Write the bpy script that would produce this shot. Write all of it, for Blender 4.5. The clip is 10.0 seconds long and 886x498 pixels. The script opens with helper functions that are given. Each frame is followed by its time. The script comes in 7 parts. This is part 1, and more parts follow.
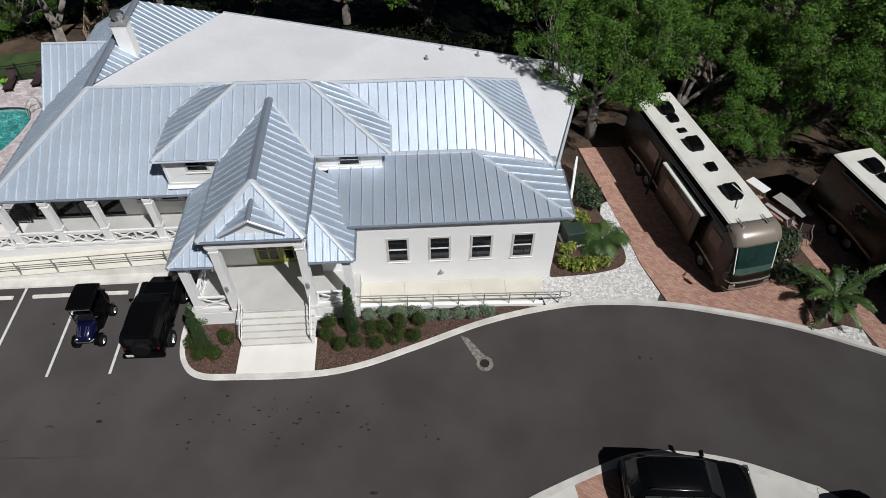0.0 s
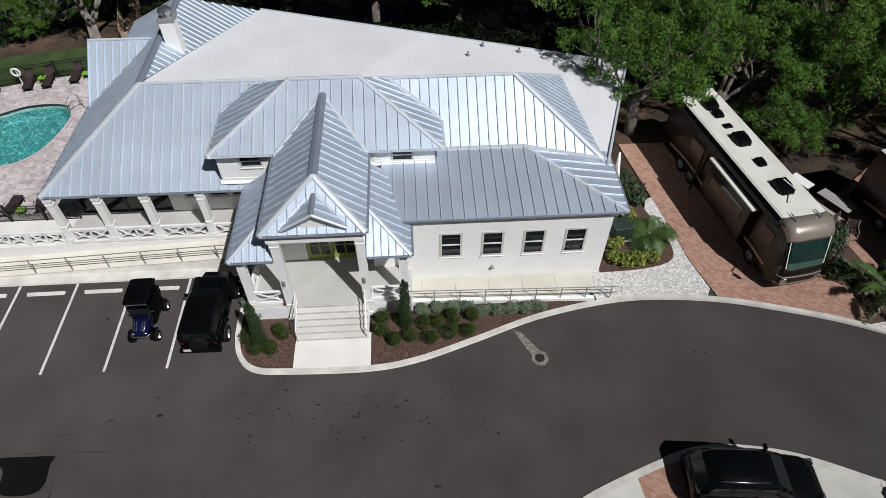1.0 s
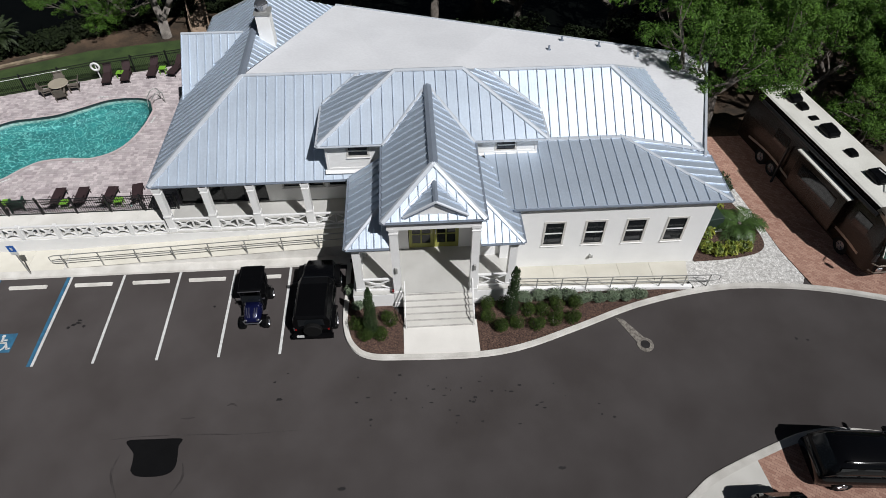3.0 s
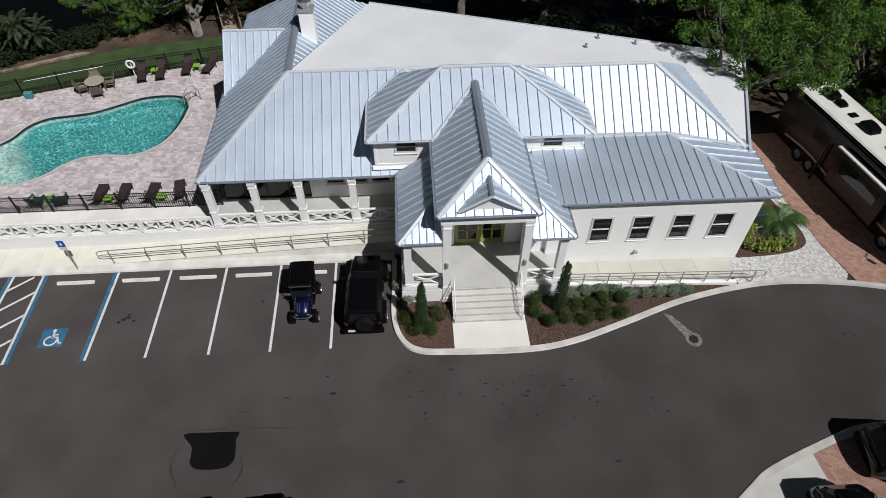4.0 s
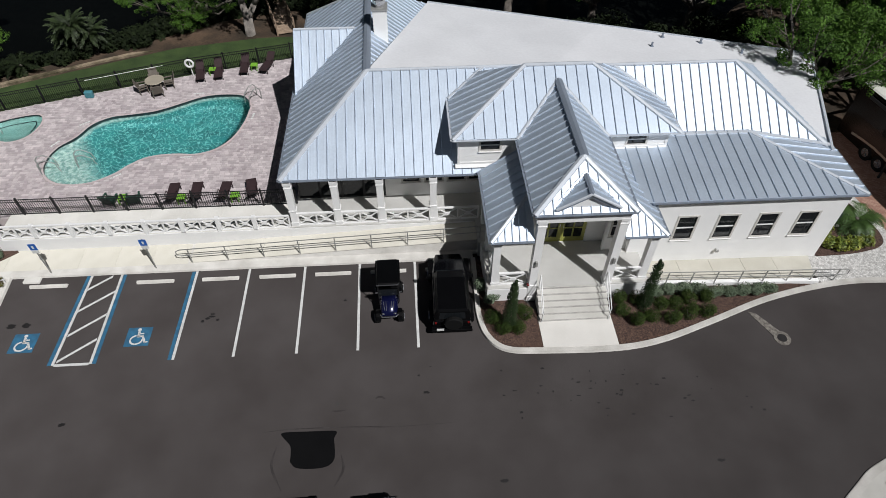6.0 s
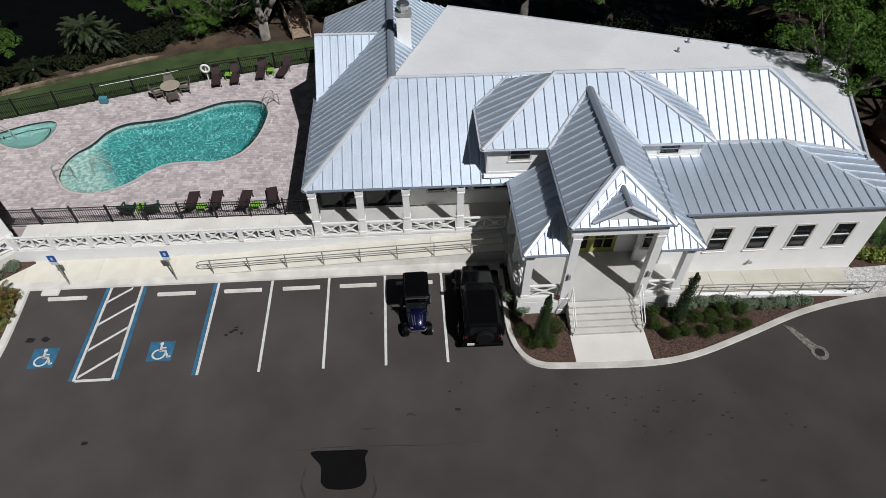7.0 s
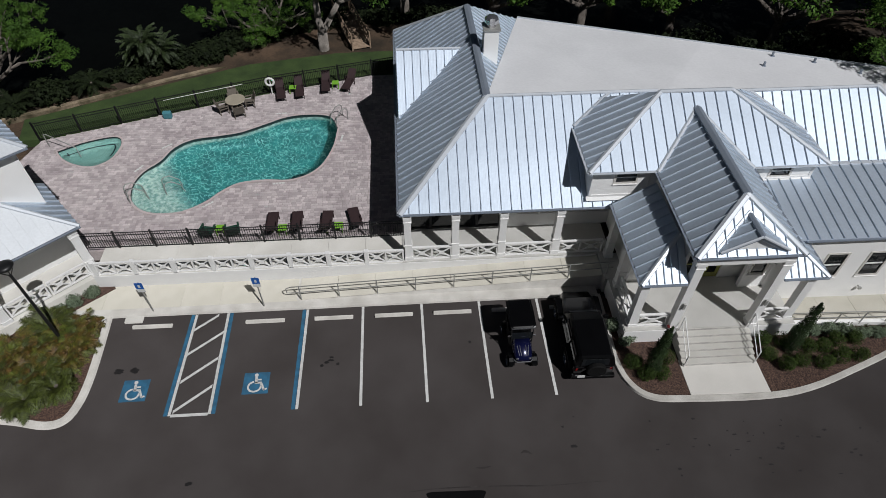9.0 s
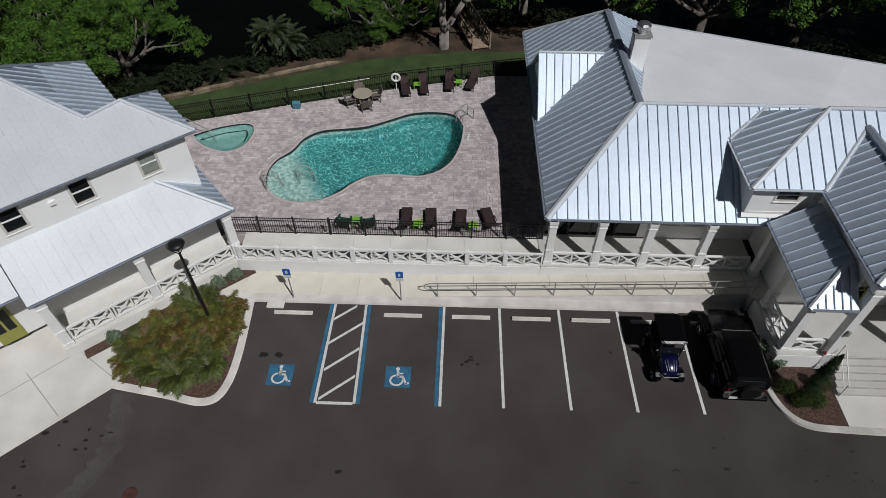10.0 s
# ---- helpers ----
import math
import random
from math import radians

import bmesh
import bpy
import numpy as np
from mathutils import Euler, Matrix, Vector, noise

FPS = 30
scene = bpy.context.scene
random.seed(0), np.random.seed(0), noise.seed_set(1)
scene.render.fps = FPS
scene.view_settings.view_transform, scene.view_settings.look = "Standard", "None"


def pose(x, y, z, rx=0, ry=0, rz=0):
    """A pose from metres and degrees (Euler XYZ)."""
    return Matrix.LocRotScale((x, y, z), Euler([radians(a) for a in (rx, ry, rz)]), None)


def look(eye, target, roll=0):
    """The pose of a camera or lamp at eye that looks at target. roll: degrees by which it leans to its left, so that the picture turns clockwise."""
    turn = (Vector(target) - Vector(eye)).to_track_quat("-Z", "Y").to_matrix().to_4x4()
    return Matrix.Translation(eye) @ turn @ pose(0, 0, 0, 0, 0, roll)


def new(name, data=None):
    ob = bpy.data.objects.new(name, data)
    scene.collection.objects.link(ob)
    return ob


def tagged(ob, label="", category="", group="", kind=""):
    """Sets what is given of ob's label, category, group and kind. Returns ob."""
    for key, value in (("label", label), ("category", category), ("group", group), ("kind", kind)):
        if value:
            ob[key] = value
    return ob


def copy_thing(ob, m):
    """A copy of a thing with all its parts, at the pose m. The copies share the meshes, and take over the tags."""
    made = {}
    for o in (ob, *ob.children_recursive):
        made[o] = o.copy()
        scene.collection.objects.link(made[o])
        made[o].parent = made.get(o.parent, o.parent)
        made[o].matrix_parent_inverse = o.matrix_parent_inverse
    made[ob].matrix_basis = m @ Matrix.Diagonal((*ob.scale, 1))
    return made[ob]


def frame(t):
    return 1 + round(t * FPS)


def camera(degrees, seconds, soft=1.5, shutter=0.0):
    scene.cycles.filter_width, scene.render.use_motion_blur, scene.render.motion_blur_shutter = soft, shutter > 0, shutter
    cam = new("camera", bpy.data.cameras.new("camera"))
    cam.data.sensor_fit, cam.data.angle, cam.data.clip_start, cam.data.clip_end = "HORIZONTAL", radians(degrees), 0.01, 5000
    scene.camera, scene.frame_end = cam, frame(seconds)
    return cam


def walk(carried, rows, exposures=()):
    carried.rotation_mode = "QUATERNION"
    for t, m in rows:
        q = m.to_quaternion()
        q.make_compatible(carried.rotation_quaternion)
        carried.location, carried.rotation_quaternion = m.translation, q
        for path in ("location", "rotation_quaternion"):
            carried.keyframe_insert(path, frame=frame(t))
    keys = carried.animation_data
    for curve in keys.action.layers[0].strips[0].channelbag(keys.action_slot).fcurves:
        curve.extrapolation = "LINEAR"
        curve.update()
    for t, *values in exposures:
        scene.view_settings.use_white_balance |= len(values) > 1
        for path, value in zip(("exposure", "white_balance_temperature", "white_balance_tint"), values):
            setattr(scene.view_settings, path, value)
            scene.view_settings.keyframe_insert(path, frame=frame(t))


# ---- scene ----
cam = camera(71.6, 10.0, soft=0.8)
PATH = [
    (0, (16.481, -15.189, 23.943), (16.574, -13.845, 22.466), 0.4),
    (0.5, (15.253, -15.152, 23.92), (15.345, -13.811, 22.438), 0.4),
    (1, (14.011, -15.234, 23.835), (14.102, -13.89, 22.356), 0.3),
    (1.5, (12.746, -15.38, 23.775), (12.835, -14.033, 22.3), 0.3),
    (2, (11.484, -15.518, 23.755), (11.573, -14.169, 22.281), 0.3),
    (2.5, (10.278, -15.616, 23.755), (10.366, -14.267, 22.282), 0.3),
    (3.8, (7.259, -15.843, 23.651), (7.347, -14.496, 22.176), 0.1),
    (4, (6.796, -15.863, 23.646), (6.885, -14.512, 22.174), 0.3),
    (4.5, (5.649, -15.918, 23.632), (5.74, -14.566, 22.161), 0.3),
    (5, (4.575, -15.942, 23.558), (4.666, -14.588, 22.089), 0.3),
    (5.5, (3.613, -15.882, 23.475), (3.704, -14.527, 22.007), 0.3),
    (5.7, (3.261, -15.819, 23.459), (3.351, -14.463, 21.992), 0.3),
    (7, (1.475, -14.715, 23.327), (1.567, -13.36, 21.859), 0.4),
    (7.5, (0.868, -14.129, 23.314), (0.961, -12.773, 21.847), 0.4),
    (8, (0.076, -13.59, 23.305), (0.168, -12.234, 21.838), 0.4),
    (8.5, (-1.229, -13.143, 23.304), (-1.135, -11.787, 21.837), 0.4),
    (9, (-3.023, -12.794, 23.314), (-2.93, -11.44, 21.845), 0.4),
    (9.3, (-4.342, -12.672, 23.268), (-4.272, -11.318, 21.797), 0.4),
    (9.5, (-5.294, -12.589, 23.226), (-5.268, -11.231, 21.758), 0.4),
    (10, (-7.718, -12.554, 23.166), (-7.758, -11.194, 21.699), 0.2),
]
walk(cam, [(t, look(eye, target, roll)) for t, eye, target, roll in PATH],
     [(0.0, -0.07), (4.5, -0.11), (7.5, -0.24), (9.0, -0.47), (10.0, -0.55)])

# ---- light ----
SUN_FROM = Vector((0.97, -1.33, 2.05)).normalized()
world = bpy.data.worlds.new("sky")
scene.world = world
world.use_nodes = True
wn = world.node_tree.nodes
sky = wn.new("ShaderNodeTexSky")
sky.sky_type, sky.sun_disc = "NISHITA", False
sky.sun_elevation = math.asin(SUN_FROM.z)
sky.sun_rotation = math.atan2(SUN_FROM.x, SUN_FROM.y)
world.node_tree.links.new(sky.outputs[0], wn["Background"].inputs[0])
wn["Background"].inputs[1].default_value = 0.009
sun = new("sun", bpy.data.lights.new("sun", "SUN"))
sun.data.energy, sun.data.angle, sun.data.color = 4.1, radians(0.6), (0.985, 0.985, 1.0)
sun.matrix_world = look(SUN_FROM * 80, (0, 0, 0))


# ---- materials ----
def mat(name, col, rough=0.7, metal=0.0, col2=None, scale=2.0, fine=40.0, bump=0.15, vary=0.25, per=None, spec=0.5, island=0.0):
    """A surface with a large and a fine variation of its colour, and fine relief. per: how much whole pieces differ."""
    m = bpy.data.materials.new(name)
    m.use_nodes = True
    nt = m.node_tree
    n, l = nt.nodes, nt.links
    b = n["Principled BSDF"]
    b.inputs["Roughness"].default_value = rough
    b.inputs["Metallic"].default_value = metal
    b.inputs["Specular IOR Level"].default_value = spec
    b.inputs["Diffuse Roughness"].default_value = 1.0 if rough >= 0.9 else 0.0
    tc = n.new("ShaderNodeTexCoord")
    big = n.new("ShaderNodeTexNoise")
    big.inputs["Scale"].default_value, big.inputs["Detail"].default_value = scale, 5.0
    l.new(tc.outputs["Object"], big.inputs["Vector"])
    sm = n.new("ShaderNodeTexNoise")
    sm.inputs["Scale"].default_value, sm.inputs["Detail"].default_value = fine, 3.0
    l.new(tc.outputs["Object"], sm.inputs["Vector"])
    c2 = col2 if col2 else tuple(c * (1 - vary) for c in col)
    ramp = n.new("ShaderNodeValToRGB")
    ramp.color_ramp.elements[0].position, ramp.color_ramp.elements[1].position = 0.35, 0.65
    ramp.color_ramp.elements[0].color, ramp.color_ramp.elements[1].color = (*c2, 1), (*col, 1)
    l.new(big.outputs["Fac"], ramp.inputs["Fac"])
    mul = n.new("ShaderNodeMix")
    mul.data_type, mul.blend_type = "RGBA", "MULTIPLY"
    mul.inputs["Factor"].default_value = 1.0
    fr = n.new("ShaderNodeMapRange")
    fr.inputs[1].default_value, fr.inputs[2].default_value = 0.3, 0.7
    fr.inputs[3].default_value, fr.inputs[4].default_value = 1 - vary, 1 + vary * 0.5
    l.new(sm.outputs["Fac"], fr.inputs[0])
    l.new(ramp.outputs["Color"], mul.inputs[6])
    l.new(fr.outputs[0], mul.inputs[7])
    out = mul.outputs[2]
    if per or island:
        amount = per or island
        if per:
            src = n.new("ShaderNodeObjectInfo").outputs["Random"]
        else:
            src = n.new("ShaderNodeNewGeometry").outputs["Random Per Island"]
        r = n.new("ShaderNodeMapRange")
        r.inputs[3].default_value, r.inputs[4].default_value = 1 - amount, 1 + amount
        l.new(src, r.inputs[0])
        m2 = n.new("ShaderNodeMix")
        m2.data_type, m2.blend_type = "RGBA", "MULTIPLY"
        m2.inputs["Factor"].default_value = 1.0
        l.new(out, m2.inputs[6])
        l.new(r.outputs[0], m2.inputs[7])
        out = m2.outputs[2]
    l.new(out, b.inputs["Base Color"])
    if bump:
        bp = n.new("ShaderNodeBump")
        bp.inputs["Strength"].default_value, bp.inputs["Distance"].default_value = bump, 0.02
        l.new(sm.outputs["Fac"], bp.inputs["Height"])
        l.new(bp.outputs[0], b.inputs["Normal"])
    return m


METAL = mat("standing seam steel", (0.585, 0.66, 0.75), 0.56, 0.64, (0.53, 0.60, 0.685), 0.5, 9, 0.02, 0.05, per=0.03)
TRIM = mat("bright steel flashing", (0.66, 0.70, 0.75), 0.45, 0.25, None, 1, 20, 0.02, 0.06)
GUTTER = mat("painted gutter", (0.26, 0.30, 0.36), 0.45, 0.3, None, 1, 20, 0.02, 0.08)
MEMBRANE = mat("white roof membrane", (0.76, 0.765, 0.78), 0.75, 0, (0.70, 0.705, 0.72), 0.35, 6, 0.05, 0.04)
STUCCO = mat("white stucco", (0.88, 0.875, 0.86), 0.85, 0, (0.84, 0.835, 0.82), 0.8, 60, 0.2, 0.04)
PAINT = mat("white painted wood", (0.86, 0.855, 0.84), 0.55, 0, None, 2, 30, 0.05, 0.05)
FLOORC = mat("grey troweled concrete", (0.55, 0.54, 0.51), 0.85, 0, (0.48, 0.47, 0.44), 0.8, 30, 0.08, 0.07)
CONCRETE = mat("pale concrete", (0.64, 0.625, 0.585), 0.9, 0, (0.55, 0.535, 0.495), 0.7, 40, 0.1, 0.07)
RAMPC = mat("cream concrete walk", (0.66, 0.635, 0.56), 0.9, 0, (0.57, 0.545, 0.47), 0.6, 40, 0.1, 0.07)
KERB = mat("concrete kerb", (0.66, 0.64, 0.60), 0.9, 0, (0.52, 0.50, 0.46), 1.1, 30, 0.15, 0.12)
ASPHALT = mat("asphalt", (0.075, 0.0664, 0.0645), 0.9, 0, (0.0555, 0.0478, 0.0457), 0.3, 45, 0.12, 0.1, spec=0.25)
TAR = mat("fresh tar", (0.006, 0.006, 0.0065), 0.95, 0, None, 1, 30, 0.2, 0.2, spec=0.1)
OIL = mat("oil stain", (0.016, 0.014, 0.014), 0.7, 0, None, 4, 30, 0.1, 0.3)
LINE = mat("white road paint", (0.74, 0.74, 0.72), 0.8, 0, (0.60, 0.60, 0.58), 3, 50, 0.1, 0.12)
BLUE = mat("blue road paint", (0.035, 0.17, 0.30), 0.8, 0, (0.03, 0.11, 0.19), 3, 50, 0.1, 0.15)
MULCH = mat("brown bark mulch", (0.16, 0.095, 0.07), 1, 0, (0.05, 0.028, 0.022), 14, 30, 1.0, 0.7)
SOIL = mat("leaf littered soil", (0.085, 0.054, 0.033), 1, 0, (0.025, 0.018, 0.011), 0.5, 9, 0.6, 0.4)
GRASS = mat("mown grass", (0.040, 0.068, 0.017), 1, 0, (0.024, 0.044, 0.011), 0.9, 30, 0.6, 0.35)
GRAVEL = mat("white pebbles", (0.82, 0.805, 0.78), 0.9, 0, (0.50, 0.485, 0.46), 7, 20, 1.0, 0.5)
GLASS = mat("dark window glass", (0.012, 0.014, 0.016), 0.06, 0, None, 1, 5, 0, 0.1)
DOORP = mat("yellow green door paint", (0.33, 0.33, 0.08), 0.5, 0, None, 2, 30, 0.03, 0.08)
STEEL = mat("galvanised pipe", (0.46, 0.46, 0.44), 0.5, 0.5, None, 2, 30, 0.03, 0.1)
BLACK = mat("black powder coat", (0.012, 0.012, 0.013), 0.45, 0, None, 2, 30, 0.03, 0.1)
CARBLK = mat("glossy black car paint", (0.003, 0.003, 0.0035), 0.1, 0, None, 2, 30, 0, 0.1)
MATBLK = mat("black vinyl", (0.0035, 0.0035, 0.004), 0.28, 0, None, 2, 30, 0.03, 0.2, spec=0.18)
TYRE = mat("tyre rubber", (0.006, 0.006, 0.006), 0.8, 0, None, 2, 40, 0.2, 0.2, spec=0.2)
CHROME = mat("bright metal", (0.6, 0.6, 0.62), 0.2, 0.9, None, 2, 30, 0, 0.05)
BLUECAR = mat("metallic blue paint", (0.007, 0.009, 0.05), 0.2, 0.3, None, 2, 30, 0, 0.1)
CREAM = mat("white fibreglass roof", (0.74, 0.73, 0.67), 0.6, 0, (0.64, 0.63, 0.57), 0.8, 12, 0.05, 0.06)
BRONZE = mat("dark bronze coach paint", (0.018, 0.0105, 0.007), 0.25, 0.0, (0.011, 0.007, 0.005), 0.5, 20, 0, 0.1, spec=0.3)
GOLD = mat("champagne coach paint", (0.36, 0.31, 0.26), 0.3, 0.4, None, 1, 20, 0, 0.08)
TRIMW = mat("grey white window trim", (0.62, 0.60, 0.56), 0.6, 0, None, 2, 30, 0.05, 0.06)
BARK = mat("grey oak bark", (0.22, 0.19, 0.165), 1, 0, (0.11, 0.095, 0.08), 3, 20, 0.8, 0.3)
LEAF = mat("oak leaves", (0.082, 0.172, 0.019), 0.7, 0, (0.042, 0.095, 0.014), 0.9, 3, 0, 0.25, island=0.4, spec=0.25)
# leaf colour taken near black to paint in the bank's shade
LEAFB = mat("bank leaves with painted shade", (0.016, 0.025, 0.007), 0.8, 0, (0.007, 0.012, 0.004), 0.7, 3, 0, 0.25, island=0.4, spec=0.2)
LEAFD = mat("dark shrub leaves", (0.035, 0.062, 0.02), 0.6, 0, (0.022, 0.04, 0.014), 0.7, 3, 0, 0.25, island=0.4)
BOXWD = mat("clipped shrub leaves", (0.046, 0.072, 0.011), 0.8, 0, (0.027, 0.047, 0.008), 2, 6, 0, 0.25, island=0.5, spec=0.2)
SAGE = mat("silver green leaves", (0.16, 0.20, 0.13), 0.8, 0, (0.11, 0.15, 0.09), 2, 6, 0, 0.25, island=0.35)
YELLOW = mat("yellow croton leaves", (0.30, 0.30, 0.03), 0.6, 0, (0.10, 0.15, 0.02), 2, 6, 0, 0.25, island=0.45)
FROND = mat("palm fronds", (0.065, 0.12, 0.026), 0.5, 0, (0.038, 0.075, 0.018), 1, 5, 0, 0.25, island=0.3)
COONTIE = mat("olive palm fronds", (0.10, 0.125, 0.015), 0.6, 0, (0.11, 0.06, 0.012), 1.6, 5, 0, 0.3, island=0.5)
OLIVE = mat("dark olive palm fronds", (0.075, 0.10, 0.014), 0.6, 0, (0.05, 0.06, 0.01), 1.2, 5, 0, 0.3, island=0.5)
WICKER = mat("dark brown sling fabric", (0.040, 0.020, 0.022), 0.8, 0, None, 4, 40, 0.2, 0.2)
BEIGE = mat("beige patio metal", (0.42, 0.37, 0.29), 0.6, 0, None, 2, 30, 0.05, 0.1)
LIME = mat("lime plastic", (0.22, 0.50, 0.05), 0.4, 0, None, 2, 30, 0.02, 0.1)
WATERDK = mat("dark river water", (0.003, 0.0035, 0.003), 0.25, 0, None, 0.3, 2, 0.1, 0.2, spec=0.06)
SIGNB = mat("blue sign face", (0.02, 0.12, 0.45), 0.5, 0, None, 2, 30, 0, 0.05)


def brick_mat(name, cols, w, h, mortar=0.008, angle=0.0):
    """Small paving blocks far from the eye."""
    m = mat(name, cols[0], 0.9, 0, cols[1], 0.35, 30, 0.1, 0.12)
    n, l = m.node_tree.nodes, m.node_tree.links
    b = n["Principled BSDF"]
    tc = n.new("ShaderNodeTexCoord")
    mp = n.new("ShaderNodeMapping")
    mp.inputs["Rotation"].default_value = (0, 0, radians(angle))
    br = n.new("ShaderNodeTexBrick")
    br.inputs["Scale"].default_value = 1.0
    br.inputs["Brick Width"].default_value, br.inputs["Row Height"].default_value = w, h
    br.inputs["Mortar Size"].default_value = mortar
    br.inputs["Color1"].default_value, br.inputs["Color2"].default_value = (*cols[2], 1), (*cols[3], 1)
    br.inputs["Mortar"].default_value = (*[c * 0.55 for c in cols[1]], 1)
    l.new(tc.outputs["Object"], mp.inputs["Vector"])
    l.new(mp.outputs[0], br.inputs["Vector"])
    old = b.inputs["Base Color"].links[0].from_socket
    mx = n.new("ShaderNodeMix")
    mx.data_type = "RGBA"
    mx.inputs["Factor"].default_value = 0.65
    l.new(old, mx.inputs[6])
    l.new(br.outputs["Color"], mx.inputs[7])
    l.new(mx.outputs[2], b.inputs["Base Color"])
    return m


BRICK = brick_mat("red clay pavers", ((0.42, 0.25, 0.185), (0.29, 0.16, 0.12), (0.55, 0.36, 0.275), (0.33, 0.17, 0.125)), 0.23, 0.115, 0.006, 35)


# ---- mesh helpers ----
def box(bm, x0, x1, y0, y1, z0, z1, m=None, bevel=0.0):
    vs = [bm.verts.new((x, y, z)) for z in (z0, z1) for x, y in ((x0, y0), (x1, y0), (x1, y1), (x0, y1))]
    fs = [bm.faces.new([vs[i] for i in q]) for q in ((3, 2, 1, 0), (4, 5, 6, 7), (0, 1, 5, 4), (1, 2, 6, 5), (2, 3, 7, 6), (3, 0, 4, 7))]
    if bevel:
        es = list({e for f in fs for e in f.edges})
        r = bmesh.ops.bevel(bm, geom=es, offset=bevel, segments=2, profile=0.5, affect="EDGES")
        vs = list({v for f in r["faces"] for v in f.verts} | {v for v in vs if v.is_valid})
    if m is not None:
        for v in vs:
            v.co = m @ v.co
    return vs


def prism(bm, pts, drop, along=None):
    """A plate: the polygon pts, and its copy moved by drop along -normal (or by the vector along)."""
    pts = [Vector(p) for p in pts]
    if along is None:
        nrm = Vector((0, 0, 0))
        for a, b in zip(pts, pts[1:] + pts[:1]):
            nrm += a.cross(b)
        along = -nrm.normalized() * drop
    top = [bm.verts.new(p) for p in pts]
    bot = [bm.verts.new(p + along) for p in pts]
    bm.faces.new(top)
    bm.faces.new(bot[::-1])
    k = len(pts)
    for i in range(k):
        bm.faces.new((top[i], bot[i], bot[(i + 1) % k], top[(i + 1) % k]))


def tube(bm, a, b, r0, r1=None, seg=8):
    a, b = Vector(a), Vector(b)
    r1 = r0 if r1 is None else r1
    d = (b - a).normalized()
    s = d.orthogonal().normalized()
    t = d.cross(s)
    ra = [bm.verts.new(a + (s * math.cos(q) + t * math.sin(q)) * r0) for q in [2 * math.pi * i / seg for i in range(seg)]]
    rb = [bm.verts.new(b + (s * math.cos(q) + t * math.sin(q)) * r1) for q in [2 * math.pi * i / seg for i in range(seg)]]
    for i in range(seg):
        bm.faces.new((ra[i], ra[(i + 1) % seg], rb[(i + 1) % seg], rb[i]))
    bm.faces.new(ra[::-1])
    bm.faces.new(rb)


def chain(bm, pts, r, seg=8):
    for a, b in zip(pts, pts[1:]):
        tube(bm, a, b, r, r, seg)


def beam(bm, a, b, w, h):
    """A square bar from a to b, w wide, h high."""
    a, b = Vector(a), Vector(b)
    d = (b - a).normalized()
    s = d.cross(Vector((0, 0, 1)))
    s = Vector((1, 0, 0)) if s.length < 1e-4 else s.normalized()
    u = s.cross(d).normalized()
    ends = [[bm.verts.new(p + s * i * w / 2 + u * j * h / 2) for i, j in ((-1, -1), (1, -1), (1, 1), (-1, 1))] for p in (a, b)]
    for i in range(4):
        bm.faces.new((ends[0][i], ends[0][(i + 1) % 4], ends[1][(i + 1) % 4], ends[1][i]))
    bm.faces.new(ends[0][::-1])
    bm.faces.new(ends[1])


def ellipsoid(bm, c, r, seg=12, rings=8):
    m = Matrix.Translation(c) @ Matrix.Diagonal((*r, 1))
    bmesh.ops.create_uvsphere(bm, u_segments=seg, v_segments=rings, radius=1, matrix=m)


def loft(bm, rings, close=True):
    """Skin through rings of equal length."""
    vs = [[bm.verts.new(p) for p in r] for r in rings]
    k = len(vs[0])
    for a, b in zip(vs, vs[1:]):
        for i in range(k):
            bm.faces.new((a[i], a[(i + 1) % k], b[(i + 1) % k], b[i]))
    if close:
        bm.faces.new(vs[0][::-1])
        bm.faces.new(vs[-1])


def mesh_of(bm, name, material, smooth=False):
    bmesh.ops.recalc_face_normals(bm, faces=bm.faces[:])
    me = bpy.data.meshes.new(name)
    bm.to_mesh(me)
    bm.free()
    me.materials.append(material)
    if smooth:
        for p in me.polygons:
            p.use_smooth = True
    return me


def part(name, bm, material, parent, label="", smooth=False):
    ob = new(name, mesh_of(bm, name, material, smooth))
    ob.parent = parent
    return tagged(ob, label)


def thing(name, label, category, group="", kind="", at=None):
    ob = new(name)
    ob.empty_display_size = 0.2
    if at is not None:
        ob.matrix_basis = at
    return tagged(ob, label, category, group, kind)


def solid(name, bm, material, label, category, group="", kind="", smooth=False):
    return tagged(new(name, mesh_of(bm, name, material, smooth)), label, category, group, kind)


def smooth_line(pts, n=6):
    """A curve through points of the plan."""
    p = [Vector((*q, 0)) for q in pts]
    p = [p[0] * 2 - p[1]] + p + [p[-1] * 2 - p[-2]]
    out = []
    for i in range(1, len(p) - 2):
        for k in range(n):
            t = k / n
            a, b, c, d = p[i - 1:i + 3]
            out.append(0.5 * (2 * b + (c - a) * t + (2 * a - 5 * b + 4 * c - d) * t * t + (3 * b - a - 3 * c + d) * t ** 3))
    out.append(p[-2])
    return [(v.x, v.y) for v in out]


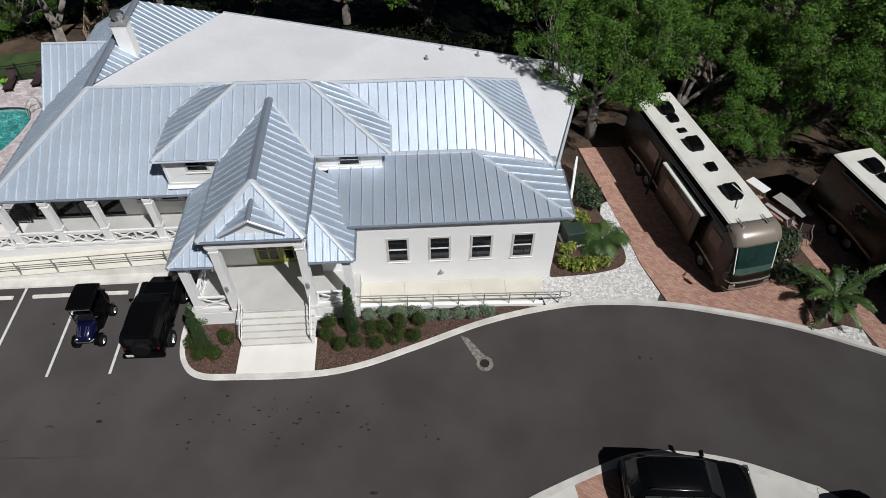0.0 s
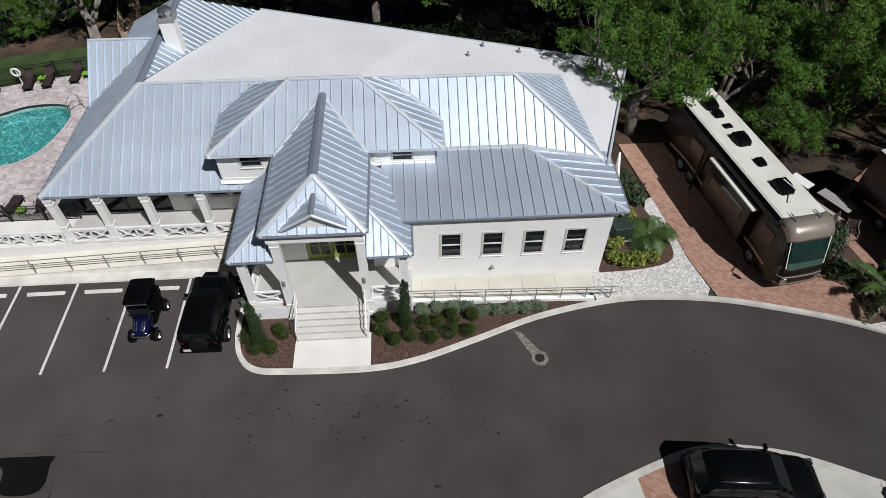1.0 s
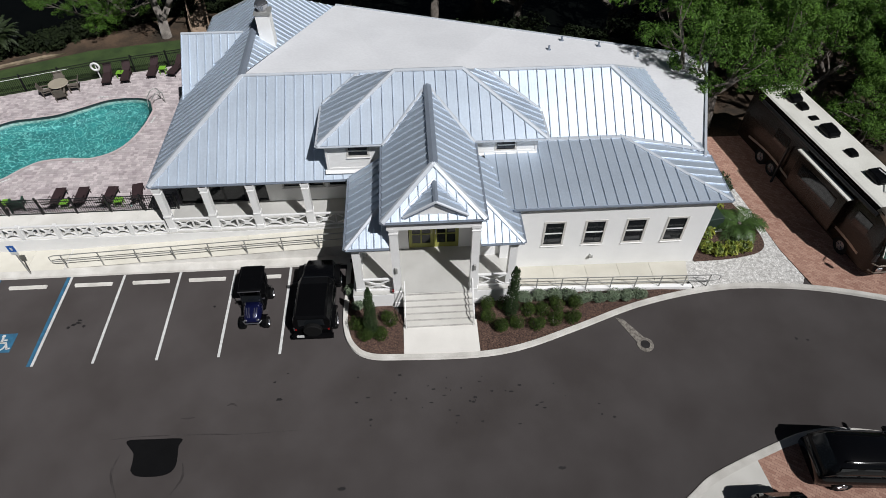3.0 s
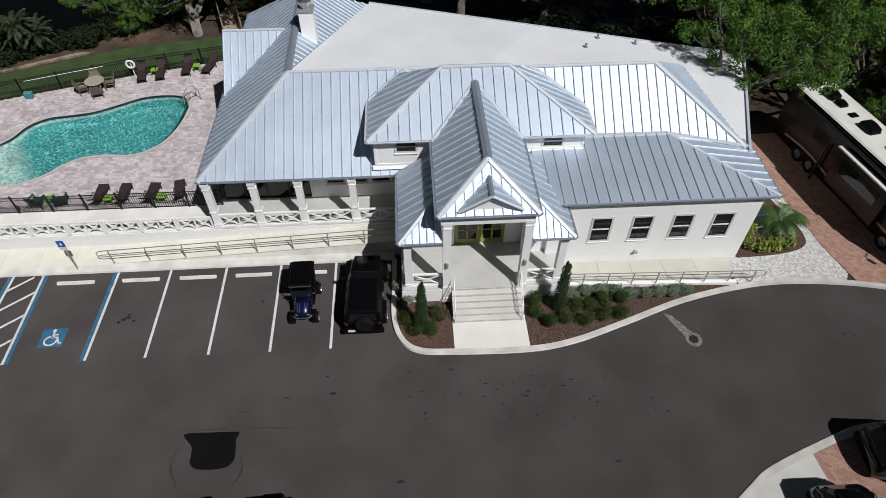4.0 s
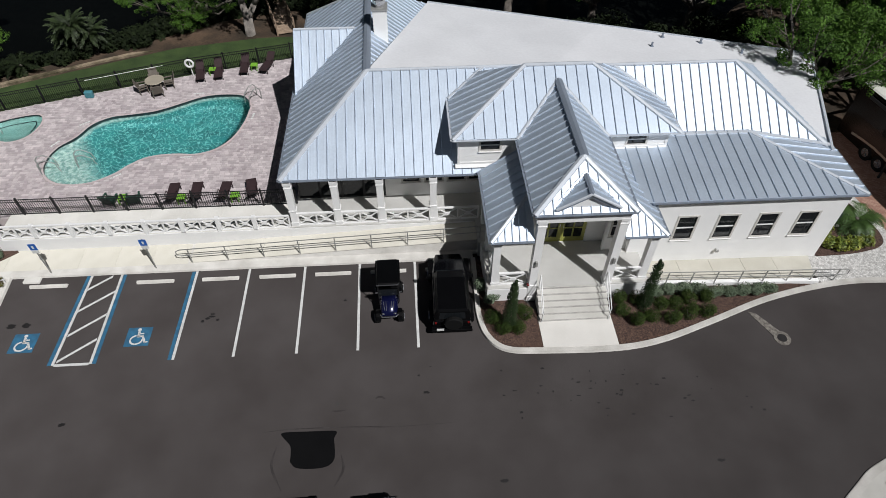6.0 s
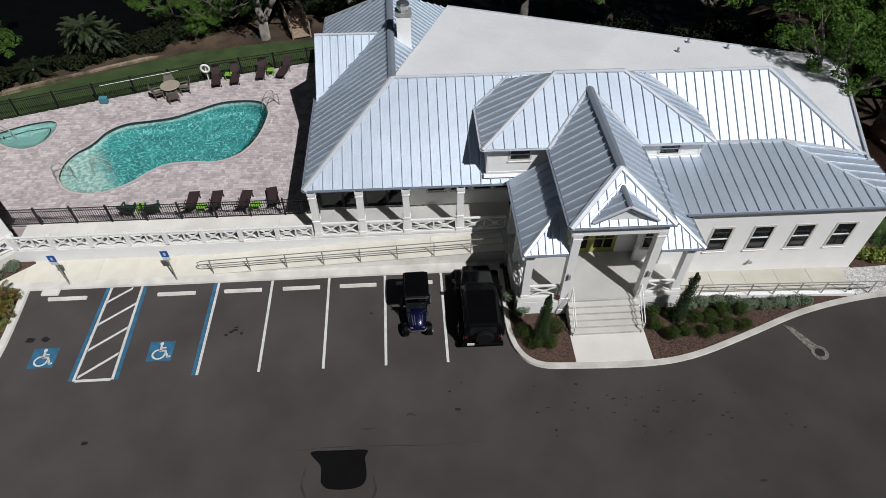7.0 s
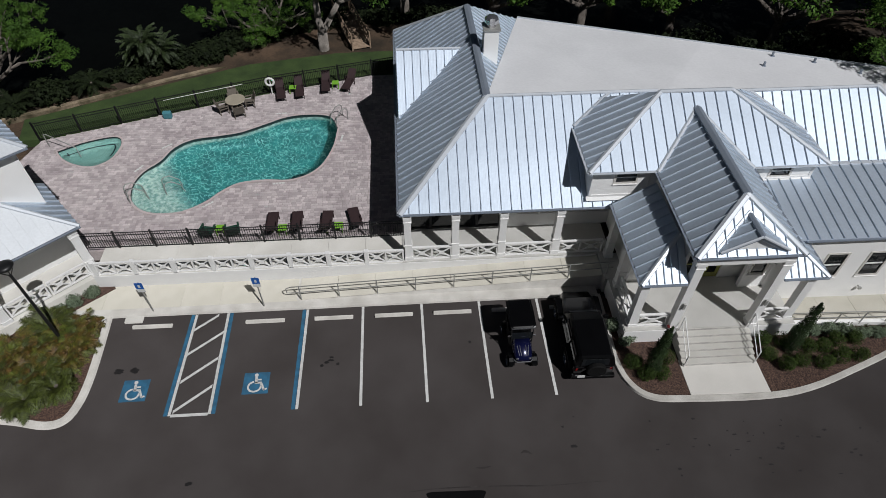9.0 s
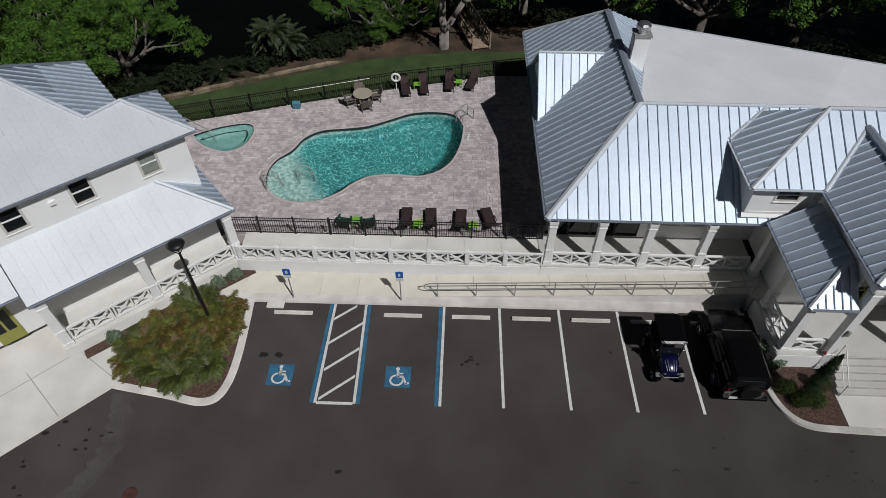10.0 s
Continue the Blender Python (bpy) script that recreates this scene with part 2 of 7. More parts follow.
def kerb(name, line, width, height, label, closed=False):
    """A kerb swept along a line of the plan, its body to the left of the line."""
    bm = bmesh.new()
    rows = []
    k = len(line)
    for i, (x, y) in enumerate(line):
        a, b = line[max(i - 1, 0)], line[min(i + 1, k - 1)]
        d = Vector((b[0] - a[0], b[1] - a[1], 0)).normalized()
        n = Vector((-d.y, d.x, 0))
        p = Vector((x, y, 0))
        rows.append([p + Vector((0, 0, -0.1)), p + n * 0.02 + Vector((0, 0, height - 0.02)), p + n * 0.05 + Vector((0, 0, height)),
                     p + n * width + Vector((0, 0, height)), p + n * width + Vector((0, 0, -0.1))])
    loft(bm, rows)
    return solid(name, bm, KERB, label, "kerb", kind="structure")


def sheet(name, pts, z, material, label, category="ground", drop=0.2, kind="structure"):
    if sum(a[0] * c[1] - c[0] * a[1] for a, c in zip(pts, pts[1:] + pts[:1])) < 0:
        pts = pts[::-1]
    bm = bmesh.new()
    prism(bm, [(x, y, z) for x, y in pts], drop)
    bmesh.ops.triangulate(bm, faces=[f for f in bm.faces if len(f.verts) > 4])
    return solid(name, bm, material, label, category, kind=kind)


# ---- ground ----
def bank(x):
    if x < -9:
        return 26.6 + (x + 16.3) * 0.54
    dip = min(max((x - 1.0) / 6.0, 0), 1) * min(max((33.0 - x) / 5.0, 0), 1)
    return 30.5 + 0.02 * x - 6.0 * dip


def ground_z(x, y):
    e = min(max((y - bank(x) - 1.0) / 7.0, 0), 1)
    rise = 0.42 * min(max((y - 20) / 3.0, 0), 1) if x < 3 else 0.0
    bumps = 0.10 * noise.noise(Vector((x * 0.25, y * 0.25, 0))) * min(max((y - 12) / 8, 0), 1)
    hollow = min(max((x + 20.5) / 2, 0), 1) * min(max((-4.6 - x) / 2, 0), 1) * min(max((y - 9.5) / 2, 0), 1) * min(max((22.5 - y) / 2, 0), 1)
    return -0.06 - 1.6 * hollow + rise * (1 - e) - 2.6 * e * e * (3 - 2 * e) + bumps


bm = bmesh.new()
xs = [-900, -400, -150] + [-70 + 2.5 * i for i in range(57)] + [150, 400, 900]
ys = [-900, -400, -150, -60, -20, 0] + [6 + 1.5 * i for i in range(35)] + [80, 150, 400, 900]
grid = [[bm.verts.new((x, y, ground_z(x, y))) for x in xs] for y in ys]
for a, b in zip(grid, grid[1:]):
    for i in range(len(xs) - 1):
        bm.faces.new((a[i], a[i + 1], b[i + 1], b[i]))
solid("ground", bm, SOIL, "brown leaf littered soil under the trees", "ground", kind="structure", smooth=True)
sheet("water", [(-900, 28), (900, 28), (900, 900), (-900, 900)], -1.9, WATERDK, "dark still river water behind the trees", "water", 0.3)

FRONT = smooth_line([(5.56, 5.2), (5.53, 3.2), (5.52, 1.5), (5.85, 0.25), (6.7, -0.5), (8.4, -0.68), (11.7, -0.74), (13.9, -0.41), (16.55, 0.48), (19.68, 1.61),
                     (22.8, 2.28), (25.4, 2.45), (28.7, 2.1), (31.7, 1.32), (34.13, 0.52), (36.36, -0.51), (38.6, -1.75), (44, -5.5), (52, -13)])
sheet("road", [(-90, -90), (90, -90), (90, 3.5), (6, 3.5), (6, 5.25), (-17.3, 5.25), (-30, 5.25), (-90, 5.25)], 0.0, ASPHALT, "dark grey worn asphalt of lot and drive", "road", 0.3)
kerb("kerb", FRONT, 0.25, 0.15, "pale concrete kerb curving round the planted bed")
LEFT = smooth_line([(-22.1, 0.36), (-21.0, 0.17), (-19.6, -0.06), (-18.3, -0.32), (-17.5, -0.1), (-17.12, 0.7), (-17.02, 1.9), (-17.08, 3.5), (-17.2, 5.25)])
kerb("kerb", LEFT, 0.3, 0.15, "pale concrete kerb of the palm bed")
NEAR = smooth_line([(17.4, -8.6), (19.29, -7.25), (20.46, -6.54), (23.3, -5.5), (24.97, -5.04), (26.7, -5.04), (29.03, -5.56), (31.5, -6.67), (32.4, -7.25), (37, -11)])
kerb("kerb", NEAR[::-1], 0.34, 0.06, "pale concrete kerb round the parking pads")


def inset(line, d):
    out = []
    for i, (x, y) in enumerate(line):
        a, b = line[max(i - 1, 0)], line[min(i + 1, len(line) - 1)]
        v = Vector((b[0] - a[0], b[1] - a[1])).normalized()
        out.append((x - v.y * d, y + v.x * d))
    return out


def stretch(line, a, b):
    """The part of a line of the plan with x between a and b."""
    return [p for p in line if a <= p[0] <= b]


INN = inset(FRONT, 0.24)
sheet("planting_bed", [(8.36, 1.6)] + [(5.85, 5.2)] + [p for p in INN if p[0] < 8.36 and p[1] < 5.0] + [(8.36, -0.37)], 0.12, MULCH, "brown bark mulch in the bed beside the steps")
sheet("planting_bed", [(11.82, -0.44)] + stretch(INN, 11.83, 22.4) + [(22.6, 2.45), (13, 3.2), (11.82, 2.0)], 0.12, MULCH, "brown bark mulch under the clipped shrubs")
sheet("gravel_bed", stretch(INN, 22.3, 28.6) + [(28.5, 2.9), (28.05, 4.8), (27.9, 6.4), (27.5, 9.6), (27.1, 9.4), (25.5, 4.7), (23.4, 4.7), (22.3, 4.2)], 0.1, GRAVEL, "white pebble bed beside the brick pad")
sheet("planting_bed", smooth_line([(23.3, 4.25), (25.4, 4.35), (27.0, 4.75), (27.45, 5.6), (27.2, 7.2), (26.7, 9.2), (26.2, 13.0)]) + [(24.0, 13.0), (23.3, 6.0)], 0.16, MULCH, "brown mulch along the end wall")
sheet("brick_pad", stretch(INN, 28.62, 35.3) + [(35.35, 0.55), (35.6, 3.8), (36.3, 6.2), (36.6, 6.62), (37.2, 8.8), (36.4, 9.6), (34.2, 10.2), (33.6, 14.5), (26.9, 14.5), (27.1, 12.9), (27.5, 9.9), (27.75, 7.9), (27.95, 6.4), (28.12, 4.8)], 0.06, BRICK, "red clay paver pad under the motorhome", "pavement")
sheet("brick_pad", stretch(INN, 37.45, 43) + [(46, 8), (42, 12), (38.5, 9.4), (37.25, 8.8), (36.65, 6.62), (37.0, 4.5), (37.3, 0.9)], 0.05, BRICK, "red clay paver pad under the second motorhome", "pavement")
sheet("verge", stretch(INN, 34.9, 37.4) + [(37.25, 0.9), (36.95, 4.5), (36.6, 6.55), (36.3, 6.1), (35.65, 3.8), (35.4, 0.6)], 0.07, MULCH, "dark mulched strip between the two pads", "ground")
sheet("verge", stretch(INN, 35.2, 37.6) + [(37.4, 0.2), (36.6, 0.5), (35.4, 0.35)], 0.09, GRAVEL, "white pebbles at the strip's end", "ground")
sheet("path", [(8.37, -0.4), (11.81, -0.47), (11.81, 1.3), (8.37, 1.3)], 0.14, mat("clean white concrete", (0.74, 0.72, 0.68), 0.9, 0, (0.67, 0.65, 0.61), 0.7, 40, 0.1, 0.05), "pale concrete path from kerb to steps", "pavement")
NIN = inset(NEAR, -0.33)
sheet("pavement", [p for p in NIN] + [(37, -30), (17, -30)], 0.05, CONCRETE, "pale concrete pavement by the parking pads", "pavement")


# ---- roofs ----
def clip(poly, lo, hi):
    """Cut a 2D polygon to lo <= x <= hi."""
    for sign, lim in ((1, lo), (-1, -hi)):
        out = []
        for a, b in zip(poly, poly[1:] + poly[:1]):
            ia, ib = sign * a[0] >= lim, sign * b[0] >= lim
            if ia:
                out.append(a)
            if ia != ib:
                t = (lim / sign - a[0]) / (b[0] - a[0])
                out.append((lim / sign, a[1] + t * (b[1] - a[1])))
        poly = out
        if not poly:
            break
    return poly


def roof_plane(pts, parent, pitch=0.46, material=METAL, rib=0.064, label=""):
    """One slope: a deck, and standing seam panels on it. The first two points lie along the eave."""
    pts = [Vector(p) for p in pts]
    nrm = Vector((0, 0, 0))
    for a, b in zip(pts, pts[1:] + pts[:1]):
        nrm += (a - pts[0]).cross(b - pts[0])
    nrm.normalize()
    if nrm.z < 0:
        nrm = -nrm
    u = (pts[1] - pts[0]).normalized()
    v = nrm.cross(u).normalized()
    o = pts[0]
    bm = bmesh.new()
    order = pts if (pts[1] - pts[0]).cross(pts[2] - pts[1]).dot(nrm) > 0 else pts[::-1]
    prism(bm, [p - nrm * 0.025 for p in order], 0.12)
    deck = part("roof_slope", bm, GUTTER, parent, label)
    flat = [((p - o).dot(u), (p - o).dot(v)) for p in pts]
    lo, hi = min(a for a, _ in flat), max(a for a, _ in flat)
    n = max(1, round((hi - lo) / pitch))
    step = (hi - lo) / n
    for i in range(n):
        s = clip(flat, lo + i * step, lo + (i + 1) * step)
        if len(s) < 3:
            continue
        area = abs(sum(a[0] * b[1] - b[0] * a[1] for a, b in zip(s, s[1:] + s[:1]))) / 2
        if area < 0.004:
            continue
        clean = []
        for q in s:
            if not clean or (abs(q[0] - clean[-1][0]) + abs(q[1] - clean[-1][1])) > 1e-4:
                clean.append(q)
        if (abs(clean[0][0] - clean[-1][0]) + abs(clean[0][1] - clean[-1][1])) < 1e-4:
            clean.pop()
        if len(clean) < 3:
            continue
        # the pan is folded along two pencil ribs
        bm = bmesh.new()
        marks = [(0.0, 0.0), (0.29, 0.0), (0.33, 0.0014), (0.37, 0.0), (0.63, 0.0), (0.67, 0.0014), (0.71, 0.0), (1.0, 0.0)]
        if rib < 0.02:
            marks = [(0.0, 0.0), (1.0, 0.0)]
        for (f0, h0), (f1, h1) in zip(marks, marks[1:]):
            a0, a1 = lo + (i + f0) * step, lo + (i + f1) * step
            strip = clip(clean, a0, a1)
            ring = []
            for a, b in strip:
                if not ring or abs(a - ring[-1][0]) + abs(b - ring[-1][1]) > 1e-4:
                    ring.append((a, b))
            if len(ring) > 2 and abs(ring[0][0] - ring[-1][0]) + abs(ring[0][1] - ring[-1][1]) < 1e-4:
                ring.pop()
            if len(ring) < 3:
                continue
            pts3 = [o + u * a + v * b + nrm * (h0 + (h1 - h0) * (a - a0) / (a1 - a0)) for a, b in ring]
            if sum(((p - pts3[0]).cross(q - pts3[0]) for p, q in zip(pts3, pts3[1:])), Vector((0, 0, 0))).dot(nrm) < 0:
                pts3 = pts3[::-1]
            bm.faces.new([bm.verts.new(p) for p in pts3])
        if not bm.faces:
            bm.free()
            continue
        bmesh.ops.remove_doubles(bm, verts=bm.verts[:], dist=2e-4)
        low = bmesh.ops.extrude_face_region(bm, geom=bm.faces[:])
        bmesh.ops.translate(bm, verts=[w for w in low["geom"] if isinstance(w, bmesh.types.BMVert)], vec=-nrm * 0.024)
        part("roof_panel", bm, material, deck)
        edge = sorted(b for a, b in clean if abs(a - (lo + i * step)) < 1e-4)
        if len(edge) >= 2 and edge[-1] - edge[0] > 0.08:
            a = lo + i * step + 0.001
            ends = [o + u * a + v * q for q in (edge[0] + 0.01, edge[-1] - 0.01)]
            if rib > 0.02:
                profile = ((-0.026, 0.001), (0.026, 0.001), (0.024, rib * 0.62), (0.005, rib), (-0.005, rib), (-0.024, rib * 0.62))
            else:
                profile = ((-0.012, 0.001), (0.012, 0.001), (0.008, rib), (-0.008, rib))
            bm = bmesh.new()
            loft(bm, [[e + u * du + nrm * dn for du, dn in profile] for e in ends])
            part("seam", bm, material, deck)
    return deck


def cap(parent, a, b, w=0.16, material=TRIM, h=0.07):
    """A folded cap along a hip or ridge."""
    a, b = Vector(a), Vector(b)
    d = (b - a).normalized()
    s = d.cross(Vector((0, 0, 1))).normalized()
    up = s.cross(d).normalized()
    if up.z < 0:
        up = -up
    bm = bmesh.new()
    loft(bm, [[p + s * w + up * -0.03, p + s * w * 0.9 + up * 0.03, p + up * h, p - s * w * 0.9 + up * 0.03, p - s * w - up * 0.03] for p in (a, b)])
    return part("ridge_cap", bm, material, parent)


def gutter(parent, a, b, h=0.16, material=GUTTER):
    bm = bmesh.new()
    a, b = Vector(a), Vector(b)
    d = (b - a).normalized()
    s = Vector((d.y, -d.x, 0))
    loft(bm, [[p + Vector((0, 0, -0.02)), p + s * 0.11 + Vector((0, 0, -0.02)), p + s * 0.1 - Vector((0, 0, h * 0.7)), p + s * 0.05 - Vector((0, 0, h)), p - Vector((0, 0, h))] for p in (a, b)])
    return part("gutter", bm, material, parent)


def wall_panel(parent, x0, x1, y0, y1, z0, z1, holes, material=STUCCO, label=""):
    """One wall with openings through it; holes: x0, x1, z0, z1."""
    xs = sorted({x0, x1, *[h[0] for h in holes], *[h[1] for h in holes]})
    zs = sorted({z0, z1, *[h[2] for h in holes], *[h[3] for h in holes]})
    bm = bmesh.new()
    v = {}

    def vert(i, j, k):
        if (i, j, k) not in v:
            v[i, j, k] = bm.verts.new((xs[i], (y0, y1)[k], zs[j]))
        return v[i, j, k]

    def full(i, j):
        if not (0 <= i < len(xs) - 1 and 0 <= j < len(zs) - 1):
            return False
        cx, cz = (xs[i] + xs[i + 1]) / 2, (zs[j] + zs[j + 1]) / 2
        return not any(h[0] < cx < h[1] and h[2] < cz < h[3] for h in holes)

    for i in range(len(xs) - 1):
        for j in range(len(zs) - 1):
            if not full(i, j):
                continue
            bm.faces.new([vert(i, j, 0), vert(i + 1, j, 0), vert(i + 1, j + 1, 0), vert(i, j + 1, 0)])
            bm.faces.new([vert(i, j, 1), vert(i, j + 1, 1), vert(i + 1, j + 1, 1), vert(i + 1, j, 1)])
            for di, dj, a, b in ((-1, 0, (i, j), (i, j + 1)), (1, 0, (i + 1, j + 1), (i + 1, j)), (0, -1, (i + 1, j), (i, j)), (0, 1, (i, j + 1), (i + 1, j + 1))):
                if not full(i + di, j + dj):
                    bm.faces.new([vert(*a, 0), vert(*b, 0), vert(*b, 1), vert(*a, 1)])
    return part("wall", bm, material, parent, label)


def window(parent, at, w, h, muntins=1, sill=True, material=None):
    """A sash window in a wall that faces -y of the pose, its lower left corner at the pose."""
    t = 0.1
    win = wall_panel(parent, -t, w + t, -0.025, 0.06, -t, h + t, [(0, w, 0, h)], TRIMW)
    win.name = "window"
    win.matrix_basis = at
    bm = bmesh.new()
    box(bm, 0.0, w, 0.0, 0.05, h * 0.5 - 0.03, h * 0.5 + 0.03)
    part("meeting_rail", bm, PAINT, win)
    for z0, z1 in ((0.0, h / 2 - 0.03), (h / 2 + 0.03, h)):
        bm = bmesh.new()
        box(bm, 0.0, w, 0.03, 0.04, z0, z1)
        part("pane", bm, material or GLASS, win)
    if sill:
        bm = bmesh.new()
        box(bm, -0.12, w + 0.12, -0.07, 0.02, -0.15, -0.1, bevel=0.01)
        part("sill", bm, PAINT, win)
    return win


def column(parent, x, y, z0, z1, w=0.33, turn=0.0):
    bm = bmesh.new()
    m = pose(x, y, 0, 0, 0, turn)
    box(bm, -w / 2, w / 2, -w / 2, w / 2, z0, z1, m)
    box(bm, -w / 2 - 0.03, w / 2 + 0.03, -w / 2 - 0.03, w / 2 + 0.03, z0, z0 + 0.28, m)
    box(bm, -w / 2 - 0.03, w / 2 + 0.03, -w / 2 - 0.03, w / 2 + 0.03, z0 + 1.02, z0 + 1.10, m)
    box(bm, -w / 2 - 0.03, w / 2 + 0.03, -w / 2 - 0.03, w / 2 + 0.03, z1 - 0.16, z1, m)
    box(bm, -w / 2 - 0.03, w / 2 + 0.03, -w / 2 - 0.03, w / 2 + 0.03, z1 - 0.36, z1 - 0.30, m)
    return part("column", bm, PAINT, parent)


def lattice(parent, a, b, z, h=0.88, cells=2):
    """A rail panel with crossed bars between two points of the plan."""
    a, b = Vector((*a, z)), Vector((*b, z))
    d = b - a
    up = Vector((0, 0, 1))
    bm = bmesh.new()
    beam(bm, a + up * h, b + up * h, 0.11, 0.07)
    panel = part("railing", bm, PAINT, parent)
    bm = bmesh.new()
    beam(bm, a + up * 0.09, b + up * 0.09, 0.09, 0.07)
    part("bottom_rail", bm, PAINT, panel)
    for i in range(cells + 1):
        bm = bmesh.new()
        p = a + d * (i / cells) * 0.98 + d * 0.01
        beam(bm, p + up * 0.05, p + up * h, 0.07, 0.07)
        part("baluster", bm, PAINT, panel)
    for i in range(cells):
        p, q = a + d * (i / cells), a + d * ((i + 1) / cells)
        for lo, hi in ((p, q), (q, p)):
            bm = bmesh.new()
            beam(bm, lo + up * 0.12, hi + up * (h - 0.04), 0.05, 0.055)
            part("cross_bar", bm, PAINT, panel)
        bm = bmesh.new()
        c = (p + q) / 2
        w = d.normalized() * 0.13
        beam(bm, c - w + up * (h / 2 + 0.02), c + w + up * (h / 2 + 0.02), 0.06, 0.2)
        part("rail_block", bm, PAINT, panel)
    return panel


# ---- the clubhouse ----
house = thing("clubhouse", "white stucco clubhouse with grey standing seam metal roofs", "building")
FL = 1.0        # porch floor
ZE = 3.92       # porch eave
# walls
OFFICE = [15.28 + 1.967 * k for k in range(4)]
wall_panel(house, 13.2, 23.2, 4.3, 4.6, -0.1, 4.36, [(x, x + 0.86, 1.86, 3.3) for x in OFFICE])
bm = bmesh.new()
prism(bm, [(23.2, 4.61, 4.4), (23.2, 7.2, 4.4), (26.55, 16.3, 4.3), (26.25, 16.3, 4.3), (22.9, 7.2, 4.4), (22.9, 4.61, 4.4)], 4.5, Vector((0, 0, -4.5)))
part("wall", bm, STUCCO, house)
bm = bmesh.new()
prism(bm, [(26.55, 16.3, 4.3), (4.2, 25.0, 3.9), (4.1, 24.7, 3.9), (26.4, 16.0, 4.3)], 4.5, Vector((0, 0, -4.5)))
part("wall", bm, STUCCO, house)
for x0, x1, y0, y1 in ((-2.0, -1.7, 9.4, 24.0),):
    bm = bmesh.new()
    box(bm, x0, x1, y0, y1, 0.2, 4.4)
    part("wall", bm, STUCCO, house)
bm = bmesh.new()
box(bm, -1.7, 4.3, 23.7, 24.0, 0.2, 4.2)
part("wall", bm, STUCCO, house)
PORCHW = [2.3, 3.5, 4.7, 5.8]
wall_panel(house, 1.34, 6.9, 9.15, 9.4, FL, 4.5, [(x, x + 0.85, 2.0, 3.5) for x in PORCHW])
bm = bmesh.new()
box(bm, 6.9, 7.15, 5.2, 9.4, FL, 3.88)
part("wall", bm, STUCCO, house)
# portico back wall with the door opening
wall_panel(house, 7.95, 11.95, 5.2, 5.45, FL - 0.02, 5.4, [(8.75, 11.25, FL - 0.02, 3.42)])
for x0, x1 in ((7.15, 7.95), (11.95, 13.2)):
    bm = bmesh.new()
    box(bm, x0, x1, 5.2, 5.45, FL - 0.02, 4.1)
    part("wall", bm, STUCCO, house)
bm = bmesh.new()
box(bm, 13.0, 13.2, 4.6, 5.2, FL, 4.1)
part("wall", bm, STUCCO, house)
wall_panel(house, 12.0, 13.0, 4.55, 4.75, FL, 4.1, [(12.25, 12.85, 2.0, 3.3)])

# floors and plinths
RISER = mat("grey riser concrete", (0.50, 0.485, 0.455), 0.9, 0, (0.36, 0.345, 0.325), 2.5, 20, 0.1, 0.2)
bm = bmesh.new()
box(bm, -3.6, 6.6, 7.02, 9.4, 0, FL)
part("porch_floor", bm, FLOORC, house, "pale concrete porch floor")
# dark panels added where the open porch corner lies in deep shade
for i in range(4):
    x0 = -3.3 + 1.16 * i
    bm = bmesh.new()
    for a, b, z0, z1 in ((0, 0.06, 0, 2.86), (1.1, 1.16, 0, 2.86), (0.06, 1.1, 0, 0.1), (0.06, 1.1, 2.05, 2.11), (0.06, 1.1, 2.8, 2.86)):
        box(bm, x0 + a, x0 + b, 9.2, 9.28, FL + z0, FL + z1)
    filler = part("glazed_panel", bm, BLACK, house, "black framed dark panel standing in for porch shade")
    for z0, z1 in ((0.1, 2.05), (2.11, 2.8)):
        bm = bmesh.new()
        box(bm, x0 + 0.06, x0 + 1.1, 9.235, 9.25, FL + z0, FL + z1)
        part("pane", bm, GLASS, filler)
bm = bmesh.new()
box(bm, 6.1, 13.8, 2.37, 5.4, 0, FL)
part("porch_floor", bm, FLOORC, house, "pale concrete entrance floor")
bm = bmesh.new()
box(bm, 5.95, 7.6, 5.41, 7.015, 0, FL)
part("porch_floor", bm, FLOORC, house, "pale concrete landing")
for i in range(6):
    bm = bmesh.new()
    box(bm, 8.42, 11.72, 0.98 + 0.27 * i, 0.98 + 0.27 * (i + 1) + (0.03 if i < 5 else -0.25), 0.1, 0.15 + 0.85 * (i + 1) / 6 - (0.004 if i == 5 else 0))
    tread = part("step", bm, CONCRETE, house)
    # each riser faced in a darker grey than its tread
    bm = bmesh.new()
    box(bm, 8.43, 11.71, 0.974 + 0.27 * i, 0.984 + 0.27 * i, 0.155 + 0.85 * i / 6, 0.125 + 0.85 * (i + 1) / 6)
    part("riser", bm, RISER, tread, "grey riser")
for x in (8.5, 11.64):
    bm = bmesh.new()
    chain(bm, [(x, 0.95, 0.14), (x, 0.95, 1.0), (x, 2.3, 1.95), (x, 2.3, 1.0)], 0.025)
    chain(bm, [(x, 0.95, 0.6), (x, 2.3, 1.5)], 0.02)
    part("step_rail", bm, PAINT, house, "white pipe rail beside the steps")

for x0, x1, y0, y1 in ((-3.6, 5.9, 6.995, 7.018), (6.1, 8.4, 2.345, 2.368), (11.75, 13.8, 2.345, 2.368), (6.074, 6.097, 2.345, 5.4)):
    bm = bmesh.new()
    box(bm, x0, x1, y0, y1, 0.0, FL - 0.04)
    part("plinth", bm, STUCCO, house, "white stucco plinth")

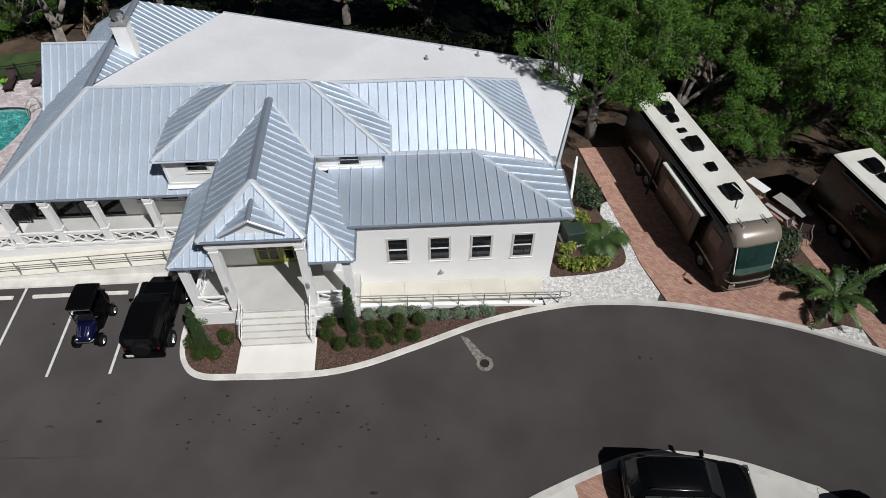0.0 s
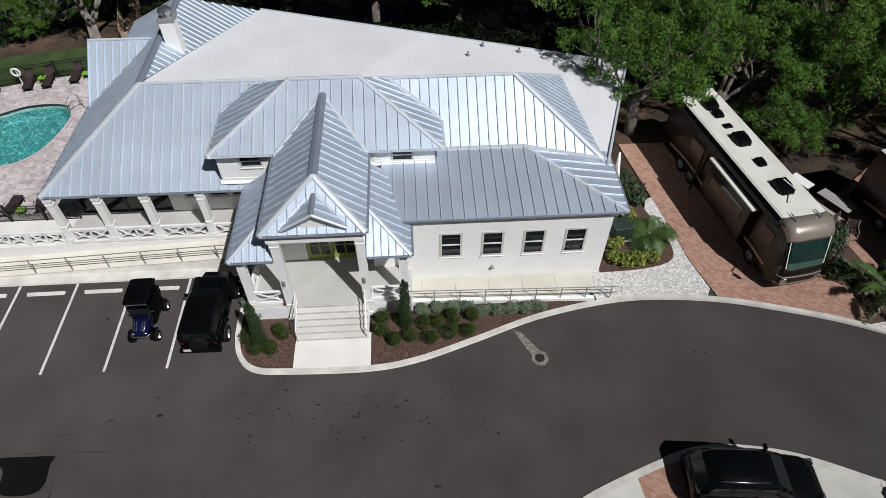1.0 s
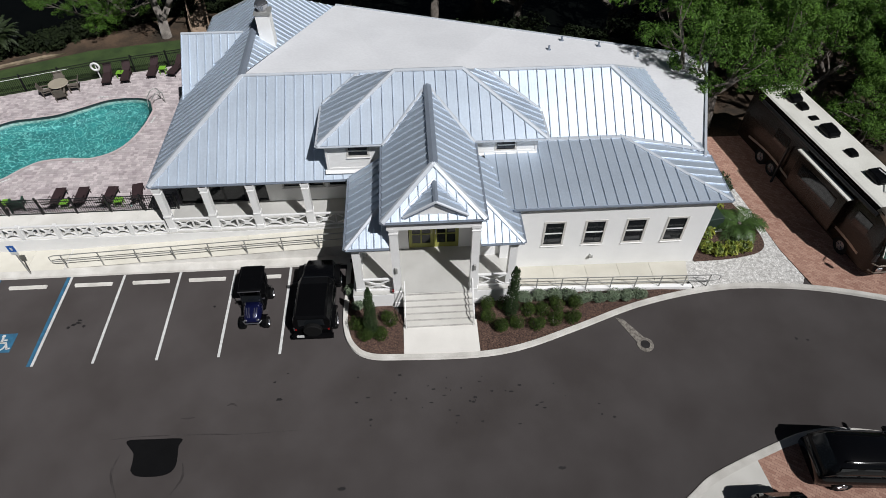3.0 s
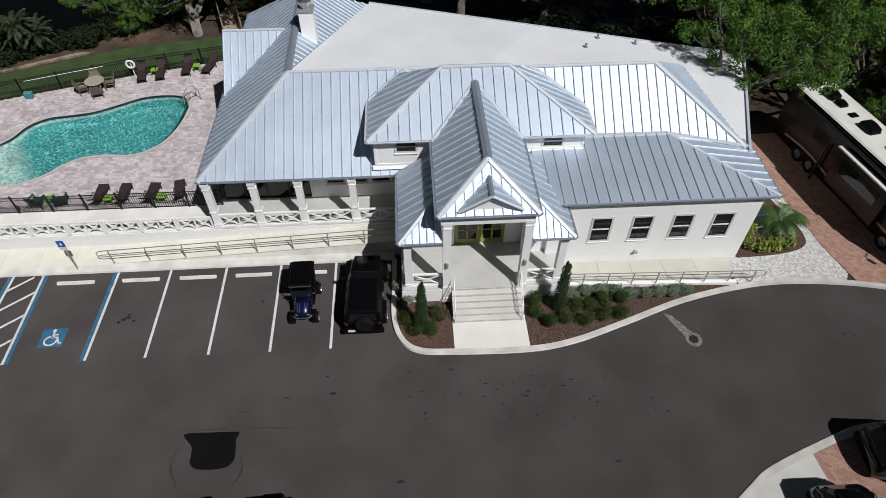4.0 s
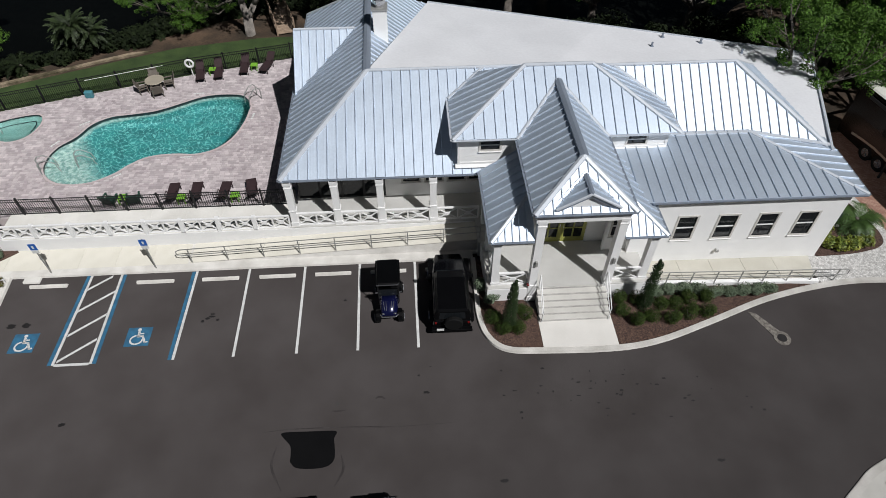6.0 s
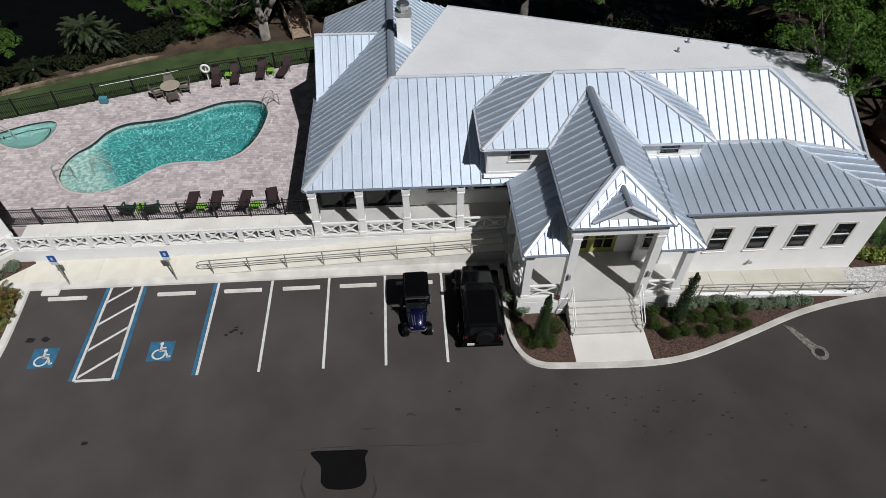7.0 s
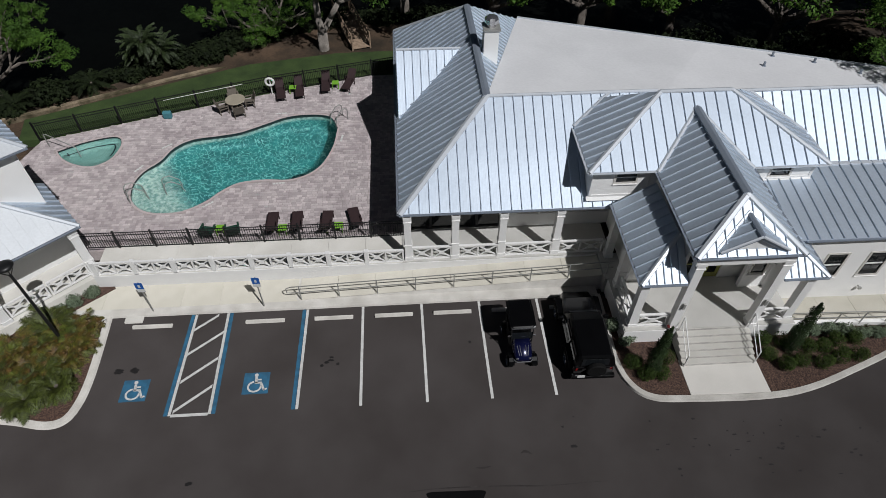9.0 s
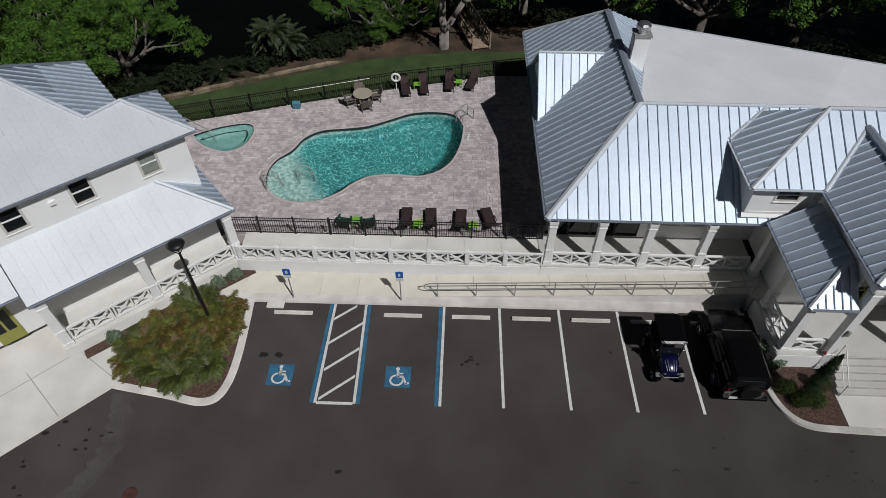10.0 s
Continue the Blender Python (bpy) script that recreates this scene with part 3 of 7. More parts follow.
# main left roof: a hip over porch and wing
A, B = (-3.65, 7.3, ZE), (9.0, 7.3, ZE)
HT = (0.72, 12.15, 6.85)
roof_plane([A, B, (9.0, 12.15, 6.85), HT], house, 0.46)
RB = (0.6, 21.4, 6.85)
GB, GP, GL = (-3.68, 14.75, ZE), (-0.1, 17.4, 6.42), (-3.3, 17.4, 6.42)
roof_plane([(-3.7, 24.3, ZE), A, HT, RB], house, 0.46)
roof_plane([(4.3, 25.2, ZE), (-3.7, 24.3, ZE), RB], house, 0.46)
roof_plane([HT, RB, (4.3, 25.2, 4.02)], house, 0.46)
cap(house, A, HT)
cap(house, HT, RB, 0.2, GUTTER)
cap(house, HT, (9.0, 12.15, 6.85), 0.1)
cap(house, RB, (-3.7, 24.3, ZE))
# gable on the wing's west slope
roof_plane([(-3.55, 14.5, 3.98), (-3.3, 14.5, 3.98), (-0.1, 17.4, 6.42), (-3.55, 17.4, 6.42)], house, 0.46)
roof_plane([(-3.3, 20.3, 3.98), (-3.55, 20.3, 3.98), (-3.55, 17.4, 6.42), (-0.1, 17.4, 6.42)], house, 0.46)
cap(house, (-3.55, 17.4, 6.42), (-0.1, 17.4, 6.42), 0.08)
bm = bmesh.new()
prism(bm, [(-3.35, 14.6, 3.95), (-3.35, 20.2, 3.95), (-3.35, 17.4, 6.3)], 0.12, Vector((0.12, 0, 0)))
part("gable_wall", bm, STUCCO, house)
gutter(house, A, (6.2, 7.3, ZE), 0.1)
gutter(house, (-3.7, 24.3, ZE), A, 0.1)
for x0, x1, y0, y1 in ((-3.45, 6.9, 7.5, 9.2), (-3.45, -1.9, 9.2, 24.0)):
    bm = bmesh.new()
    box(bm, x0, x1, y0, y1, ZE - 0.12, ZE - 0.06)
    part("soffit", bm, PAINT, house)

# right roof: steep hip above, shallow hip in front
ZL = 4.52
U, R2, R1 = (19.36, 11.38, 7.22), (23.45, 7.62, 4.62), (22.75, 15.2, 4.62)
roof_plane([(15.36, 7.65, 4.62), R2, U, (9.0, 11.35, 7.22)], house, 0.46)
roof_plane([R2, R1, U], house, 0.46)
cap(house, U, R2)
cap(house, U, (9.0, 11.35, 7.22), 0.1)
cap(house, U, R1, 0.1)
E1, E2, T1 = (12.6, 4.1, ZL), (23.72, 4.1, ZL), (19.47, 8.40, 5.135)
roof_plane([E1, E2, T1, (12.6, 8.40, 5.135)], house, 0.54, label="shallow front slope")
roof_plane([E2, (23.85, 8.36, ZL), T1], house, 0.54)
cap(house, (15.1, 8.33, 5.13), (19.47, 8.33, 5.13), 0.13, TRIM, 0.04)
cap(house, (19.47, 8.33, 5.13), (23.55, 7.66, 4.66), 0.12, TRIM, 0.05)
cap(house, E2, T1, 0.1)
gutter(house, (13.6, 4.1, ZL), E2, 0.1)
gutter(house, E2, (23.8, 7.4, ZL), 0.1)
bm = bmesh.new()
box(bm, 13.0, 23.6, 4.14, 4.29, ZL - 0.16, ZL - 0.1)
part("soffit", bm, PAINT, house)

# flat membrane behind
bm = bmesh.new()
prism(bm, [(0.74, 12.2, 6.8), (9.0, 12.4, 5.2), (19.0, 12.4, 4.6), (22.7, 10.6, 4.56), (23.5, 7.2, 4.54), (26.9, 16.4, 4.52), (15.2, 21.0, 4.3), (4.35, 25.3, 4.05)], 0.25, Vector((0, 0, -0.25)))
bmesh.ops.triangulate(bm, faces=[f for f in bm.faces if len(f.verts) > 4])
flat_roof = part("flat_roof", bm, MEMBRANE, house, "white membrane flat roof")
bm = bmesh.new()
for a, b in (((23.5, 7.2, 4.62), (26.9, 16.4, 4.54)), ((26.9, 16.4, 4.54), (4.35, 25.3, 4.07))):
    beam(bm, a, b, 0.12, 0.09)
part("roof_edge", bm, TRIM, house)
for x, y, z in ((17.7, 18.0, 4.38), (20.8, 18.2, 4.4), (22.8, 16.8, 4.44), (18.7, 19.1, 4.36)):
    bm = bmesh.new()
    tube(bm, (x, y, z), (x, y, z + 0.28), 0.07)
    tube(bm, (x, y, z), (x, y, z + 0.05), 0.2, 0.12)
    part("vent_pipe", bm, GUTTER, house)

# upper hip dormer
D1, D2 = (4.72, 7.30, 5.97), (15.55, 7.30, 5.97)
M2, M1 = (8.42, 10.64, 7.79), (11.75, 10.64, 7.79)
D3, D4 = (15.55, 12.8, 5.97), (4.72, 12.8, 5.97)
roof_plane([D1, D2, M1, M2], house, 0.52)
roof_plane([D2, D3, M1], house, 0.46)
roof_plane([D4, D1, M2], house, 0.46)
roof_plane([D3, D4, M2, M1], house, 0.6, METAL, 0.01)
for a, b in ((D1, M2), (D2, M1), (M2, M1)):
    cap(house, a, b, 0.12)
gutter(house, D1, (7.7, 7.30, 5.97), 0.08, TRIM)
gutter(house, (12.1, 7.30, 5.97), D2, 0.08, TRIM)
gutter(house, (4.72, 10.6, 5.97), D1, 0.08, TRIM)
gutter(house, D2, (15.55, 9.5, 5.97), 0.08, TRIM)
wall_panel(house, 5.02, 15.12, 7.56, 7.76, 4.0, 5.9, [(6.1, 7.0, 5.16, 5.66), (13.17, 14.05, 5.2, 5.7)], label="white dormer wall")
for x in (5.02, 14.92):
    bm = bmesh.new()
    box(bm, x, x + 0.2, 7.76, 11.0, 4.0, 5.9)
    part("wall", bm, STUCCO, house, "white dormer wall")
window(house, pose(6.1, 7.56, 5.16), 0.9, 0.5)
window(house, pose(13.17, 7.56, 5.2), 0.88, 0.5)
# white boards framing the dormer walls, and the apron flashing below them
for x0, x1, zb in ((5.0, 7.72, 4.33), (12.2, 15.14, 5.03)):
    for a, b, z0, z1 in ((x0, x1, 5.76, 5.86), (x0, x1, zb, zb + 0.12), (x0, x0 + 0.12, zb + 0.12, 5.76), (x1 - 0.12, x1, zb + 0.12, 5.76)):
        bm = bmesh.new()
        box(bm, a, b, 7.53, 7.558, z0, z1)
        part("trim_board", bm, PAINT, house)
    bm = bmesh.new()
    prism(bm, [(x0 - 0.1, 7.42, zb - 0.05 if x0 > 9 else zb - 0.14), (x1, 7.42, zb - 0.05 if x0 > 9 else zb - 0.14), (x1, 7.555, zb + 0.03), (x0 - 0.1, 7.555, zb + 0.03)], 0.03)
    part("flashing", bm, PAINT, house, "white apron flashing below the dormer wall")
bm = bmesh.new()
box(bm, 4.85, 15.42, 7.36, 7.52, 5.82, 5.88)
part("soffit", bm, PAINT, house)

# entrance portico
P1, P2 = (7.74, 2.18, 5.9), (12.06, 2.18, 5.9)
PA, PB = (9.98, 4.15, 7.36), (9.98, 9.95, 7.36)
roof_plane([P2, (12.06, 9.95, 5.9), PB, PA], house, 0.46)
roof_plane([(7.74, 9.95, 5.9), P1, PA, PB], house, 0.46)
roof_plane([P1, P2, PA], house, 0.4)
cap(house, PA, PB, 0.2, GUTTER, 0.09)
for a in (P1, P2):
    cap(house, a, PA, 0.14)
for a, b in ((P1, P2), (P2, (12.06, 7.3, 5.9)), ((7.74, 7.3, 5.9), P1)):
    gutter(house, a, b, 0.09, GUTTER)
# small gablet on the front hip
GA = (9.98, 2.26, 6.88)
GK = (9.98, 3.52, 6.88)
roof_plane([(8.62, 2.6, 6.07), (8.62, 2.26, 6.07), GA, GK], house, 0.4)
roof_plane([(11.34, 2.26, 6.07), (11.34, 2.6, 6.07), GK, GA], house, 0.4)
cap(house, GA, GK, 0.11, GUTTER)
for q in (8.62, 11.34):
    cap(house, (q, 2.26, 6.07), GA, 0.05)
    cap(house, (q, 2.5, 6.1), (9.98, 3.6, 6.93), 0.07)
bm = bmesh.new()
prism(bm, [(8.95, 2.4, 6.03), (11.0, 2.4, 6.03), (9.98, 2.4, 6.66)], 0.06, Vector((0, 0.3, 0)))
part("gable_wall", bm, PAINT, house)
# valley flashings
for a, c in (((7.74, 7.32 - 0.11, 5.96), (9.98, 9.92, 7.4)), ((12.06, 7.32 - 0.11, 5.96), (9.98, 9.92, 7.4)), ((4.72, 10.7, 5.99), (6.6, 12.1, 6.85)), ((15.55, 9.6, 6.0), (13.1, 11.3, 7.2))):
    cap(house, a, c, 0.09, TRIM, 0.05)
bm = bmesh.new()
box(bm, 7.85, 11.95, 2.28, 5.3, 5.62, 5.7)
part("ceiling_panel", bm, PAINT, house)
bm = bmesh.new()
box(bm, 7.9, 11.9, 2.3, 2.62, 5.3, 5.66)
box(bm, 7.9, 8.2, 2.62, 5.2, 5.3, 5.66)
box(bm, 11.6, 11.9, 2.62, 5.2, 5.3, 5.66)
part("beam", bm, PAINT, house)
# lower side roofs beside the portico
for s in (0, 1):
    f = (lambda x: x) if s == 0 else (lambda x: 19.9 - x)
    a, b, c, d = (f(6.05), 2.35, 4.2), (f(6.05), 7.1, 4.2), (f(7.8), 7.1, 5.4), (f(7.8), 4.0, 5.4)
    e = (f(7.95), 2.35, 4.2)
    roof_plane([b, a, d, c] if s == 0 else [a, b, c, d], house, 0.46)
    roof_plane([a, e, (f(7.95), 4.0, 5.4), d] if s == 0 else [e, a, d, (f(7.95), 4.0, 5.4)], house, 0.3)
    cap(house, a, d, 0.1)
    gutter(house, *((b, a) if s == 0 else (a, b)), 0.08, GUTTER)
    gutter(house, *((a, e) if s == 0 else (e, a)), 0.08, GUTTER)
    column(house, f(6.42), 2.75, 0.1, 4.12, 0.34)
    column(house, f(8.18), 2.5, 0.1, 5.4, 0.36)
    bm = bmesh.new()
    box(bm, -0.06, 0.06, -0.09, 0.0, 0, 0.34, pose(f(8.18), 2.3, 2.6), 0.02)
    part("wall_lantern", bm, STEEL, house, "small grey lantern on the column")
    lattice(house, (f(6.6), 2.62), (f(7.95), 2.62), FL - 0.05, 0.85, 1)
    bm = bmesh.new()
    lo, hi = sorted((f(6.1), f(7.9)))
    box(bm, lo, hi, 2.4, 6.9, 4.05, 4.1)
    part("soffit", bm, PAINT, house)
    bm = bmesh.new()
    lo, hi = sorted((f(7.97), f(8.12)))
    box(bm, lo, hi, 3.2, 8.0, 4.3, 5.75)
    part("wall", bm, STUCCO, house, "white side of the portico")
for y in (5.0, 6.9):
    column(house, 6.42, y, FL, 4.1, 0.34)
lattice(house, (6.42, 2.95), (6.42, 4.85), FL - 0.05, 0.85, 2)

# porch columns and rails
COLS = [-3.3, -1.07, 1.16, 3.8]
for x in COLS:
    column(house, x, 7.3, FL - 0.05, ZE - 0.05)
for a, b in zip(COLS, COLS[1:] + [6.3]):
    lattice(house, (a + 0.17, 7.2), (b - 0.17, 7.2), FL - 0.08)
for k in range(4):
    window(house, pose(OFFICE[k], 4.3, 1.86), 0.86, 1.44)
for x in PORCHW:
    window(house, pose(x, 9.15, 2.0), 0.85, 1.5)
window(house, pose(12.25, 4.55, 2.0), 0.6, 1.3)

# double door with glazed leaves
for i in range(2):
    x = 8.78 + 1.235 * i
    bm = bmesh.new()
    for x0, x1, z0, z1 in ((0, 0.16, 0, 2.4), (1.065, 1.225, 0, 2.4), (0.16, 1.065, 2.24, 2.4), (0.16, 1.065, 0, 0.3), (0.57, 0.65, 0.3, 2.24), (0.16, 1.065, 0.9, 0.97), (0.16, 1.065, 1.55, 1.62)):
        box(bm, x + x0, x + x1, 5.26, 5.32, FL + z0, FL + z1)
    door = part("door", bm, DOORP, house, "yellow green glazed door leaf")
    for a in (0.16, 0.65):
        for z0, z1 in ((0.3, 0.9), (0.97, 1.55), (1.62, 2.24)):
            bm = bmesh.new()
            box(bm, x + a, x + a + 0.41, 5.28, 5.3, FL + z0, FL + z1)
            part("pane", bm, GLASS, door)
    bm = bmesh.new()
    tube(bm, (x + (1.14 if i == 0 else 0.08), 5.2, FL + 1.0), (x + (1.14 if i == 0 else 0.08), 5.2, FL + 1.3), 0.015)
    part("handle", bm, CHROME, door)

# chimney
bm = bmesh.new()
box(bm, 1.02, 1.78, 16.3, 17.06, 5.4, 7.9)
chim = part("chimney", bm, STUCCO, house)
bm = bmesh.new()
box(bm, 0.96, 1.84, 16.24, 17.12, 7.9, 8.0)
part("chimney_cap", bm, STEEL, chim, "galvanised chimney cap")
bm = bmesh.new()
loft(bm, [[(1.4 + r * math.cos(q) * (1 + 0.09 * (i % 2)), 16.68 + r * math.sin(q) * (1 + 0.09 * (i % 2)), z) for i, q in enumerate([2 * math.pi * k / 16 for k in range(16)])] for r, z in ((0.24, 8.0), (0.24, 8.16), (0.34, 8.22), (0.34, 8.4), (0.27, 8.5), (0.1, 8.56))])
part("flue_cowl", bm, CHROME, chim, "shiny ribbed metal flue cowl")

# ---- raised walk, ramp and lot edge ----
def ramp_z(x):
    return 0.13 + 0.82 * (x + 8.6) / 15.0


bm = bmesh.new()
box(bm, -18.3, -3.602, 7.02, 9.0, 0, FL - 0.08)
raised = solid("raised_walk", bm, STUCCO, "white walled raised walk in front of the pool fence", "walkway", kind="structure")
for i in range(8):
    bm = bmesh.new()
    box(bm, -18.28 + 1.834 * i, -18.28 + 1.834 * i + 1.82, 7.05, 9.0, FL - 0.09, FL - 0.05)
    part("slab", bm, CONCRETE, raised)
walkway_rail = thing("railing", "white crossed rail along the raised walk", "railing")
xs = [-3.5 - 1.825 * i for i in range(9)]
for a, b in zip(xs, xs[1:]):
    lattice(walkway_rail, (b + 0.06, 7.14), (a - 0.06, 7.14), FL - 0.15)
    bm = bmesh.new()
    box(bm, b - 0.1, b + 0.1, 7.05, 7.25, FL - 0.12, FL + 0.8)
    part("post", bm, PAINT, walkway_rail)
bm = bmesh.new()
box(bm, -19.6, 5.7, 5.2, 5.62, -0.1, 0.13)
solid("kerb", bm, KERB, "pale concrete kerb at the head of the stalls", "kerb", kind="structure")
bm = bmesh.new()
box(bm, -19.6, 6.0, 5.63, 7.03, -0.1, 0.10)
walk_base = solid("sidewalk", bm, KERB, "cream concrete sidewalk before the porch", "pavement", kind="structure")
bm = bmesh.new()
box(bm, -0.9, 0.9, 5.63, 7.02, 0.09, 0.125)
slab = mesh_of(bm, "slab", RAMPC)
for i in range(6):
    o = new("slab", slab)
    o.parent, o.location = walk_base, (-18.7 + 1.815 * i, 0, 0)
bm = bmesh.new()
prism(bm, [(-8.6, 5.75, 0.09), (5.94, 5.75, 0.095), (5.94, 5.75, 0.90)], 1, Vector((0, 1.26, 0)))
ramp = solid("ramp", bm, KERB, "cream concrete ramp rising to the porch", "ramp", kind="structure")
for i in range(8):
    x0, x1 = -8.6 + 1.8175 * i, -8.6 + 1.8175 * (i + 1) - 0.015
    bm = bmesh.new()
    prism(bm, [(x0, 5.7, ramp_z(x0)), (x1, 5.7, ramp_z(x1)), (x1, 7.015, ramp_z(x1)), (x0, 7.015, ramp_z(x0))], 0.04)
    part("slab", bm, RAMPC, ramp)
rail = thing("handrail", "grey pipe handrail along the ramp", "handrail")
bm = bmesh.new()
for h in (0.5, 0.92):
    beam(bm, (-8.9, 5.72, ramp_z(-8.6) + h), (6.3, 5.72, ramp_z(6.3) + h), 0.034, 0.034)
chain(bm, [(-8.9, 5.72, 0.62), (-9.1, 5.72, 0.7), (-9.1, 5.72, 0.95), (-8.9, 5.72, 1.04)], 0.022)
part("rail", bm, STEEL, rail)
for i in range(9):
    x = -8.5 + 1.82 * i
    bm = bmesh.new()
    beam(bm, (x, 5.72, ramp_z(x) - 0.02), (x, 5.72, ramp_z(x) + 0.92), 0.045, 0.045)
    part("post", bm, STEEL, rail)

# right walk along the office wall, with its rail
bm = bmesh.new()
prism(bm, [(12.6, 4.295, 0.28), (12.6, 2.9, 0.28), (22.4, 2.75, 0.14), (22.9, 4.295, 0.14)], 0.4, Vector((0, 0, -0.4)))
office_walk = solid("sidewalk", bm, KERB, "cream concrete walk along the office wall", "pavement", kind="structure")
for i in range(6):
    x0, x1 = 12.6 + 1.66 * i, 12.6 + 1.66 * (i + 1) - 0.015
    bm = bmesh.new()
    prism(bm, [(x0, 2.91, 0.305 - 0.0143 * (x0 - 12.6)), (x1, 2.91, 0.305 - 0.0143 * (x1 - 12.6)), (x1 + (0.3 if i == 5 else 0), 4.29, 0.305 - 0.0143 * (x1 - 12.6)), (x0, 4.29, 0.305 - 0.0143 * (x0 - 12.6))], 0.04)
    part("slab", bm, RAMPC, office_walk)
bm = bmesh.new()
prism(bm, [(13.0, 2.9, 0.5), (13.0, 2.7, 0.5), (22.6, 2.55, 0.22), (22.6, 2.75, 0.22)], 0.5, Vector((0, 0, -0.5)))
solid("retaining_wall", bm, STUCCO, "low white wall beside the walk", "wall", kind="structure")
rail = thing("handrail", "grey pipe handrail beside the office walk", "handrail")
bm = bmesh.new()
for h in (0.45, 0.85):
    beam(bm, (13.4, 2.68, 0.45 + h), (23.6, 2.62, 0.12 + h), 0.034, 0.034)
chain(bm, [(23.6, 2.62, 0.57), (23.85, 2.62, 0.62), (23.85, 2.62, 0.9), (23.6, 2.62, 0.97)], 0.022)
part("rail", bm, STEEL, rail)
for i in range(9):
    x = 13.6 + 1.22 * i
    z = 0.45 - 0.033 * (x - 13.4)
    bm = bmesh.new()
    beam(bm, (x, 2.65, z - 0.05), (x, 2.65, z + 0.85), 0.045, 0.045)
    part("post", bm, STEEL, rail)


# ---- lot markings ----
def mark(name, x0, x1, y0, y1, material, label, z=0.006):
    bm = bmesh.new()
    box(bm, x0, x1, y0, y1, -0.05, z)
    return solid(name, bm, material, label, "road marking", kind="structure")


for xb, xt, kind in ((2.74, 2.72, 0), (0.0, -0.06, 0), (-2.75, -2.8, 0), (-5.55, -5.57, 0), (-8.2, -8.17, 1), (-11.78, -11.86, 1), (-13.42, -13.32, 2)):
    bm = bmesh.new()
    prism(bm, [(xb - 0.06, 0, 0.008), (xb + 0.06, 0, 0.008), (xt + 0.06, 5.18, 0.008), (xt - 0.06, 5.18, 0.008)], 0.05, Vector((0, 0, -0.05)))
    solid("parking_line", bm, LINE, "worn white stall line on the asphalt", "road marking", "parking lines", "structure")
    if kind:
        s = -1 if (kind == 2 or xb > -9) else 1
        bm = bmesh.new()
        a, b = sorted((s * 0.075, s * 0.24))
        prism(bm, [(xb + a, 0, 0.007), (xb + b, 0, 0.007), (xt + b, 5.18, 0.007), (xt + a, 5.18, 0.007)], 0.05, Vector((0, 0, -0.05)))
        solid("parking_line", bm, BLUE, "faded blue line beside a white stall line", "road marking", "blue lines", "structure")
mark("parking_line", -13.36, -11.84, -0.06, 0.07, LINE, "white end line of the hatched aisle")
for y in (0.25, 1.65, 3.05, 4.35):
    bm = bmesh.new()
    top = min(y + 1.15, 5.18)
    f = (top - y) / 1.15
    prism(bm, [(-13.3, y, 0.008), (-13.3, y - 0.15, 0.008), (-13.3 + 1.4 * f, top - 0.15, 0.008), (-13.3 + 1.4 * f, top, 0.008)], 0.05, Vector((0, 0, -0.05)))
    solid("parking_line", bm, LINE, "white diagonal bar of the hatched aisle", "road marking", "hatch bars", "structure")


def access_mark(x, y):
    t = thing("access_symbol", "white wheelchair symbol on a blue square", "road marking", "access symbols", at=pose(x, y, 0))
    bm = bmesh.new()
    box(bm, -0.55, 0.55, -0.52, 0.52, -0.02, 0.007)
    part("square", bm, BLUE, t, "faded blue painted square")
    bm = bmesh.new()
    n = 20
    ring = [(math.cos(q), math.sin(q)) for q in [radians(100 + 270 * i / n) for i in range(n + 1)]]
    for a, b in zip(ring, ring[1:]):
        prism(bm, [(-0.05 + a[0] * 0.31, -0.17 + a[1] * 0.28, 0.012), (-0.05 + b[0] * 0.31, -0.17 + b[1] * 0.28, 0.012), (-0.05 + b[0] * 0.23, -0.17 + b[1] * 0.2, 0.012), (-0.05 + a[0] * 0.23, -0.17 + a[1] * 0.2, 0.012)], 0.01, Vector((0, 0, -0.01)))
    for pts in ([(-0.07, 0.30), (0.03, 0.30), (0.06, 0.0), (-0.06, 0.0)], [(-0.05, 0.06), (0.24, 0.06), (0.24, -0.03), (-0.05, -0.03)],
                [(0.16, -0.02), (0.25, 0.02), (0.42, -0.34), (0.33, -0.36)], [(0.0, 0.2), (0.22, 0.2), (0.22, 0.13), (0.0, 0.13)], [(0.33, -0.30), (0.36, -0.38), (0.5, -0.32), (0.47, -0.25)]):
        prism(bm, [(a, b, 0.012) for a, b in pts], 0.01, Vector((0, 0, -0.01)))
    tube(bm, (-0.03, 0.39, 0.0), (-0.03, 0.39, 0.012), 0.085, 0.085, 12)
    part("symbol", bm, LINE, t)


access_mark(-15.14, 1.28)
access_mark(-10.05, 1.34)
for x in (-16.1, -10.97, -7.8, -5.0, -2.25, 0.5, 3.25):
    bm = bmesh.new()
    loft(bm, [[(a, 4.51, 0), (a, 4.54, 0.1), (a, 4.58, 0.12), (a, 4.63, 0.12), (a, 4.67, 0.1), (a, 4.70, 0)] for a in (x, x + 1.78)])
    solid("wheel_stop", bm, KERB, "pale concrete wheel stop bar on the asphalt", "wheel stop", "wheel stops")
bm = bmesh.new()
box(bm, -16.55, -15.75, 4.85, 5.3, -0.02, 0.10, bevel=0.02)
solid("drain_cover", bm, CONCRETE, "square concrete inlet cover by the kerb", "drain")


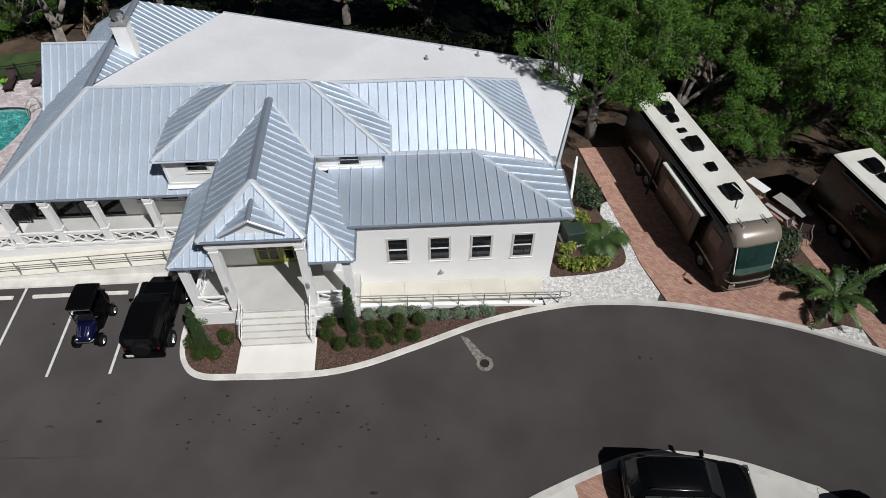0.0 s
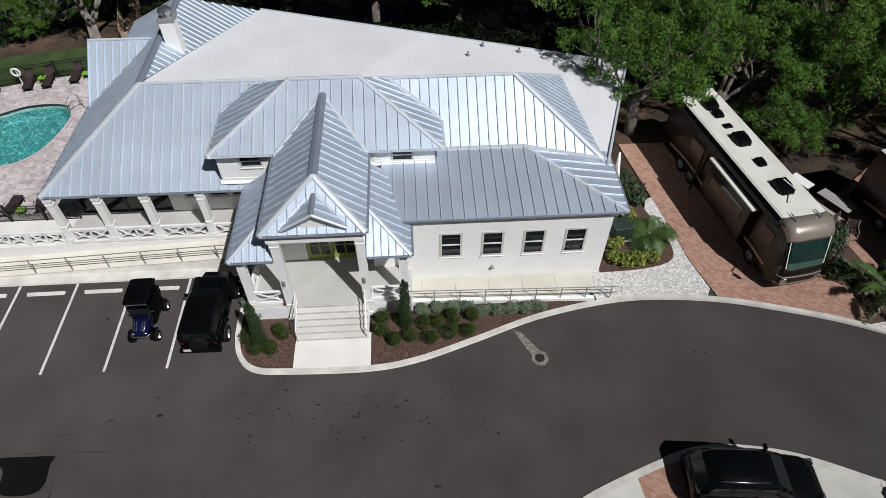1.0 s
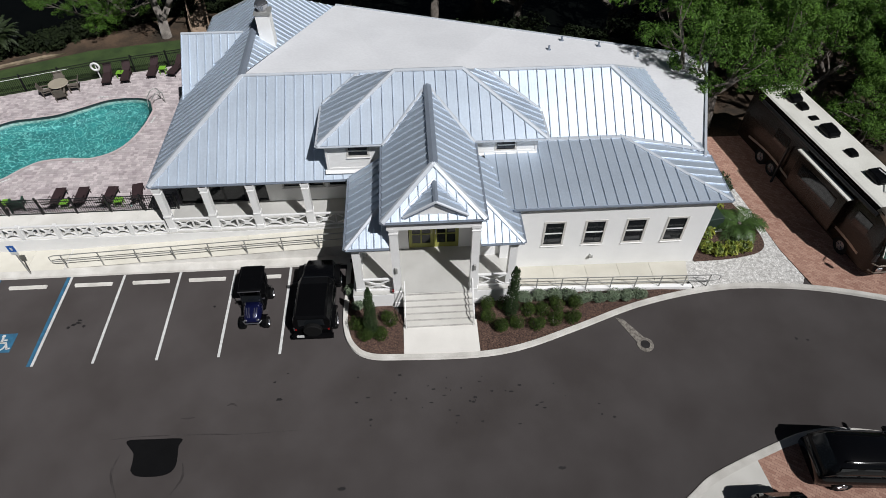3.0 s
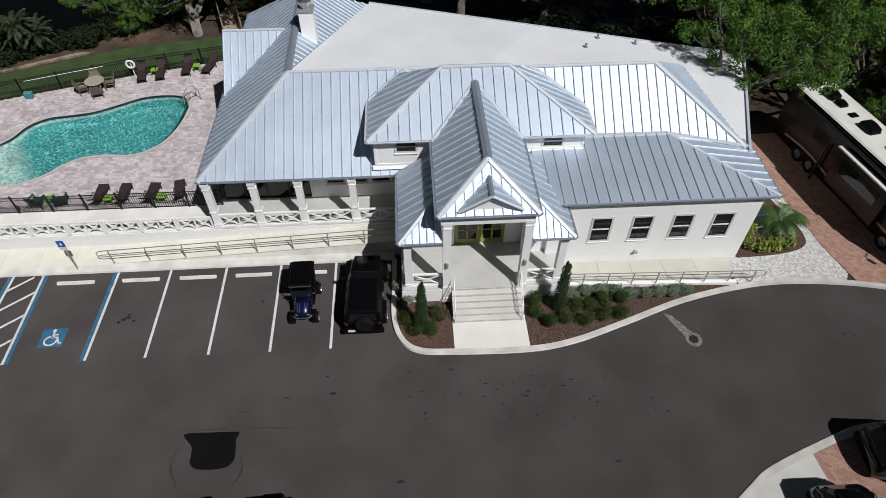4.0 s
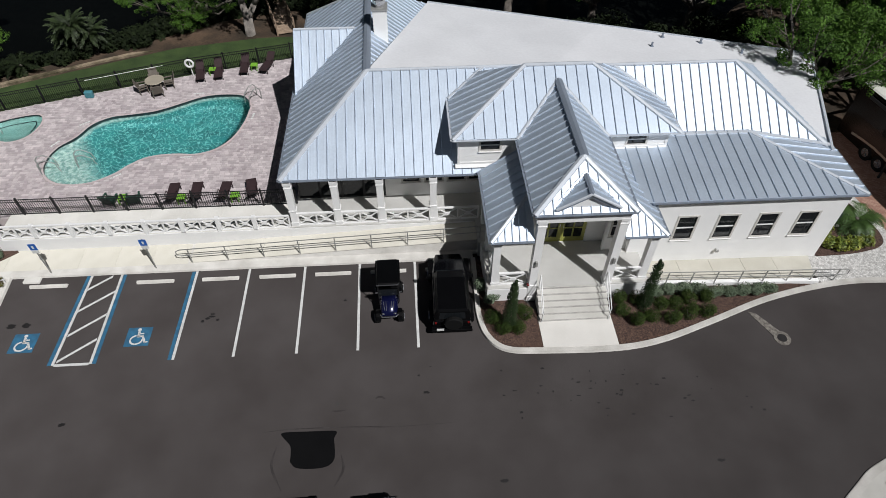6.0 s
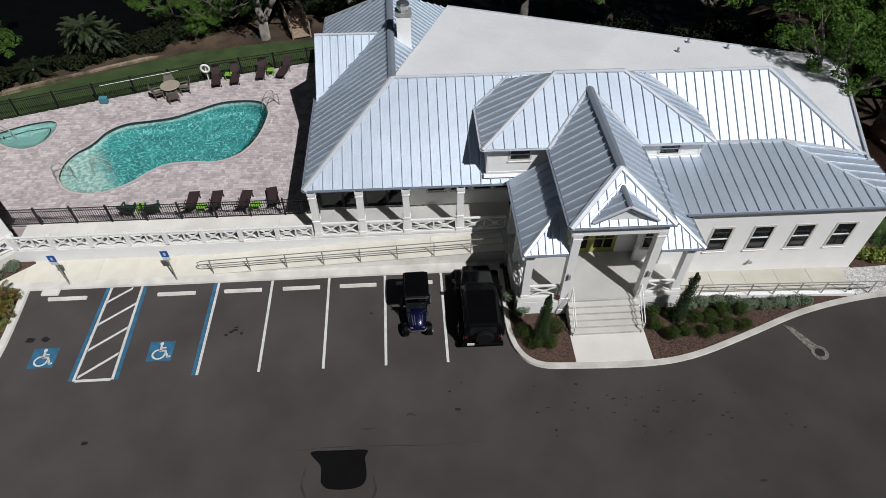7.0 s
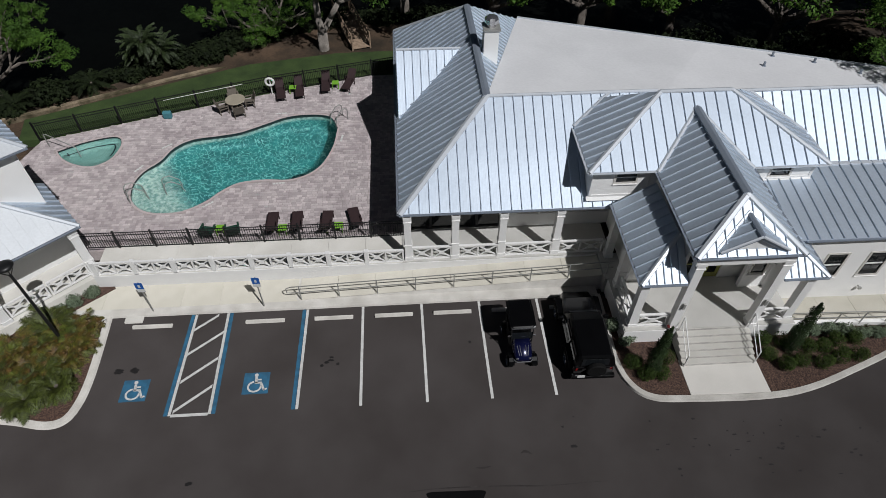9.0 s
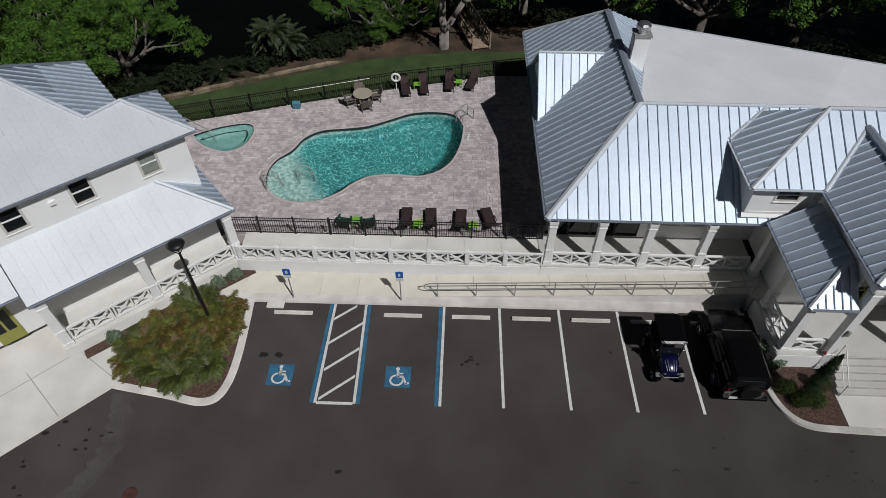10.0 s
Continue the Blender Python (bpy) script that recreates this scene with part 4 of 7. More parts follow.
def blot(x, y, rx, ry, seed, material=OIL, name="oil_stain", label="dark oil stain on the asphalt", square=0.0):
    rnd = random.Random(seed)
    bm = bmesh.new()
    pts = []
    for i in range(18):
        q = 2 * math.pi * i / 18
        r = 1 + (rnd.random() - 0.5) * 0.5 * (1 - square)
        c, s = math.cos(q), math.sin(q)
        if square:
            k = (abs(c) ** 5 + abs(s) ** 5) ** (-1 / 5)
            c, s = c * k, s * k
        pts.append((x + c * rx * r, y + s * ry * r, 0.005))
    prism(bm, pts, 0.02, Vector((0, 0, -0.02)))
    return solid(name, bm, material, label, "stain", kind="structure")


blot(-16.09, 2.27, 0.2, 0.14, 1)
blot(-15.42, 2.29, 0.17, 0.14, 2)
rnd = random.Random(4)
for i in range(46):
    blot(rnd.gauss(10.0, 3.6), rnd.gauss(-2.6, 0.9), rnd.uniform(0.02, 0.09), rnd.uniform(0.02, 0.05), 10 + i)
for x, y in ((-12.0, -2.9), (-6.9, 2.3), (-7.1, 2.2), (-24.0, -1.7), (-23.4, -1.2), (-23.2, -2.2), (3.0, -2.3), (5.85, -6.3), (-0.7, 2.9), (14.5, -6.0)):
    blot(x, y, rnd.uniform(0.06, 0.16), rnd.uniform(0.04, 0.1), int(x * 10))
# fresh tar patch, wider at its far edge
bm = bmesh.new()
prism(bm, [(x, y, 0.006) for x, y in smooth_line([(-2.5, -5.05), (-2.25, -5.3), (-1.6, -5.38), (-1.0, -5.3), (-0.76, -5.0), (-0.78, -4.5), (-0.82, -4.15), (-0.72, -3.9), (-0.95, -3.82), (-1.9, -3.8), (-2.75, -3.78), (-2.98, -3.86), (-2.78, -4.12), (-2.55, -4.4), (-2.5, -4.8)], 3)], 0.02, Vector((0, 0, -0.02)))
bmesh.ops.triangulate(bm, faces=[f for f in bm.faces if len(f.verts) > 4])
solid("tar_patch", bm, TAR, "black tar patch on the grey asphalt", "road patch", kind="structure")
SEAM = mat("asphalt seam", (0.04, 0.035, 0.034), 0.9, 0, (0.062, 0.055, 0.053), 1.2, 14, 0.2, 0.3, spec=0.25)
for line, w in ((((-3.7, -3.73), (-2.4, -3.66), (0.2, -3.72), (1.6, -3.8), (4.0, -3.76)), 0.03), (((0.83, -2.47), (0.95, -2.4), (1.1, -2.42), (1.26, -2.52)), 0.05), (((-1.0, -2.94), (-0.7, -2.96), (-0.41, -2.92)), 0.04),
                (((-3.1, -4.4), (-3.2, -5.2), (-2.7, -6.2)), 0.05), (((-0.5, -4.9), (-0.4, -5.5), (-0.75, -6.2)), 0.05)):
    pts = smooth_line(line, 5)
    bm = bmesh.new()
    left, right = [], []
    for i, (x, y) in enumerate(pts):
        a, b = pts[max(i - 1, 0)], pts[min(i + 1, len(pts) - 1)]
        d = Vector((b[0] - a[0], b[1] - a[1])).normalized()
        h = w * (0.3 + 0.7 * math.sin(math.pi * i / (len(pts) - 1)))
        left.append((x - d.y * h, y + d.x * h, 0.004))
        right.append((x + d.y * h, y - d.x * h, 0.004))
    va, vb = [bm.verts.new(p) for p in left], [bm.verts.new(p) for p in right]
    for i in range(len(pts) - 1):
        bm.faces.new((vb[i], vb[i + 1], va[i + 1], va[i]))
    solid("seam", bm, SEAM, "thin dark seam in the worn asphalt", "stain", kind="structure")
# worn streak, drip marks and a rusty cover near the guest building
WORN = mat("worn asphalt", (0.085, 0.078, 0.075), 0.9, 0, (0.06, 0.053, 0.051), 0.8, 16, 0.3, 0.2, spec=0.25)
pts = smooth_line([(-21.6, 0.15), (-21.3, -0.9), (-21.15, -2.1), (-21.5, -3.4), (-22.6, -5.2)], 5)
bm = bmesh.new()
va = [bm.verts.new((x - 0.42 - 0.12 * math.sin(3 * i), y, 0.004)) for i, (x, y) in enumerate(pts)]
vb = [bm.verts.new((x + 0.45 + 0.1 * math.sin(2 * i), y, 0.004)) for i, (x, y) in enumerate(pts)]
for i in range(len(pts) - 1):
    bm.faces.new((va[i], va[i + 1], vb[i + 1], vb[i]))
solid("worn_streak", bm, WORN, "paler worn streak across the asphalt", "stain", kind="structure")
for x, y in ((-22.3, -1.5), (-21.7, -1.75), (-22.25, -1.95), (-22.5, -2.35), (-22.1, -2.3), (-21.4, -1.6), (-24.3, -2.9), (-24.2, -3.1), (-24.15, -3.9), (-23.8, -4.2), (-6.9, 2.45), (-6.6, 2.1), (-7.3, 2.05), (26.5, -0.6), (27.0, -0.7)):
    blot(x, y, rnd.uniform(0.05, 0.11), rnd.uniform(0.04, 0.08), int(x * 77 + y * 31))
bm = bmesh.new()
tube(bm, (-19.67, -4.03, -0.02), (-19.67, -4.03, 0.03), 0.3, 0.27, 18)
solid("valve_cover", bm, mat("rusty iron", (0.10, 0.035, 0.025), 0.8, 0, (0.05, 0.02, 0.016), 6, 30, 0.3, 0.3), "rusty round valve cover in the asphalt", "valve cover", kind="structure")
# drain with its concrete apron in the drive
bm = bmesh.new()
prism(bm, [(18.42, 1.08, 0.02), (18.78, 0.93, 0.02), (19.68, -0.42, 0.02), (19.2, -0.62, 0.02)][::-1], 0.06, Vector((0, 0, -0.06)))
gully = solid("gully", bm, mat("dirty concrete", (0.30, 0.275, 0.24), 0.9, 0, (0.13, 0.115, 0.10), 7, 30, 0.2, 0.3), "concrete gully leading to a round drain", "drain", kind="structure")
drain = thing("manhole", "round iron cover in a concrete ring", "manhole", at=pose(19.42, -0.5, 0))
bm = bmesh.new()
tube(bm, (0, 0, -0.02), (0, 0, 0.03), 0.4, 0.38, 20)
part("ring", bm, bpy.data.materials["dirty concrete"], drain)
bm = bmesh.new()
tube(bm, (0, 0, 0), (0, 0, 0.036), 0.22, 0.22, 20)
part("cover", bm, OIL, drain)

# accessible parking signs
def sign(x, y):
    t = thing("parking_sign", "blue and white parking sign on a grey post", "sign", "parking signs", at=pose(x, y, 0.1))
    bm = bmesh.new()
    beam(bm, (0, 0, 0), (0, 0, 2.1), 0.05, 0.05)
    part("post", bm, STEEL, t)
    bm = bmesh.new()
    box(bm, -0.17, 0.17, -0.045, -0.028, 1.72, 2.12)
    p = part("panel", bm, SIGNB, t, "blue panel with a white symbol")
    bm = bmesh.new()
    box(bm, -0.05, 0.05, -0.05, -0.046, 1.82, 2.0)
    part("symbol", bm, LINE, p)
    bm = bmesh.new()
    box(bm, -0.17, 0.17, -0.045, -0.028, 1.5, 1.7)
    part("panel", bm, LINE, t, "white lower panel")


sign(-15.35, 5.42)
sign(-10.22, 5.42)


# ---- the guest building beside the pool ----
lb = thing("guest_building", "white stucco building with pale grey metal roofs", "building", at=pose(-17.87, 7.53, 0, 0, 0, 41.5))
ZG = 3.85


WX = [(-2.58, -1.9), (-5.4, -4.68), (-8.05, -7.33), (-11.0, -10.3)]
wall_panel(lb, -16, -0.48, 2.1, 2.35, 0.6, 7.15, [(a, b, 5.87, 6.85) for a, b in WX])
BLIND = mat("pale blinds behind glass", (0.30, 0.32, 0.29), 0.15, 0, (0.24, 0.26, 0.235), 3, 20, 0, 0.1)
for k, (a, b) in enumerate(WX):
    window(lb, pose(a, 2.1, 5.87), b - a, 0.98, material=BLIND if k == 0 else None)
bm = bmesh.new()
box(bm, -0.73, -0.48, 2.35, 5.4, 0.5, 7.15)
part("wall", bm, STUCCO, lb)
bm = bmesh.new()
box(bm, -16, -2.3, 9.3, 9.55, 0.5, 7.4)
part("wall", bm, STUCCO, lb)
bm = bmesh.new()
box(bm, -2.3, -2.05, 5.4, 9.55, 0.5, 7.4)
part("wall", bm, STUCCO, lb)
bm = bmesh.new()
box(bm, -2.05, -0.48, 5.4, 5.62, 0.5, 7.15)
part("wall", bm, STUCCO, lb)
PALE = mat("pale metal roofing", (0.66, 0.69, 0.72), 0.55, 0.12, (0.61, 0.64, 0.67), 0.5, 10, 0.02, 0.05, per=0.015)
roof_plane([(-8.85, 0, ZG), (0, 0, ZG), (-2.3, 2.12, 5.38), (-8.85, 2.12, 5.38)], lb, 0.46, PALE, 0.008, "shallow porch roof")
roof_plane([(-14, 0.45, 4.17), (-8.9, 0.45, 4.17), (-8.9, 2.12, 5.38), (-14, 2.12, 5.38)], lb, 0.46, PALE, 0.008)
roof_plane([(0, 0, ZG), (0, 4.0, ZG), (-2.3, 4.0, 5.38), (-2.3, 2.12, 5.38)], lb, 0.46)
cap(lb, (0, 0, ZG), (-2.3, 2.12, 5.38), 0.1)
gutter(lb, (-8.85, 0, ZG), (0, 0, ZG), 0.12)
gutter(lb, (-14, 0.45, 4.17), (-8.9, 0.45, 4.17), 0.1)
bm = bmesh.new()
box(bm, -8.75, -0.2, 0.1, 2.1, ZG - 0.2, ZG - 0.14)
box(bm, -14, -8.75, 0.6, 2.1, ZG + 0.1, ZG + 0.16)
part("soffit", bm, PAINT, lb)
ZU = 7.22
UC, UP, UV = (0.0, 1.8, ZU), (-1.95, 4.2, 8.32), (-3.5, 4.0, 8.23)
UW = (-5.98, 7.53, 9.82)
roof_plane([(-16, 1.8, ZU), UC, UP, UV, UW, (-16, 7.53, 9.82)], lb, 0.46, PALE, 0.008)
roof_plane([UC, (-0.1, 5.75, ZU), UP], lb, 0.46)
roof_plane([(-1.85, 4.3, 7.4), (-1.9, 10.05, 7.45), UW, UV], lb, 0.46)
cap(lb, (-1.9, 10.05, 7.45), UW, 0.12, GUTTER)
cap(lb, (-0.1, 5.75, ZU), UP, 0.1, GUTTER)
roof_plane([(-1.9, 10.05, 7.45), (-16, 10.05, 7.45), (-16, 7.53, 9.82), UW], lb, 0.46)
cap(lb, UC, UP, 0.1)
cap(lb, UP, UV, 0.08)
cap(lb, UV, UW, 0.1)
gutter(lb, (-16, 1.8, ZU), UC, 0.1)
bm = bmesh.new()
box(bm, -16, -0.2, 1.9, 2.2, ZU - 0.16, ZU - 0.1)
part("soffit", bm, PAINT, lb)
bm = bmesh.new()
box(bm, -8.75, -0.2, 0.0, 2.09, 0, 0.72)
part("porch_floor", bm, CONCRETE, lb)
for x in (-0.43, -4.5, -8.5):
    column(lb, x, 0.28, 0.65, ZG - 0.2, 0.38)
for a, b in ((-4.25, -2.5), (-2.4, -0.65), (-8.25, -6.45), (-6.35, -4.75)):
    lattice(lb, (a, 0.28), (b, 0.28), 0.74, 0.85)
bm = bmesh.new()
box(bm, -10.74, -9.75, 2.03, 2.09, 0.62, 2.75)
guest_door = part("door", bm, DOORP, lb, "yellow green entrance door")
for k in range(2):
    bm = bmesh.new()
    box(bm, -10.62 + 0.42 * k, -10.3 + 0.42 * k, 2.015, 2.028, 1.3, 2.55)
    part("pane", bm, GLASS, guest_door)
bm = bmesh.new()
box(bm, -6.31, -6.08, 2.0, 2.1, 6.3, 6.48)
part("wall_vent", bm, PAINT, lb)
# paving in front of it
sheet("pavement", [(-19.65, 5.62), (-17.3, 5.62), (-17.3, 5.3), (-17.42, 5.1), (-22.0, 0.65), (-22.15, 0.36), (-25.3, -2.75), (-36, -13.4), (-50, -8), (-24, 7)], 0.135, CONCRETE, "cream concrete paving before the guest building", "pavement")
sheet("planting_bed", inset(LEFT, 0.29) + [(-17.5, 5.0), (-22.0, 0.75)], 0.13, MULCH, "dark mulch under the palms", "ground")
sheet("planting_bed", [(-17.7, 7.2), (-18.0, 7.4), (-24.1, 2.2), (-23.7, 1.7), (-20.2, 4.7), (-17.5, 6.9)], 0.16, MULCH, "mulch strip below the porch rail", "ground")

GAP = mat("dark joint", (0.30, 0.285, 0.25), 1, 0, None, 3, 30, 0.1, 0.2)
for (x0, y0), (x1, y1) in (((-22.05, 0.72), (-24.2, 2.1)), ((-23.7, -1.05), (-26.0, 0.9)), ((-25.3, -2.6), (-28.0, -0.4)), ((-24.2, 2.1), (-28.6, -2.3)), ((-19.6, 5.6), (-19.9, 4.2)), ((-20.6, 2.15), (-21.9, 3.4))):
    bm = bmesh.new()
    beam(bm, (x0, y0, 0.132), (x1, y1, 0.132), 0.025, 0.012)
    solid("joint", bm, GAP, "thin dark joint in the concrete paving", "joint", kind="structure")
# lamp post
lamp = thing("street_lamp", "black lamp post with a shallow bowl head", "street lamp", at=pose(-18.75, 3.7, 0.1))
bm = bmesh.new()
tube(bm, (0, 0, 0), (0, 0, 0.5), 0.13, 0.11, 12)
tube(bm, (0, 0, 0.5), (0, 0, 4.9), 0.075, 0.055, 12)
part("post", bm, BLACK, lamp)
bm = bmesh.new()
for q in (0, 120, 240):
    c, s = math.cos(radians(q)), math.sin(radians(q))
    tube(bm, (0, 0, 4.85), (0.28 * c, 0.28 * s, 5.3), 0.02, 0.02, 6)
part("bracket", bm, BLACK, lamp)
bm = bmesh.new()
loft(bm, [[(r * math.cos(q), r * math.sin(q), z) for q in [2 * math.pi * i / 20 for i in range(20)]] for r, z in ((0.22, 5.25), (0.34, 5.38), (0.36, 5.42), (0.24, 5.5), (0.05, 5.53))])
part("head", bm, BLACK, lamp, smooth=True)
bm = bmesh.new()
for i in range(6):
    beam(bm, (-17.3 - 0.11 * i, 4.85 - 0.09 * i, 0.12), (-17.3 - 0.11 * i, 4.85 - 0.09 * i, 0.42), 0.03, 0.03)
beam(bm, (-17.25, 4.9, 0.42), (-17.9, 4.36, 0.42), 0.03, 0.03)
solid("edging", bm, PAINT, "low white edging rail at the bed's corner", "edging")


# ---- pool terrace ----
DZ = 0.6
POOL = smooth_line([(-7.40, 18.7), (-7.96, 19.85), (-9.2, 20.14), (-10.63, 19.95), (-12.0, 19.2), (-13.32, 18.5), (-14.68, 18.2), (-16.0, 17.95), (-16.94, 17.2), (-17.45, 16.0), (-18.18, 15.05), (-18.46, 14.0), (-18.26, 12.83),
                    (-17.5, 11.95), (-16.5, 11.6), (-15.3, 11.7), (-14.2, 12.4), (-13.5, 13.2), (-12.6, 13.85), (-11.2, 14.03), (-9.9, 13.95), (-8.82, 14.4), (-8.04, 15.4), (-7.56, 17.0), (-7.40, 18.7)], 4)[:-1]
SPA = smooth_line([(-23.7, 17.25), (-22.6, 17.95), (-21.6, 18.35), (-20.75, 18.5), (-20.3, 18.2), (-20.15, 17.4), (-20.45, 16.3), (-21.3, 15.75), (-22.4, 16.05), (-23.2, 16.6), (-23.7, 17.25)], 4)[:-1]
DECK = [(-19.4, 9.0), (-3.3, 9.0), (-2.0, 9.2), (-2.0, 24.6), (-5.5, 24.5), (-12.0, 22.7), (-17.0, 21.1), (-25.0, 18.4), (-26.0, 15.0)]


def inside(p, poly):
    x, y = p
    c = False
    for (x0, y0), (x1, y1) in zip(poly, poly[1:] + poly[:1]):
        if (y0 > y) != (y1 > y) and x < (x1 - x0) * (y - y0) / (y1 - y0) + x0:
            c = not c
    return c


def grow(loop, d):
    """Move a closed loop outwards."""
    area = sum(a[0] * b[1] - b[0] * a[1] for a, b in zip(loop, loop[1:] + loop[:1]))
    s = 1 if area > 0 else -1
    out = []
    k = len(loop)
    for i in range(k):
        a, b = loop[i - 1], loop[(i + 1) % k]
        v = Vector((b[0] - a[0], b[1] - a[1])).normalized()
        out.append((loop[i][0] + s * v.y * d, loop[i][1] - s * v.x * d))
    return out


def plate_with_holes(outer, holes, z, name):
    bm = bmesh.new()
    edges = []
    for loop in (outer, *holes):
        vs = [bm.verts.new((x, y, z)) for x, y in loop]
        edges += [bm.edges.new((vs[i], vs[(i + 1) % len(vs)])) for i in range(len(vs))]
    bmesh.ops.triangle_fill(bm, edges=edges, use_beauty=True, use_dissolve=False)
    for f in list(bm.faces):
        c = f.calc_center_median()
        if any(inside((c.x, c.y), h) for h in holes) or not inside((c.x, c.y), outer):
            bm.faces.remove(f)
    for f in bm.faces:
        if f.normal.z < 0:
            f.normal_flip()
    ext = bmesh.ops.extrude_face_region(bm, geom=bm.faces[:])
    bmesh.ops.translate(bm, verts=[v for v in ext["geom"] if isinstance(v, bmesh.types.BMVert)], vec=(0, 0, -0.7))
    return bm


JOINT = mat("sand joint", (0.38, 0.335, 0.325), 1, 0, None, 3, 30, 0.1, 0.2)
PAVER = mat("pink grey tumbled paver", (0.47, 0.42, 0.42), 0.9, 0, (0.37, 0.322, 0.328), 1.1, 20, 0.15, 0.1, island=0.22)
PAVER1 = mat("pink grey tumbled paver stone", (0.47, 0.42, 0.42), 0.9, 0, (0.37, 0.322, 0.328), 1.1, 20, 0.15, 0.1, per=0.22)
terrace = solid("terrace", plate_with_holes(DECK, [POOL, SPA], DZ - 0.02, "terrace"), JOINT, "pink and grey paved pool terrace", "pavement", kind="structure")

TILE = mat("dark waterline tile", (0.012, 0.024, 0.028), 0.3, 0, (0.02, 0.035, 0.038), 4, 30, 0.02, 0.2)
PLASTER = mat("pool plaster with painted caustics", (0.016, 0.185, 0.18), 0.7, 0, (0.007, 0.115, 0.12), 1.2, 9, 0.05, 0.15)
SPAPL = mat("pale spa plaster", (0.18, 0.31, 0.28), 0.7, 0, (0.14, 0.27, 0.245), 1.2, 9, 0.05, 0.1)
# web of caustic light painted into the floor colour
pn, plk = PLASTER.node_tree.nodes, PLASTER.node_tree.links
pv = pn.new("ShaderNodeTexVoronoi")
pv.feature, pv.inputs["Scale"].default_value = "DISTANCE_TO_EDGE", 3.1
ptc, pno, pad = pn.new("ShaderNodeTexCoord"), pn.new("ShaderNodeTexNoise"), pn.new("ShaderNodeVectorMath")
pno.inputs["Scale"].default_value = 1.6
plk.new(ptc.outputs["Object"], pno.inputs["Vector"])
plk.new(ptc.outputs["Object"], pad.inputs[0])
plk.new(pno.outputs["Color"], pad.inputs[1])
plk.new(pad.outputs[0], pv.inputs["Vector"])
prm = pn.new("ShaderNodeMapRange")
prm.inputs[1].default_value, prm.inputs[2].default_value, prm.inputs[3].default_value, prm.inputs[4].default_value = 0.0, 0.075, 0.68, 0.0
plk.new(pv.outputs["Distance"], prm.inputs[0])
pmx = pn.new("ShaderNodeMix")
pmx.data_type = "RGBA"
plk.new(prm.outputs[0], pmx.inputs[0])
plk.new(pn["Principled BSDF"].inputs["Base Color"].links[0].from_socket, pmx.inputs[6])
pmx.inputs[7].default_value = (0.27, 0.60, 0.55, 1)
# shallow floor painted paler, as through less water, down to teal where it drops
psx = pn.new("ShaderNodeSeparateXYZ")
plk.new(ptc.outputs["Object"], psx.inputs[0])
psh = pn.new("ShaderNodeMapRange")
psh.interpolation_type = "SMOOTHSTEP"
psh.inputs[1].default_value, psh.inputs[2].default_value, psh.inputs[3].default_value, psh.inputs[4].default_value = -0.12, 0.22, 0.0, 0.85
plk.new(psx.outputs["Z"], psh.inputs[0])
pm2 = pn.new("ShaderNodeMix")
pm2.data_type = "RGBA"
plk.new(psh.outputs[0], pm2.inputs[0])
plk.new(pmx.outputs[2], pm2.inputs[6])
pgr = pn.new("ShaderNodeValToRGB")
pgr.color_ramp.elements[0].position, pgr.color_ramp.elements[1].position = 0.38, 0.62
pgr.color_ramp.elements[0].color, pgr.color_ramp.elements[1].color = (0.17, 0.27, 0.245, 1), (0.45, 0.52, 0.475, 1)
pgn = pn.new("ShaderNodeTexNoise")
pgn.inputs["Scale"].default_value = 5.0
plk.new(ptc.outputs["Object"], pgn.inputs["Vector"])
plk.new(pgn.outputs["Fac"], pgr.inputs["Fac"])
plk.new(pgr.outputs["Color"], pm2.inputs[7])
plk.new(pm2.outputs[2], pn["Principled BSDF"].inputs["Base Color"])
WATER = mat("clear pool water", (0.80, 0.97, 0.95), 0.02, 0, None, 1, 4, 0, 0.02)
wb = WATER.node_tree.nodes["Principled BSDF"]
for link in list(wb.inputs["Base Color"].links):
    WATER.node_tree.links.remove(link)
wb.inputs["Base Color"].default_value = (0.78, 0.97, 0.95, 1)
wb.inputs["Transmission Weight"].default_value = 1.0
wb.inputs["IOR"].default_value = 1.33
rip = WATER.node_tree.nodes.new("ShaderNodeTexVoronoi")
rip.feature, rip.inputs["Scale"].default_value = "SMOOTH_F1", 1.9
rtc = WATER.node_tree.nodes.new("ShaderNodeTexCoord")
rno = WATER.node_tree.nodes.new("ShaderNodeTexNoise")
rno.inputs["Scale"].default_value = 1.1
radd = WATER.node_tree.nodes.new("ShaderNodeVectorMath")
rbump = WATER.node_tree.nodes.new("ShaderNodeBump")
rbump.inputs["Strength"].default_value, rbump.inputs["Distance"].default_value = 0.7, 0.12
wl = WATER.node_tree.links
wl.new(rtc.outputs["Object"], rno.inputs["Vector"])
wl.new(rtc.outputs["Object"], radd.inputs[0])
wl.new(rno.outputs["Color"], radd.inputs[1])
wl.new(radd.outputs[0], rip.inputs["Vector"])
wl.new(rip.outputs["Distance"], rbump.inputs["Height"])
wl.new(rbump.outputs[0], wb.inputs["Normal"])


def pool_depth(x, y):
    u = (x + 17.2) * 0.8 + (y - 12.6) * 0.45
    return DZ - 0.34 - 0.62 * min(max((u - 0.5) / 2.6, 0), 1) - 0.6 * min(max((u - 3.1) / 4.0, 0), 1)


